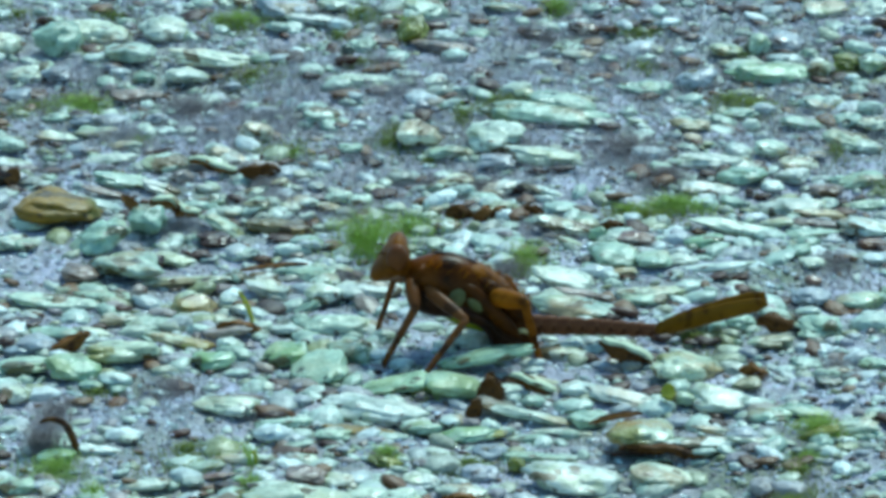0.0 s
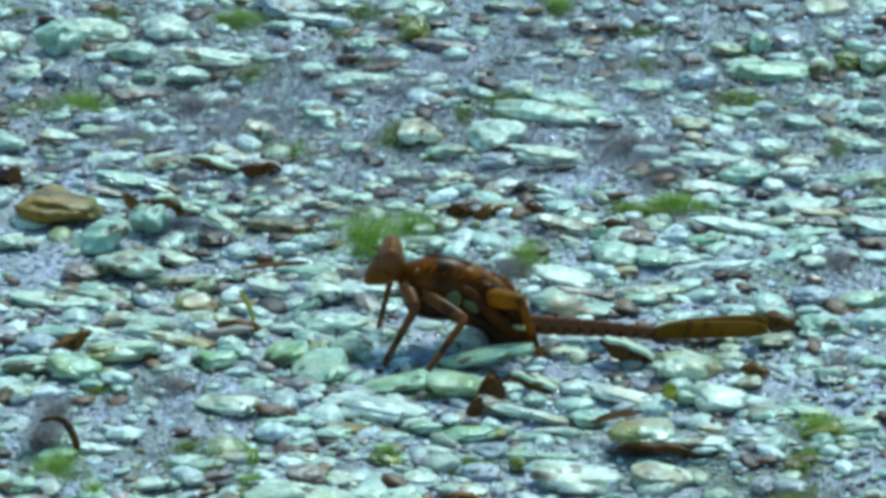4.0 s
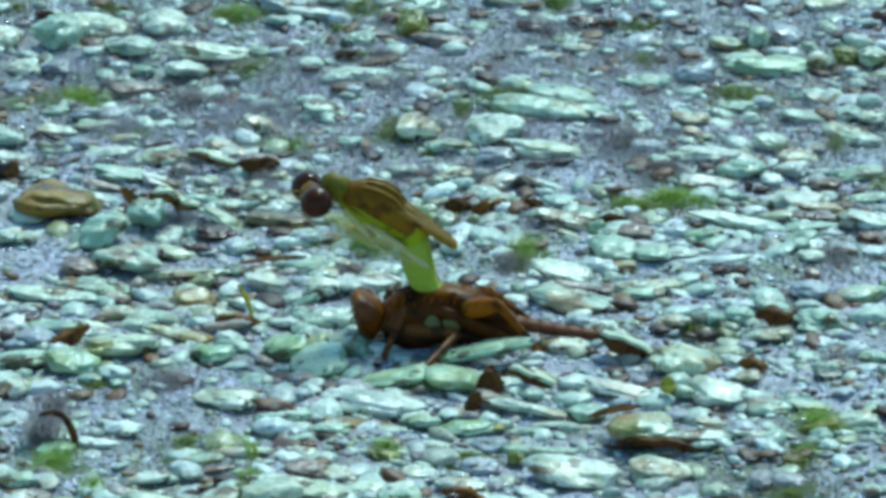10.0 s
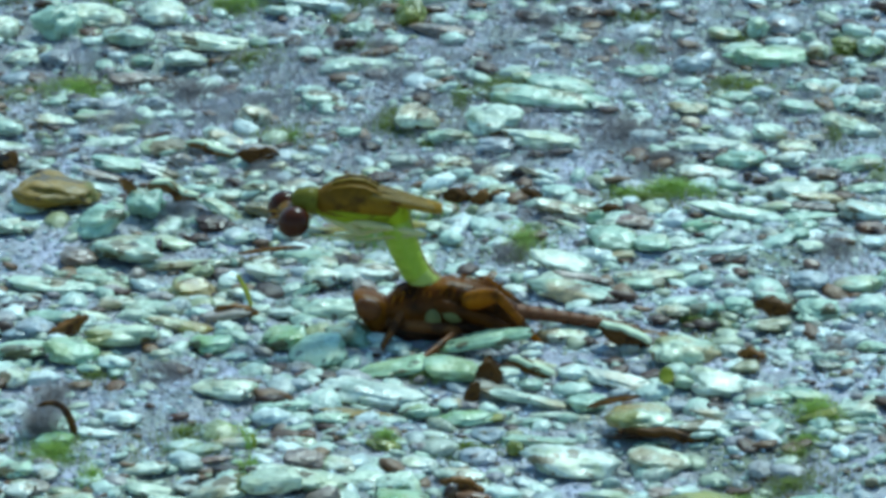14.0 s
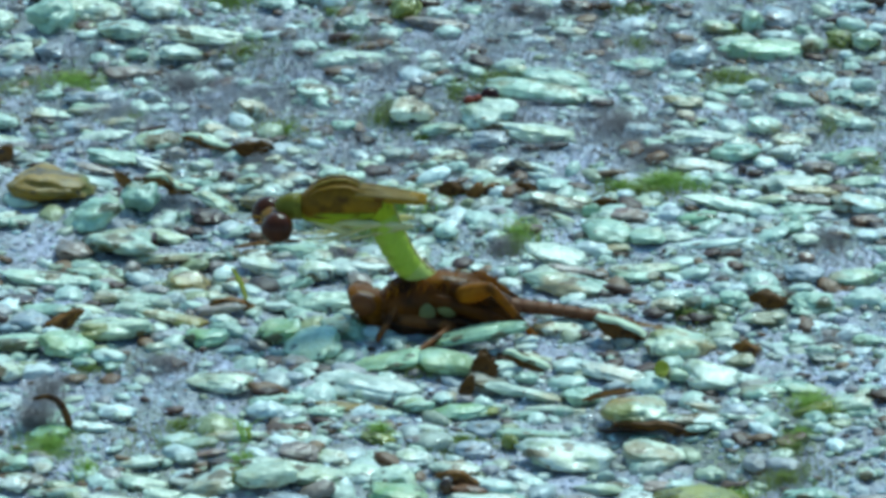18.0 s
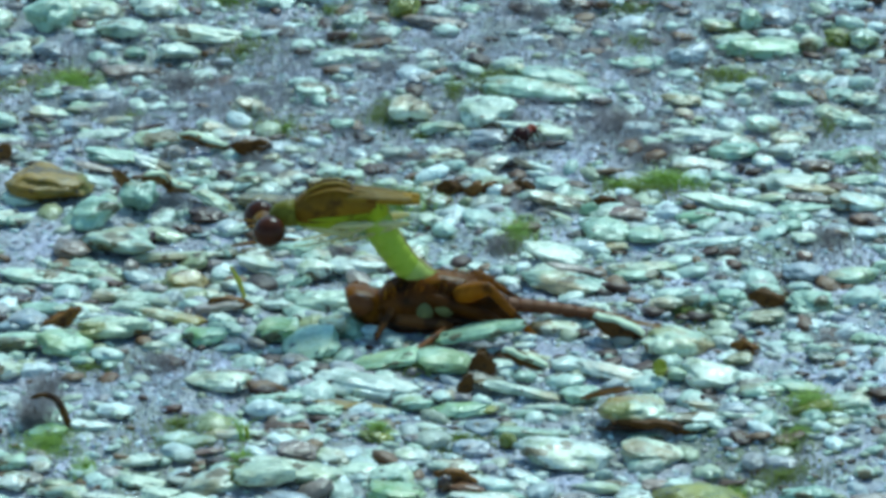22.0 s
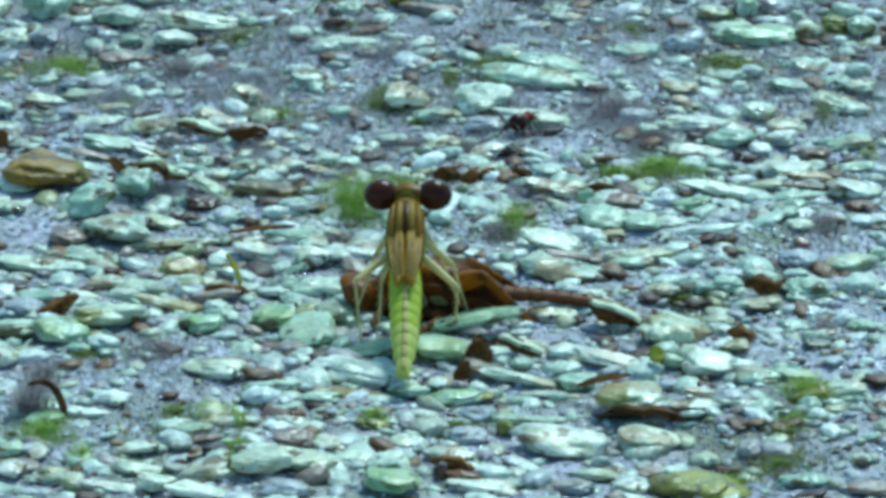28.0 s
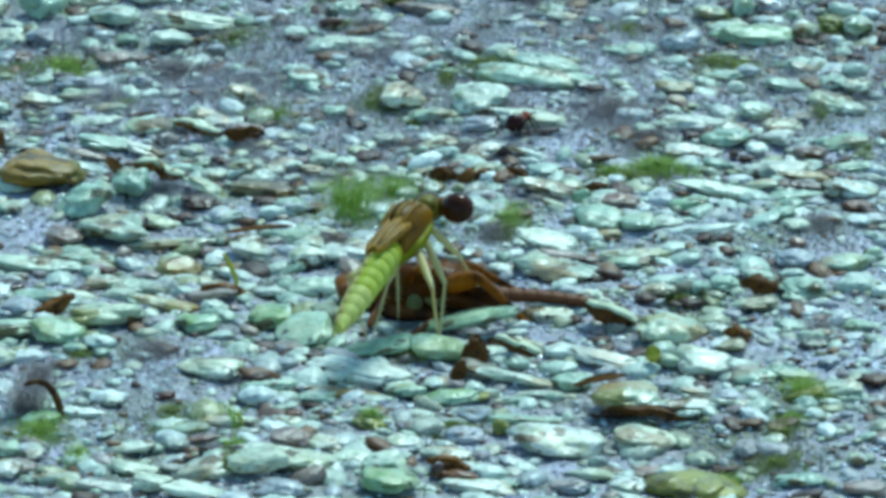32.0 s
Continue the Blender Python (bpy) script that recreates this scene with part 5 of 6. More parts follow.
# ---- the damselfly that climbs out of it ----
fly = tagged(new("damselfly"), "freshly emerged yellow-green damselfly with folded wing buds", "damselfly")
fly_thorax = part("thorax", hull(smooth_stations([(0.2, 0.0, 0.45, 0.5), (-0.25, 0.06, 0.86, 0.84), (-1.0, 0.18, 1.22, 1.06), (-1.9, 0.26, 1.38, 1.14), (-2.7, 0.22, 1.38, 1.12), (-3.4, 0.08, 1.18, 1.05), (-4.1, -0.12, 0.9, 0.95), (-4.7, -0.15, 0.7, 0.8), (-5.0, -0.12, 0.5, 0.6)])), OLIVE, fly, "olive-brown soft thorax")
for s in (-1, 1):
    part("side_stripe", tube([(-0.4, 0.72 * s, -0.25), (-1.5, 0.98 * s, -0.35), (-2.8, 1.0 * s, -0.5), (-4.2, 0.82 * s, -0.5)], [0.1, 0.16, 0.2, 0.15], 10, 0.9), FLANK, fly_thorax, "yellow-green flank stripe")
    part("back_stripe", tube([(-0.1, 0.22 * s, 0.48), (-1.0, 0.34 * s, 1.36), (-1.9, 0.36 * s, 1.6), (-2.7, 0.36 * s, 1.56), (-3.5, 0.34 * s, 1.17)], [0.1, 0.15, 0.17, 0.16, 0.1], 8, 0.5), YELLOW, fly_thorax, "pale yellow shoulder stripe")
    part("shoulder_stripe", tube([(-0.3, 0.5 * s, 0.62), (-1.0, 0.72 * s, 1.09), (-1.9, 0.78 * s, 1.28), (-2.7, 0.78 * s, 1.24), (-3.4, 0.74 * s, 0.95), (-4.2, 0.66 * s, 0.6)], [0.08, 0.14, 0.16, 0.16, 0.14, 0.08], 8, 0.5), TAN, fly_thorax, "tan outer shoulder stripe")
part("keel", tube([(0.0, 0, 0.5), (-1.0, 0, 1.4), (-1.9, 0, 1.64), (-2.7, 0, 1.6), (-3.5, 0, 1.2)], [0.05, 0.1, 0.1, 0.1, 0.07], 8), SKIN_DARK, fly_thorax, "dark line down the back")
part("belly", hull(smooth_stations([(0.1, -0.25, 0.48, 0.6), (-0.6, -0.45, 0.68, 0.78), (-1.4, -0.6, 0.8, 0.86), (-2.2, -0.64, 0.84, 0.9), (-3.1, -0.6, 0.8, 0.88), (-4.3, -0.4, 0.7, 0.86), (-5.1, -0.3, 0.62, 0.68)])), FLANK, fly, "mottled olive-green underside")
part("neck", tube([(0.0, 0, 0), (0.55, 0, 0.02), (1.1, 0, 0.0), (1.45, 0, -0.1)], [0.82, 0.8, 0.7, 0.42], 14), NECK, fly, "yellowish neck shield")
fly_head = part("head", hull(smooth_stations([(-0.6, 0.0, 0.35, 0.6), (-0.3, 0.05, 0.55, 1.4), (0.2, 0.0, 0.6, 1.5), (0.55, -0.15, 0.5, 1.0), (0.85, -0.4, 0.3, 0.55)])), HEAD, fly, "broad brown hammer-shaped head")
for s in (-1, 1):
    part("eye", blob((0.0, 1.56 * s, 0.0), (0.98, 1.04, 0.93)), EYEBALL, fly_head, "dark red-brown bulging compound eye")
    part("antenna", tube([(0.45, 0.45 * s, 0.35), (0.8, 0.6 * s, 0.6), (1.2, 0.7 * s, 0.7)], [0.07, 0.05, 0.015], 8), BUD, fly_head)
part("mouth", blob((0.72, 0, -0.5), (0.35, 0.55, 0.3)), HEAD, fly_head, "olive mouthparts")
part("crown", blob((0.05, 0, 0.5), (0.4, 0.6, 0.16)), OLIVE, fly_head, "olive-brown crown of the head")


def bud_mesh():
    n = 10
    rows = [(4.55 * i / n, 0.0, 0.16 + 0.10 * math.sin(math.pi * i / n), (0.24, 0.3, 0.31, 0.3, 0.29, 0.28, 0.27, 0.27, 0.26, 0.23, 0.12)[i]) for i in range(n + 1)]
    bm = hull(rows, 14)
    for v in bm.verts:
        v.co.z += 0.05 * math.sin(v.co.y * 16) + 0.03 * noise.noise(v.co * 3)
    return bm


fly_buds = []
for s in (-1, 1):
    for x, y, z in ((-2.5, 0.34, 1.12), (-2.9, 0.78, 0.75)):
        bud = part("wing_bud", bud_mesh(), BUD, fly, "crumpled brown folded wing bud")
        for q in (-0.22, 0.0, 0.22):
            part("vein", tube([(0.3, q * 0.6, 0.17), (2.1, q * 0.8, 0.23), (4.0, q * 0.6, 0.18)], [0.05, 0.07, 0.05], 6), VEIN, bud, "pale vein ridge")
        fly_buds.append((bud, Vector((x, y * s, z)), s))

FLY_SEGMENT = 0.95
fly_tail = []
for i in range(10):
    r = (0.84, 0.92, 0.95, 0.93, 0.9, 0.86, 0.82, 0.75, 0.64, 0.48)[i]
    q = (0.92, 0.95, 0.93, 0.9, 0.86, 0.82, 0.75, 0.64, 0.48, 0.38)[i]
    mat = GREEN if i < 1 else ABDOMEN if i < 6 else ABDOMEN_PALE
    seg = part("abdomen_segment", tube([(0.3, 0, 0), (0.12, 0, 0), (-0.05, 0, 0), (-0.35, 0, 0), (-0.75, 0, 0), (-0.98, 0, 0), (-1.1, 0, 0), (-1.25, 0, 0)], [r * 0.6, r * 0.88, r * 0.93, r * 1.02, (r * 0.3 + q * 0.7) * 1.03, q * 0.97, q * 0.9, q * 0.6], 18, 0.95), mat, fly)
    fly_tail.append(seg)
    part("back_line", tube([(0.02, 0, r * 0.965), (-0.3, 0, r * 0.975), (-0.7, 0, (r + q) * 0.487), (-1.12, 0, q * 0.985)], [0.14, 0.16, 0.16, 0.14], 8, 0.4), ABDOMEN_LINE, seg, "brownish line along the back")
for s in (-1, 1):
    part("claspers", tube([(-0.9, 0.25 * s, 0.05), (-1.5, 0.28 * s, -0.05)], [0.16, 0.05], 8), ABDOMEN_PALE, fly_tail[-1])

FLY_LEGS = []
for s in (-1, 1):
    for hip, femur, tibia, rest in (((-0.5, 0.45, -0.7), 2.6, 2.4, (-0.5, 0.6, -1.9)), ((-1.5, 0.5, -0.9), 3.0, 3.1, (-1.5, 0.75, -2.0)), ((-2.6, 0.5, -0.95), 3.9, 3.9, (-2.6, 0.75, -2.0))):
        f = limb("femur", femur, 0.21, 0.14, PALE_LEG, fly, bulge=1.35)
        t = limb("tibia", tibia, 0.095, 0.055, PALE_LEG, fly, foot=0.9)
        for k in range(5):
            for q in (-1, 1):
                part("bristle", tube([(tibia * (0.25 + 0.14 * k), 0, 0), (tibia * (0.32 + 0.14 * k), 0.26 * q, -0.16)], [0.03, 0.008], 5), PALE_LEG, t)
        FLY_LEGS.append((s, Vector((hip[0], hip[1] * s, hip[2])), femur, tibia, Vector((rest[0], rest[1] * s, rest[2])), f, t))

FLY_ROWS = []


FLY_STEP = [(0, [0.07]), (6.5, [0.07]), (7.5, [0.22]), (8.0, [0.4]), (9.0, [0.6]), (13.0, [0.72]), (25.0, [0.8]), (25.5, [1.0]), (26.5, [FLY_SEGMENT]), (32.0, [FLY_SEGMENT])]


# how far the head leans over to one side
FLY_TILT = [(0, [0.0, 0.0]), (25.0, [0.0, 0.0]), (25.5, [0.0, -0.35]), (26.5, [0.0, 0.0]), (31.0, [0.0, 0.0]), (32.0, [0.05, 0.35])]


def fly_stance(t, head, face, front, rear, back, wing, bends, feet=None):
    """head: its middle; face: where it looks; front, rear: the thorax's ends; back: the way its back faces; wing: where the buds' tips point;
    bends: the abdomen's way; feet: three of the camera's side, three of the far side, or none while the legs are tucked in."""
    v = [*head, *face, *front, *rear, *back, *wing]
    for b in bends:
        v += b
    tucked = 1.0 if feet is None else 0.0
    for b in (feet or [(0, 0, 0)] * 6):
        v += b
    FLY_ROWS.append((t, v, tucked))


fly_stance(0.0, (0.37, -18.50, 3.70), (0.00, -1.00, 0.05), (-0.60, -18.50, 3.75), (3.00, -18.50, 1.95), (0.40, 0.00, 0.90), (4.71, -18.50, 0.78), [(3.87, -18.50, 1.84), (5.54, -18.50, 1.24), (9.88, -18.50, 1.06), (12.55, -18.50, 0.89)])
fly_stance(3.5, (0.13, -18.50, 3.67), (0.00, -1.00, 0.05), (-0.85, -18.50, 3.80), (2.70, -18.50, 2.05), (0.40, 0.00, 0.90), (4.47, -18.50, 0.85), [(3.63, -18.50, 1.91), (5.30, -18.50, 1.24), (9.80, -18.50, 0.92), (12.48, -18.50, 0.64)])
fly_stance(5.5, (-0.12, -18.50, 3.55), (0.00, -1.00, 0.05), (-1.30, -18.50, 3.95), (2.30, -18.50, 2.35), (0.40, 0.00, 0.90), (4.32, -18.50, 0.84), [(3.48, -18.50, 1.90), (5.15, -18.50, 1.19), (9.83, -18.50, 0.80), (12.17, -18.50, 0.52)])
fly_stance(6.3, (-0.20, -18.50, 3.59), (0.00, -1.00, 0.05), (-1.93, -18.50, 4.75), (1.96, -18.50, 3.14), (0.40, 0.00, 0.90), (4.30, -18.50, 1.20), [(3.47, -18.50, 2.01), (5.14, -18.50, 1.24), (9.81, -18.50, 0.78), (12.15, -18.50, 0.43)])
fly_stance(7.0, (-0.68, -18.50, 3.87), (-0.15, -0.95, -0.10), (-2.38, -18.50, 5.13), (1.65, -18.50, 3.80), (0.35, 0.00, 0.90), (3.98, -18.50, 1.69), [(3.15, -18.50, 2.22), (5.15, -18.50, 1.19), (9.83, -18.50, 0.70), (12.10, -18.50, 0.28)])
fly_stance(7.25, (-2.50, -18.20, 4.35), (-0.10, -0.97, -0.10), (-2.70, -18.50, 5.30), (1.31, -18.50, 4.03), (0.35, 0.00, 0.90), (3.72, -18.50, 2.01), [(2.90, -18.50, 2.28), (4.98, -18.50, 1.20), (9.49, -18.50, 0.71), (12.06, -18.50, 0.25)])
fly_stance(7.5, (-2.90, -18.00, 4.65), (-0.25, -0.92, -0.20), (-3.02, -18.50, 5.48), (0.97, -18.50, 4.26), (0.35, 0.00, 0.90), (3.47, -18.50, 2.33), [(2.64, -18.50, 2.33), (4.81, -18.50, 1.20), (9.15, -18.50, 0.71), (12.02, -18.50, 0.21)])
fly_stance(8.0, (-6.43, -18.50, 6.48), (-0.75, -0.14, -0.60), (-4.37, -18.50, 7.04), (-1.38, -18.50, 4.10), (0.75, 0.00, 0.65), (1.75, -18.50, 3.82), [(0.48, -18.50, 3.15), (2.82, -18.50, 1.71), (7.16, -18.50, 1.01), (10.50, -18.50, 0.51)])
fly_stance(8.5, (-8.05, -18.50, 7.07), (-0.80, -0.14, -0.50), (-6.16, -18.50, 7.66), (-3.01, -18.50, 5.43), (0.65, 0.00, 0.75), (-0.18, -18.50, 4.45), [(-1.02, -18.50, 4.03), (1.15, -18.50, 2.10), (4.82, -18.50, 1.15), (9.16, -18.50, 0.65)])
fly_stance(9.0, (-8.35, -18.50, 8.55), (-0.80, -0.14, -0.50), (-6.36, -18.50, 8.97), (-3.25, -18.50, 6.46), (0.55, 0.00, 0.80), (-0.72, -20.00, 5.87), [(-2.02, -18.50, 5.17), (-0.69, -18.50, 3.24), (2.14, -18.50, 1.77), (5.81, -18.50, 0.99)])
fly_stance(9.5, (-7.61, -18.50, 9.09), (-0.80, -0.14, -0.50), (-5.65, -18.50, 9.23), (-2.77, -18.50, 7.14), (0.60, 0.00, 0.80), (0.15, -18.50, 5.85), [(-1.75, -18.50, 5.85), (-0.92, -18.50, 3.22), (1.82, -18.50, 1.74), (5.15, -18.50, 0.97)])
fly_stance(10.5, (-7.72, -18.50, 8.80), (-0.80, -0.17, -0.50), (-5.89, -18.50, 9.05), (-2.55, -18.50, 7.72), (0.35, 0.00, 0.90), (0.57, -18.50, 6.40), [(-1.59, -18.50, 5.84), (-0.76, -18.50, 3.04), (1.91, -18.50, 1.63), (5.25, -18.50, 1.00)])
fly_stance(11.5, (-8.00, -18.50, 8.33), (-0.80, -0.17, -0.50), (-6.21, -18.50, 8.74), (-2.70, -18.50, 7.84), (0.30, 0.00, 0.95), (0.62, -18.50, 7.04), [(-1.70, -18.50, 5.89), (-0.81, -18.50, 3.19), (1.89, -18.50, 1.78), (5.13, -18.50, 1.15)])
fly_stance(13.0, (-8.79, -18.50, 7.40), (-0.80, -0.17, -0.50), (-7.09, -18.50, 8.13), (-3.44, -18.50, 7.78), (0.15, 0.00, 1.00), (0.41, -18.50, 7.36), [(-2.38, -18.50, 6.21), (-1.06, -18.50, 3.13), (1.84, -18.50, 1.86), (5.01, -18.50, 1.30)])
fly_stance(14.5, (-9.04, -18.50, 7.03), (-0.80, -0.17, -0.50), (-7.38, -18.50, 7.86), (-3.73, -18.50, 7.73), (0.10, 0.00, 1.00), (0.15, -18.50, 7.45), [(-2.67, -18.50, 6.16), (-1.18, -18.50, 3.11), (1.72, -18.50, 1.84), (4.93, -18.50, 1.25)])
fly_stance(17.0, (-9.57, -18.50, 6.52), (-0.80, -0.17, -0.50), (-7.87, -18.50, 7.43), (-4.19, -18.50, 7.57), (0.05, 0.00, 1.00), (-0.11, -18.50, 7.57), [(-2.93, -18.50, 6.10), (-1.27, -18.50, 3.09), (1.66, -18.50, 1.89), (4.90, -18.50, 1.26)])
fly_stance(19.0, (-9.71, -18.50, 6.25), (-0.80, -0.17, -0.50), (-7.95, -18.50, 7.06), (-4.26, -18.50, 7.40), (0.00, 0.00, 1.00), (-0.08, -18.50, 7.61), [(-3.07, -18.50, 5.94), (-1.21, -18.50, 3.07), (1.75, -18.50, 1.87), (4.92, -18.50, 1.24)])
fly_stance(22.0, (-10.00, -18.50, 6.06), (-0.80, -0.17, -0.50), (-8.14, -18.50, 6.76), (-4.48, -18.50, 7.32), (-0.05, 0.00, 1.00), (-0.30, -18.50, 7.53), [(-3.29, -18.50, 5.92), (-1.30, -18.50, 3.12), (1.70, -18.50, 1.89), (4.87, -18.50, 1.22)])
fly_stance(24.0, (-10.14, -18.50, 5.94), (-0.80, -0.17, -0.50), (-8.27, -18.50, 6.64), (-4.61, -18.50, 7.13), (-0.05, 0.00, 1.00), (-0.40, -18.50, 7.48), [(-3.46, -18.50, 5.80), (-1.37, -18.50, 3.00), (1.63, -18.50, 1.80), (4.77, -18.50, 1.17)])
fly_stance(24.5, (-10.23, -18.50, 6.06), (-0.80, -0.17, -0.50), (-8.43, -18.50, 6.58), (-4.77, -18.50, 6.97), (-0.05, 0.00, 1.00), (-0.52, -18.50, 7.42), [(-3.58, -18.50, 5.71), (-1.42, -18.50, 2.91), (1.58, -18.50, 1.71), (4.75, -18.50, 1.08)], feet=[(-7.55, -19.70, 5.09), (-6.89, -19.80, 4.95), (-0.45, -20.70, 2.05), (-7.77, -17.30, 4.65), (-6.94, -17.20, 4.44), (-4.26, -17.30, 4.48)])
fly_stance(25.0, (-10.24, -18.50, 5.98), (-0.80, -0.17, -0.50), (-8.45, -18.50, 6.50), (-4.79, -18.50, 6.92), (-0.05, 0.00, 1.00), (-0.54, -18.50, 7.45), [(-3.53, -18.50, 5.77), (-1.38, -18.50, 2.97), (1.62, -18.50, 1.70), (4.73, -18.50, 1.07)], feet=[(-7.84, -19.70, 4.56), (-5.42, -19.80, 3.72), (-0.40, -20.70, 2.05), (-7.72, -17.30, 4.64), (-6.89, -17.20, 4.43), (-4.21, -17.30, 4.47)])
fly_stance(25.3, (-10.40, -18.50, 4.40), (-0.77, -0.10, -0.62), (-9.07, -18.50, 4.64), (-5.53, -18.50, 6.39), (-0.50, 0.00, 0.85), (-1.74, -18.50, 8.38), [(-3.48, -18.50, 5.94), (-0.98, -18.50, 4.40), (0.35, -18.50, 2.71), (2.51, -18.50, 1.48)], feet=[(-8.23, -20.00, 1.46), (-4.40, -20.70, 0.30), (-0.25, -20.70, 1.85), (-8.21, -16.50, 0.63), (-4.18, -16.50, -0.08), (-0.82, -17.50, 2.03)])
fly_stance(25.5, (-9.80, -18.50, 4.10), (-0.75, -0.05, -0.65), (-8.10, -18.50, 4.86), (-5.43, -18.50, 7.23), (-0.65, 0.00, 0.75), (-2.20, -18.50, 10.08), [(-3.27, -18.50, 7.75), (-0.61, -18.50, 7.41), (0.65, -18.50, 5.14), (0.05, -18.50, 1.98)], feet=[(-7.60, -20.00, 0.55), (-4.37, -20.70, -0.08), (-0.20, -20.70, 1.82), (-7.67, -16.50, -0.11), (-4.14, -16.50, -0.11), (-0.78, -17.50, 2.00)])
fly_stance(26.5, (-5.75, -20.00, 7.54), (-0.30, 0.75, 0.30), (-4.59, -20.20, 6.91), (-2.44, -21.80, 5.35), (0.20, -0.50, 0.85), (0.20, -24.00, 6.60), [(-1.44, -23.50, 4.52), (-0.46, -25.00, 3.30), (0.20, -26.50, 2.43), (0.52, -28.00, 1.57)], feet=[(-4.70, -21.69, 1.20), (-3.49, -24.06, 0.20), (-4.39, -25.56, 0.20), (1.36, -20.80, 1.00), (1.80, -20.35, 0.60), (1.06, -21.82, 0.30)])
fly_stance(27.5, (-2.23, -20.20, 7.95), (-0.12, 0.90, 0.25), (-2.13, -20.60, 7.49), (-0.87, -24.86, 4.80), (0.10, -0.55, 0.85), (-0.60, -27.40, 4.85), [(-0.73, -25.98, 3.80), (-0.37, -28.39, 3.07), (-0.01, -30.69, 2.40), (0.34, -32.94, 1.75)], feet=[(-4.37, -22.72, 1.20), (-3.16, -25.07, 0.20), (-4.07, -26.56, 0.20), (1.67, -21.83, 1.00), (2.11, -21.38, 0.60), (1.37, -22.84, 0.30)])
fly_stance(28.0, (-1.35, -20.20, 7.58), (0.00, 0.90, 0.25), (-1.42, -20.60, 7.12), (-1.54, -24.41, 4.63), (0.00, -0.55, 0.85), (-1.52, -27.20, 4.70), [(-1.47, -26.02, 3.72), (-1.49, -28.36, 2.87), (-1.51, -30.91, 1.97), (-1.57, -33.11, 1.21)], feet=[(-4.32, -22.27, 1.20), (-3.12, -24.63, 0.20), (-4.02, -26.13, 0.20), (1.73, -21.38, 1.00), (2.16, -20.93, 0.60), (1.43, -22.40, 0.30)])
fly_stance(29.0, (-1.41, -20.20, 7.47), (0.00, 0.90, 0.25), (-1.44, -20.60, 7.01), (-1.57, -24.45, 4.47), (0.00, -0.55, 0.85), (-1.56, -27.20, 4.55), [(-1.53, -26.00, 3.54), (-1.55, -28.34, 2.69), (-1.61, -30.88, 1.78), (-1.63, -33.07, 1.02)], feet=[(-4.25, -22.80, 1.20), (-3.04, -25.15, 0.20), (-3.95, -26.64, 0.20), (1.79, -21.91, 1.00), (2.23, -21.46, 0.60), (1.49, -22.92, 0.30)])
fly_stance(30.5, (-1.37, -20.20, 7.50), (0.00, 0.90, 0.25), (-1.37, -20.60, 7.04), (-1.49, -24.41, 4.56), (0.00, -0.55, 0.85), (-1.50, -27.20, 4.65), [(-1.45, -26.02, 3.65), (-1.48, -28.36, 2.80), (-1.54, -30.91, 1.90), (-1.56, -33.11, 1.13)], feet=[(-4.08, -22.49, 1.20), (-2.88, -24.84, 0.20), (-3.78, -26.34, 0.20), (1.97, -21.60, 1.00), (2.40, -21.15, 0.60), (1.67, -22.62, 0.30)])
fly_stance(31.0, (-1.37, -20.20, 7.42), (0.00, 0.90, 0.25), (-1.40, -20.60, 6.99), (-1.52, -24.70, 4.74), (0.00, -0.55, 0.85), (-1.48, -27.40, 4.95), [(-1.48, -26.30, 3.97), (-1.44, -28.69, 3.41), (-1.40, -31.20, 2.83), (-1.33, -33.59, 2.31)], feet=[(-4.14, -22.24, 1.20), (-2.94, -24.60, 0.20), (-3.84, -26.10, 0.20), (1.91, -21.35, 1.00), (2.34, -20.90, 0.60), (1.61, -22.37, 0.30)])
fly_stance(31.5, (-1.09, -20.20, 7.16), (0.10, 0.90, 0.15), (-1.16, -20.80, 6.87), (-1.48, -24.00, 5.42), (-0.10, -0.55, 0.85), (-1.70, -27.30, 6.00), [(-1.73, -27.27, 4.93), (-1.91, -29.56, 4.41), (-2.16, -31.85, 3.96), (-2.40, -34.14, 3.60)], feet=[(-4.13, -22.18, 1.20), (-2.93, -24.54, 0.20), (-3.83, -26.04, 0.20), (1.92, -21.29, 1.00), (2.35, -20.84, 0.60), (1.62, -22.31, 0.30)])
fly_stance(32.0, (0.91, -19.40, 6.51), (0.80, 0.55, 0.00), (-0.28, -20.30, 6.45), (-1.85, -23.60, 5.66), (-0.50, -0.40, 0.80), (-3.00, -26.60, 6.40), [(-2.75, -26.54, 5.40), (-3.51, -28.73, 4.87), (-4.24, -30.92, 4.35), (-4.95, -33.10, 3.88)], feet=[(-1.71, -20.90, 1.00), (-3.32, -26.16, 0.20), (-3.50, -24.66, 0.20), (3.65, -19.44, 0.50), (0.71, -24.45, 0.30), (0.61, -24.95, 0.30)])


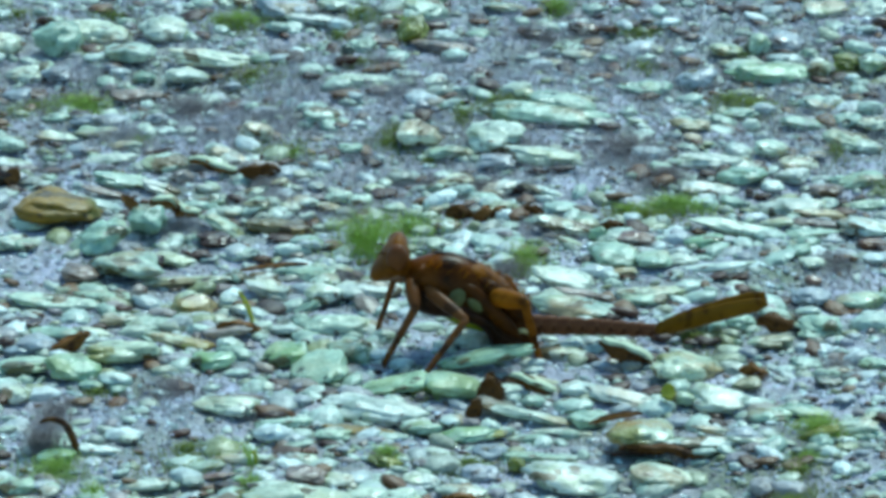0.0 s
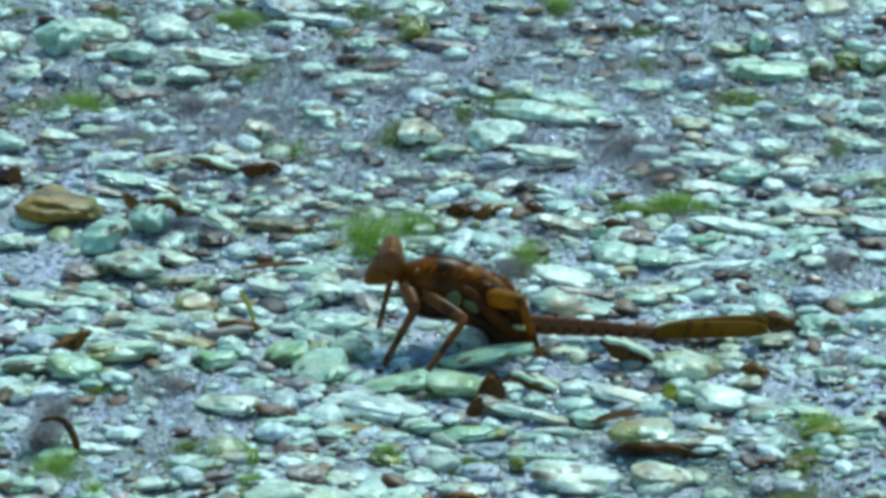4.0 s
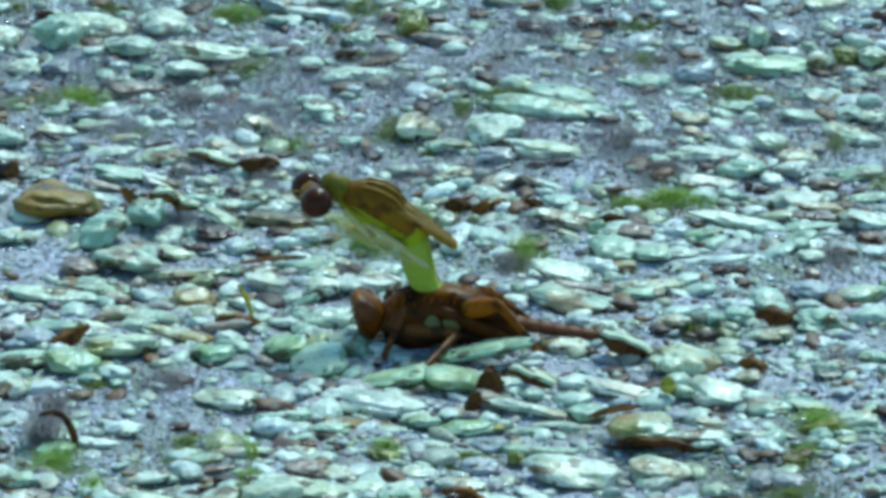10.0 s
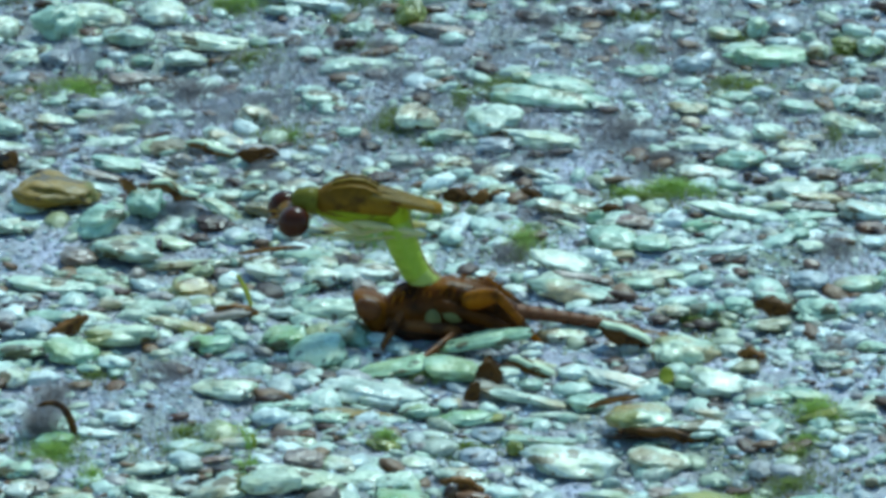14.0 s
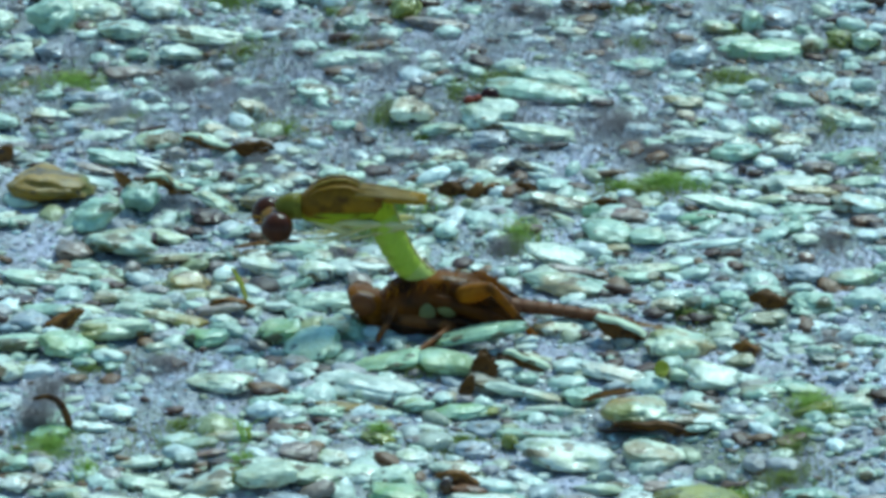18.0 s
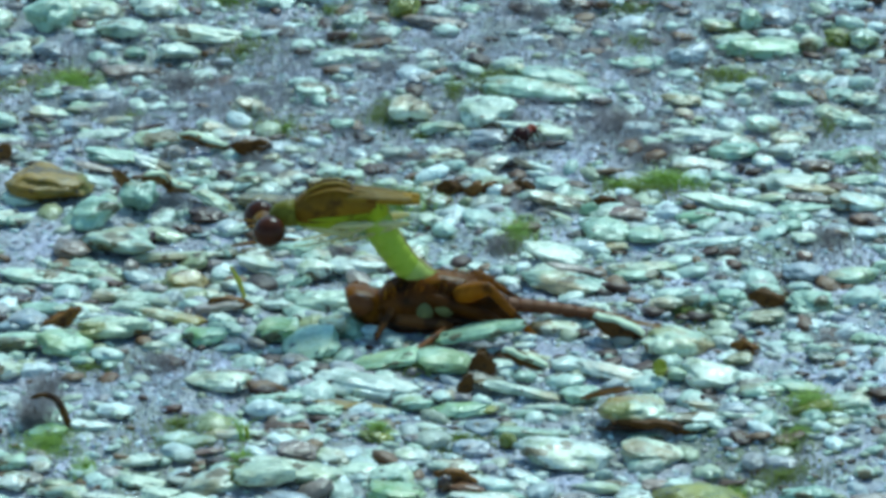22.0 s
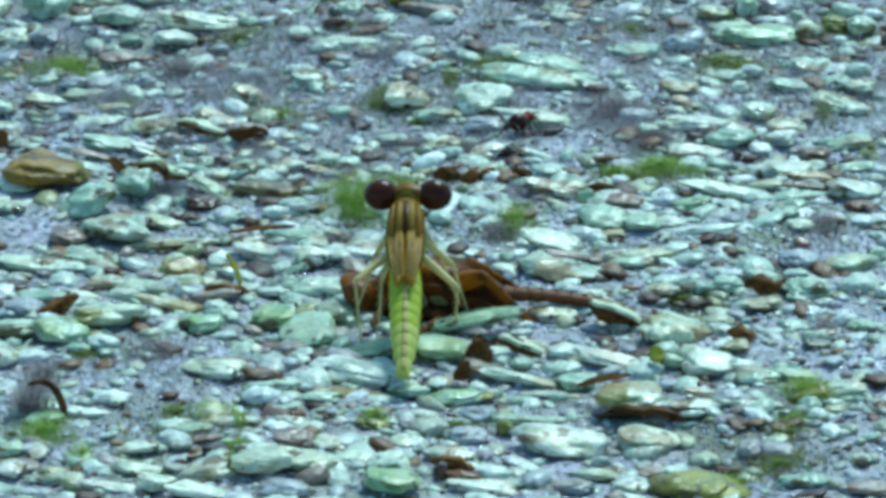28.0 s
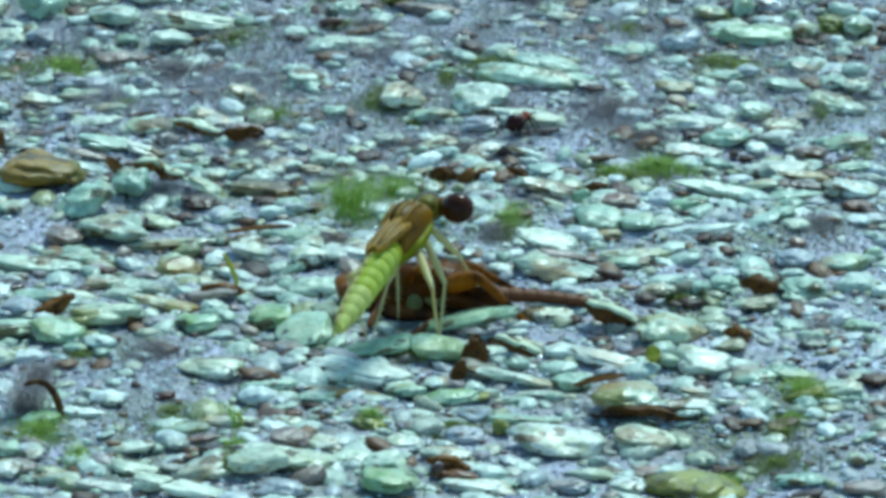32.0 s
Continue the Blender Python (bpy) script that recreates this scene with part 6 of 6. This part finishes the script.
def fly_motion():
    rows = [(t, v) for t, v, _ in FLY_ROWS]
    # the tucked feet are carried by the thorax
    full = []
    for t, v, tucked in FLY_ROWS:
        v = list(v)
        if tucked:
            m = axes(v[6:9], Vector(v[6:9]) - Vector(v[9:12]), v[12:15])
            order = [l for l in FLY_LEGS if l[0] == 1] + [l for l in FLY_LEGS if l[0] == -1]
            for k, leg in enumerate(order):
                rest = leg[4] if t > 8.1 else Vector((leg[4].x - 0.1, leg[4].y * 0.5, -1.15))
                v[-18 + 3 * k:-15 + 3 * k if k < 5 else None] = (m @ (rest * MM)) / MM
        full.append((t, v))
    times = {r[0] for r in full}
    for (a, _), (b, _) in zip(full, full[1:]):
        n = max(1, round((b - a) / 0.25)) if b - a <= 2.1 else 1
        times |= {round(a + (b - a) * k / n, 3) for k in range(n)}
    root, moves = [], {}
    for t in sorted(times):
        v = between(full, t)
        front, rear = Vector(v[6:9]), Vector(v[9:12])
        m = axes(front, front - rear, v[12:15])
        inv = m.inverted()
        back = Vector(v[12:15])
        root.append((t, m))
        moves.setdefault(fly_head, []).append((t, inv @ axes(v[0:3], v[3:6], (*between(FLY_TILT, t), 1))))
        for bud, at, s in fly_buds:
            p = (m @ (at * MM)) / MM
            side = (m.to_3x3() @ Vector((0, 1, 0)))
            d = Vector(v[15:18]) + side * (at.y * 0.55) - p
            moves.setdefault(bud, []).append((t, inv @ axes(p, d, back + side * (0.4 * s))))
        rear_end = front + (rear - front).normalized() * 4.6
        joints = chain([rear_end, v[18:21], v[21:24], v[24:27], v[27:30]], between(FLY_STEP, t)[0], 10)
        n = back
        for ob, p, q in zip(fly_tail, joints, joints[1:]):
            d = (p - q).normalized()
            n = (n - d * n.dot(d)).normalized()
            moves.setdefault(ob, []).append((t, inv @ axes(p, d, n)))
        order = [l for l in FLY_LEGS if l[0] == 1] + [l for l in FLY_LEGS if l[0] == -1]
        for k, (s, hip, femur, tibia, rest, fe, ti) in enumerate(order):
            h = (m @ (hip * MM)) / MM
            foot = Vector(v[30 + 3 * k:33 + 3 * k])
            pole = m.to_3x3() @ Vector((-1.2 if k % 3 == 2 else 0.25, 0.8 * s, -0.1)) + Vector((0, 0, 0.6))
            if 24.2 <= t < 25.2 and k == 2:
                pole += Vector((0, 0, 2.4))
            if t < 8.1:
                pole = m.to_3x3() @ Vector((-1.0, 0.0, 0.05))
            elif t < 24.2:
                pole = m.to_3x3() @ Vector((-1.0, (0.1, 0.25, 0.15)[k % 3] * s, (-0.3, -0.2, -0.32)[k % 3]))
            knee = knee_of(h, foot, femur, tibia, pole)
            moves.setdefault(fe, []).append((t, inv @ axes(h, knee - h, back + Vector((0.05, 0.02, 0)))))
            moves.setdefault(ti, []).append((t, inv @ axes(knee, foot - knee, back + Vector((0.3, 0.1, 0)))))
    keyed(fly, root)
    for ob, r in moves.items():
        keyed(ob, r)


# ---- small animals that cross the sand ----
def build_ant(label):
    ant = tagged(new("ant"), label, "ant", "ants on the sand")
    k = 1.25
    part("abdomen", blob((-0.66 * k, 0, 0.5 * k), (0.56 * k, 0.5 * k, 0.48 * k)), BLACK, ant, "shiny black abdomen")
    part("thorax", tube([(-0.2 * k, 0, 0.36 * k), (0.1 * k, 0, 0.46 * k), (0.4 * k, 0, 0.48 * k)], [0.15 * k, 0.26 * k, 0.18 * k], 12), RED, ant, "reddish-brown thorax")
    head = part("head", blob((0.66 * k, 0, 0.48 * k), (0.32 * k, 0.3 * k, 0.26 * k)), RED, ant, "dark red head")
    for s in (-1, 1):
        part("antenna", tube([(0.85 * k, 0.1 * s * k, 0.5 * k), (1.1 * k, 0.3 * s * k, 0.62 * k), (1.3 * k, 0.36 * s * k, 0.45 * k)], [0.05, 0.045, 0.03], 6), BLACK, head)
        for x, reach in ((0.35, 0.4), (0.15, 0.05), (-0.05, -0.45)):
            part("leg", tube([(x * k, 0.12 * s * k, 0.36 * k), ((x + reach * 0.5) * k, 0.45 * s * k, 0.5 * k), ((x + reach) * k, 0.7 * s * k, 0.0)], [0.09, 0.07, 0.03], 6), BLACK, ant)
    return ant


ant_a = build_ant("small black ant running over the pebbles")
ant_b = build_ant("small red-and-black ant resting on a pebble")


def build_bug():
    bug = tagged(new("plant_bug"), "small olive long-legged bug standing on the sand", "bug")
    part("body", hull(smooth_stations([(-1.3, 2.15, 0.1, 0.12), (-1.0, 2.15, 0.34, 0.4), (-0.2, 2.1, 0.52, 0.55), (0.6, 2.0, 0.52, 0.55), (1.05, 1.9, 0.36, 0.4), (1.25, 1.85, 0.15, 0.2)])), BUG, bug, "rounded olive body")
    part("wing_case", tube([(0.7, 0, 2.45), (-0.3, 0, 2.62), (-1.3, 0, 2.45)], [0.3, 0.45, 0.2], 12, 0.25), OLIVE, bug)
    for s in (-1, 1):
        part("eye", blob((1.1, 0.3 * s, 2.0), (0.16, 0.14, 0.16), fine=2), EYEBALL, bug)
        part("antenna", tube([(1.2, 0.1 * s, 1.9), (1.6, 0.4 * s, 1.5), (1.7, 0.5 * s, 0.9)], [0.05, 0.04, 0.02], 6), BUG, bug)
        for x, kx, fx, fy in ((0.7, 0.95, 0.8, 0.9), (0.0, 0.0, 0.3, 1.5), (-0.5, -1.6, -1.9, 1.4)):
            part("leg", tube([(x, 0.25 * s, 1.75), (kx, 0.7 * s, 1.75 if kx > -1 else 2.0), (fx, fy * s, 0.0)], [0.1, 0.08, 0.05], 6), SKIN_DARK, bug)
    # a slight body on bent legs
    for child in bug.children:
        child.data.transform(Matrix.Diagonal((1, 1, 0.8, 1)))
    for child in bug.children:
        if not child.name.startswith("leg"):
            child.data.transform(Matrix.Translation((0, 0, 0.0021)) @ Matrix.Scale(0.85, 4) @ Matrix.Translation((0, 0, -0.0021)))
    return bug


bug = build_bug()

# ---- plant scraps ----
def flake(name, label, category, x, y, z, long, deep, thick, rx, ry, rz, material, seed, rim=None, curl=0.0):
    """A broken scrap of leaf or bark: an uneven slab, curled along its length."""
    rng = np.random.default_rng(seed)
    bm = bmesh.new()
    n, k = 12, 6
    rows = []
    for side in (1, -1):
        for i in range(n + 1):
            u = i / n * 2 - 1
            half = deep / 2 * (1 - 0.75 * abs(u) ** 2.4) * (1 + 0.12 * math.sin(i * 2.1 + seed))
            rows.append([bm.verts.new((u * long / 2, half * (j / k * 2 - 1), side * thick / 2 * (1 - 0.6 * abs(u) ** 4) + curl * (1 - u * u) + 0.12 * deep * abs(j / k * 2 - 1) ** 2 + 0.06 * noise.noise(Vector((u * 4, j, seed))))) for j in range(k + 1)])
    top, low = rows[:n + 1], rows[n + 1:]
    for i in range(n):
        for j in range(k):
            bm.faces.new((top[i][j], top[i + 1][j], top[i + 1][j + 1], top[i][j + 1]))
            bm.faces.new((low[i][j], low[i][j + 1], low[i + 1][j + 1], low[i + 1][j]))
        for j in (0, k):
            bm.faces.new((top[i][j], low[i][j], low[i + 1][j], top[i + 1][j]))
    for i in (0, n):
        for j in range(k):
            bm.faces.new((top[i][j], top[i][j + 1], low[i][j + 1], low[i][j]))
    ob = part(name, bm, material)
    ob.matrix_world = pose(x * MM, y * MM, z * MM, rx, ry, rz)
    return tagged(ob, label, category)


def slab(name, label, category, x, y, z, sizes, turns, material, seed, edge=None):
    """A broken chip of bark with rough faces and worn edges, and a pale layer on top where one is given."""
    bm = bmesh.new()
    bmesh.ops.create_cube(bm, size=1.0)
    bmesh.ops.subdivide_edges(bm, edges=bm.edges[:], cuts=7, use_grid_fill=True)
    for v in bm.verts:
        u = v.co.copy()
        k = max(1 - abs(u.x * 2) ** 2.6 * (0.6 + 0.35 * noise.noise(Vector((u.x * 3, seed, 0)))), 0.12)
        narrow = 1 - 0.55 * (u.z + 0.5) * (sizes[2] > sizes[0] * 0.8)
        v.co = Vector((u.x * sizes[0] * (1 - 0.3 * abs(u.z * 2) ** 3) * narrow + 0.25 * u.y * sizes[1], u.y * sizes[1] * k * narrow, u.z * sizes[2] * (0.35 + 0.65 * k) + 0.14 * sizes[0] * noise.noise(Vector((u.x * 2.2, seed * 1.7, 3)))))
        v.co += noise.noise_vector(u * 3 + Vector((seed, 0, 0))) * 0.26 * min(sizes[1], 1.2) + noise.noise_vector(u * 9 + Vector((seed, 5, 0))) * 0.07
    ob = part(name, bm, material)
    ob.matrix_world = pose(x * MM, y * MM, z * MM, *turns)
    if edge:
        top = bmesh.new()
        bmesh.ops.create_cube(top, size=1.0)
        bmesh.ops.subdivide_edges(top, edges=top.edges[:], cuts=6, use_grid_fill=True)
        for v in top.verts:
            u = v.co.copy()
            k = 1 - 0.25 * (abs(u.x * 2) ** 4)
            v.co = Vector((u.x * sizes[0] * 0.96 + 0.25 * u.y * sizes[1], u.y * sizes[1] * k, sizes[2] * 0.46 * (1 - 0.45 * abs(u.x * 2) ** 3) + u.z * 0.2 + 0.14 * sizes[0] * noise.noise(Vector((u.x * 2.2, seed * 1.7, 3))))) + noise.noise_vector(u * 4 + Vector((seed, 9, 0))) * 0.06
        part("pale_layer", top, RIM, ob, edge)
    return tagged(ob, label, category)


# this chip's pale top layer paints the sky light on its upper edge
slab("bark_chip", "dark brown bark chip with a pale top among pebbles", "bark", 10.73, -21.61, 0.60, (3.30, 0.95, 1.00), (0, 22, 3), BARK, 3, "pale top painted in for sky light")
slab("bark_chip", "rust-brown angular bark chip among pebbles", "bark", 2.70, -28.22, 0.70, (1.90, 0.90, 1.70), (8, -6, 20), BARK, 7)
slab("bark_chip", "dark brown bark chip lying among pebbles", "bark", 1.03, 6.33, 0.35, (1.70, 0.75, 0.94), (0, 3, -14), BARK, 20)
slab("bark_chip", "dark brown bark chip lying among pebbles", "bark", 2.94, 5.98, 0.35, (2.10, 0.75, 0.87), (0, -8, 9), LEAF, 21)
slab("bark_chip", "dark brown bark chip lying among pebbles", "bark", 5.36, 6.33, 0.35, (1.70, 0.75, 0.72), (0, 6, -6), BARK, 22)
slab("bark_chip", "dark brown bark chip lying among pebbles", "bark", 10.47, 3.43, 0.35, (1.60, 0.75, 0.72), (0, 0, 12), BARK, 23)
slab("bark_chip", "dark brown bark chip lying among pebbles", "bark", 18.12, -24.33, 0.35, (1.70, 0.75, 0.72), (0, 13, 5), LEAF, 24)
slab("bark_chip", "narrow brown bark chip lying on pebbles", "bark", 5.26, -26.96, 0.50, (3.00, 0.70, 0.50), (0, 18, 0), BARK, 11, "pale layer along the top")
# added strip that draws the dark underside of the pebbles above it
slab("bark_chip", "long dark red-brown strip added as the pebbles' underside", "bark", 12.43, -37.44, 0.15, (4.80, 0.60, 0.42), (0, 2, -4), BARK, 34)
slab("bark_chip", "red-brown wedge lying under a pebble", "bark", 1.15, -45.99, 0.30, (2.40, 0.70, 0.60), (0, 10, 6), LEAF, 35)
slab("bark_chip", "grey-brown bark sliver leaning on pebbles", "bark", 1.84, -30.79, 0.40, (1.00, 0.60, 1.30), (0, 24, 10), BARK, 39)
stalk = part("leaf_stalk", tube(line_through([(-20.55, -37.9, -0.2), (-20.6, -37.9, 0.5), (-20.85, -37.8, 1.3), (-21.3, -37.6, 1.95), (-21.95, -37.4, 2.1), (-22.7, -37.2, 1.85)], 5), [0.18] * 6 + [0.23] * 8 + [0.19] * 6 + [0.14] * 4 + [0.09, 0.04], 10, 1.0), BARK)
tagged(stalk, "dark brown hooked leaf stalk stuck in the sand", "stalk")
flake("leaf_scrap", "rust-brown leaf edge beside a pale pebble", "leaf", -27.51, 13.03, 0.60, 1.05, 1.19, 0.30, 60, 30, 0, LEAF, 2, curl=0.00)
slab("bark_chip", "dark brown bark chip lying on pebbles", "bark", -11.73, 14.81, 0.50, (2.50, 0.80, 0.90), (0, 8, 10), BARK, 31)
slab("bark_chip", "narrow tan bark chip with a pale top", "bark", -14.78, 16.03, 0.50, (3.20, 0.60, 0.45), (0, 14, -6), LEAF, 32, "pale cream top layer")
slab("bark_chip", "orange-brown bark chip with a cream top", "bark", -16.75, 5.66, 0.90, (3.20, 0.90, 0.70), (0, 20, 8), LEAF, 33, "cream layer along the top")
flake("leaf_scrap", "thin brown leaf stalk on a pebble", "leaf", 9.82, -33.66, 0.80, 3.14, 0.31, 0.25, 40, -12, 0, LEAF, 3, curl=0.25)
flake("leaf_scrap", "brown dead leaf bent over a pebble", "leaf", -19.59, 4.47, 1.50, 1.54, 0.70, 0.20, 60, 48, 0, LEAF, 4, curl=0.25)
flake("moss_bit", "small bright olive moss crumb on a pebble", "moss", 12.94, -29.48, 0.90, 0.84, 0.91, 0.50, 50, 0, 0, BLADE, 5, curl=0.00)
flake("grass_blade", "short yellow-green sprout rising from the sand", "grass", -11.81, -14.18, 0.90, 2.30, 0.38, 0.15, 20, 68, 0, BLADE, 6, curl=0.15)
slab("bark_chip", "rust-brown bark chip beside a green sprout", "bark", -12.06, -15.98, 0.30, (2.60, 0.70, 0.65), (0, 12, 8), LEAF, 36)
slab("bark_chip", "orange-brown tilted bark chip on pebbles", "bark", -22.00, -19.68, 0.50, (2.60, 0.70, 0.75), (0, -28, 6), LEAF, 37)
slab("bark_chip", "dark brown wedge under a pebble", "bark", 19.75, -15.35, 0.30, (2.10, 0.80, 0.80), (0, 8, -8), BARK, 38)
flake("grass_blade", "short yellow-green sprout beside a pebble", "grass", -10.48, -40.91, 0.80, 1.40, 0.31, 0.15, 20, 80, 0, BLADE, 7, curl=0.10)
flake("twig", "thin dark twig lying on the sand", "twig", -10.33, -4.86, 0.40, 4.19, 0.24, 0.20, 0, -6, 0, LEAF, 8, curl=0.10)


def motions():
    skin_motion()
    fly_motion()
    walk(ant_a, [
        (0.00, pose(-0.04650, 0.04319, 0.00022, 0, 0, 0)),
        (10.80, pose(-0.04619, 0.04067, 0.00022, 0, 0, 0)),
        (11.30, pose(-0.02788, 0.04323, 0.00022, 0, 0, 5)),
        (11.50, pose(-0.01874, 0.04333, 0.00022, 0, 0, 5)),
        (11.60, pose(-0.01210, 0.04436, 0.00022, 0, 0, 4)),
        (11.80, pose(-0.00321, 0.04440, 0.00038, 0, 0, 0)),
        (12.00, pose(0.01215, 0.04066, 0.00026, 0, 0, -6)),
        (12.20, pose(0.02076, 0.04542, 0.00090, 0, 0, 20)),
        (12.40, pose(0.02160, 0.05056, 0.00022, 0, 0, 70)),
        (12.60, pose(0.02290, 0.06516, 0.00022, 0, 0, 75)),
        (13.20, pose(0.02547, 0.10467, 0.00022, 0, 0, 80)),
        (32.00, pose(0.02611, 0.09786, 0.00022, 0, 0, 80)),
    ])
    walk(ant_b, [
        (0.00, pose(-0.04504, 0.03638, 0.00022, 0, 0, 0)),
        (14.00, pose(-0.04454, 0.03251, 0.00022, 0, 0, 0)),
        (14.30, pose(-0.02956, 0.03427, 0.00022, 0, 0, 0)),
        (14.50, pose(-0.02211, 0.03241, 0.00022, 0, 0, 0)),
        (14.80, pose(-0.01358, 0.03258, 0.00022, 0, 0, 0)),
        (15.50, pose(0.00078, 0.03184, 0.00022, 0, 0, 0)),
        (16.10, pose(0.00732, 0.02833, 0.00098, 0, 0, 20)),
        (16.50, pose(0.00797, 0.02822, 0.00090, 0, 0, 60)),
        (17.00, pose(0.00798, 0.02822, 0.00090, 0, 0, 80)),
        (17.10, pose(0.00681, 0.02827, 0.00086, 0, 0, 130)),
        (17.20, pose(0.00535, 0.02912, 0.00050, 0, 0, 175)),
        (17.50, pose(0.00436, 0.02875, 0.00022, 0, 0, 190)),
        (17.80, pose(0.00367, 0.02636, 0.00022, 0, 0, 210)),
        (18.00, pose(0.00283, 0.02255, 0.00082, 0, 0, 215)),
        (18.30, pose(0.00276, 0.02177, 0.00082, 0, 0, 150)),
        (18.60, pose(0.00267, 0.02163, 0.00078, 0, 0, 90)),
        (19.00, pose(0.00263, 0.02163, 0.00078, 0, 0, 75)),
        (19.15, pose(0.00322, 0.02107, 0.00074, 0, 0, 20)),
        (19.30, pose(0.00410, 0.02066, 0.00050, 0, 0, -30)),
        (19.60, pose(0.00627, 0.01718, 0.00022, 0, 0, -45)),
        (19.80, pose(0.00607, 0.01693, 0.00022, 0, 0, 20)),
        (20.00, pose(0.00594, 0.01631, 0.00026, 0, 0, 65)),
        (22.00, pose(0.00589, 0.01669, 0.00022, 0, 0, 65)),
        (32.00, pose(0.00598, 0.01623, 0.00030, 0, 0, 65)),
    ])
    walk(bug, [
        (0.00, pose(0.02122, 0.26318, 0.00000, 0, 0, 60)),
        (4.00, pose(0.02122, 0.26318, 0.00000, 0, 0, 60)),
        (4.15, pose(0.01122, 0.13318, 0.03000, 0, 0, 20)),
        (4.30, pose(0.00122, 0.01318, 0.00020, 0, 0, -20)),
        (6.05, pose(0.00122, 0.01318, 0.00020, 0, 0, -20)),
        (6.20, pose(0.00162, 0.01288, 0.00020, 0, 0, -24)),
        (6.60, pose(0.00162, 0.01288, 0.00020, 0, 0, -18)),
        (6.85, pose(0.00132, 0.01318, 0.00020, 0, 0, -18)),
        (7.00, pose(-0.04878, 0.07318, 0.03000, 0, 0, 20)),
        (7.30, pose(-0.19878, 0.31318, 0.00000, 0, 0, 40)),
        (32.00, pose(-0.19878, 0.31318, 0.00000, 0, 0, 40)),
    ])


motions()
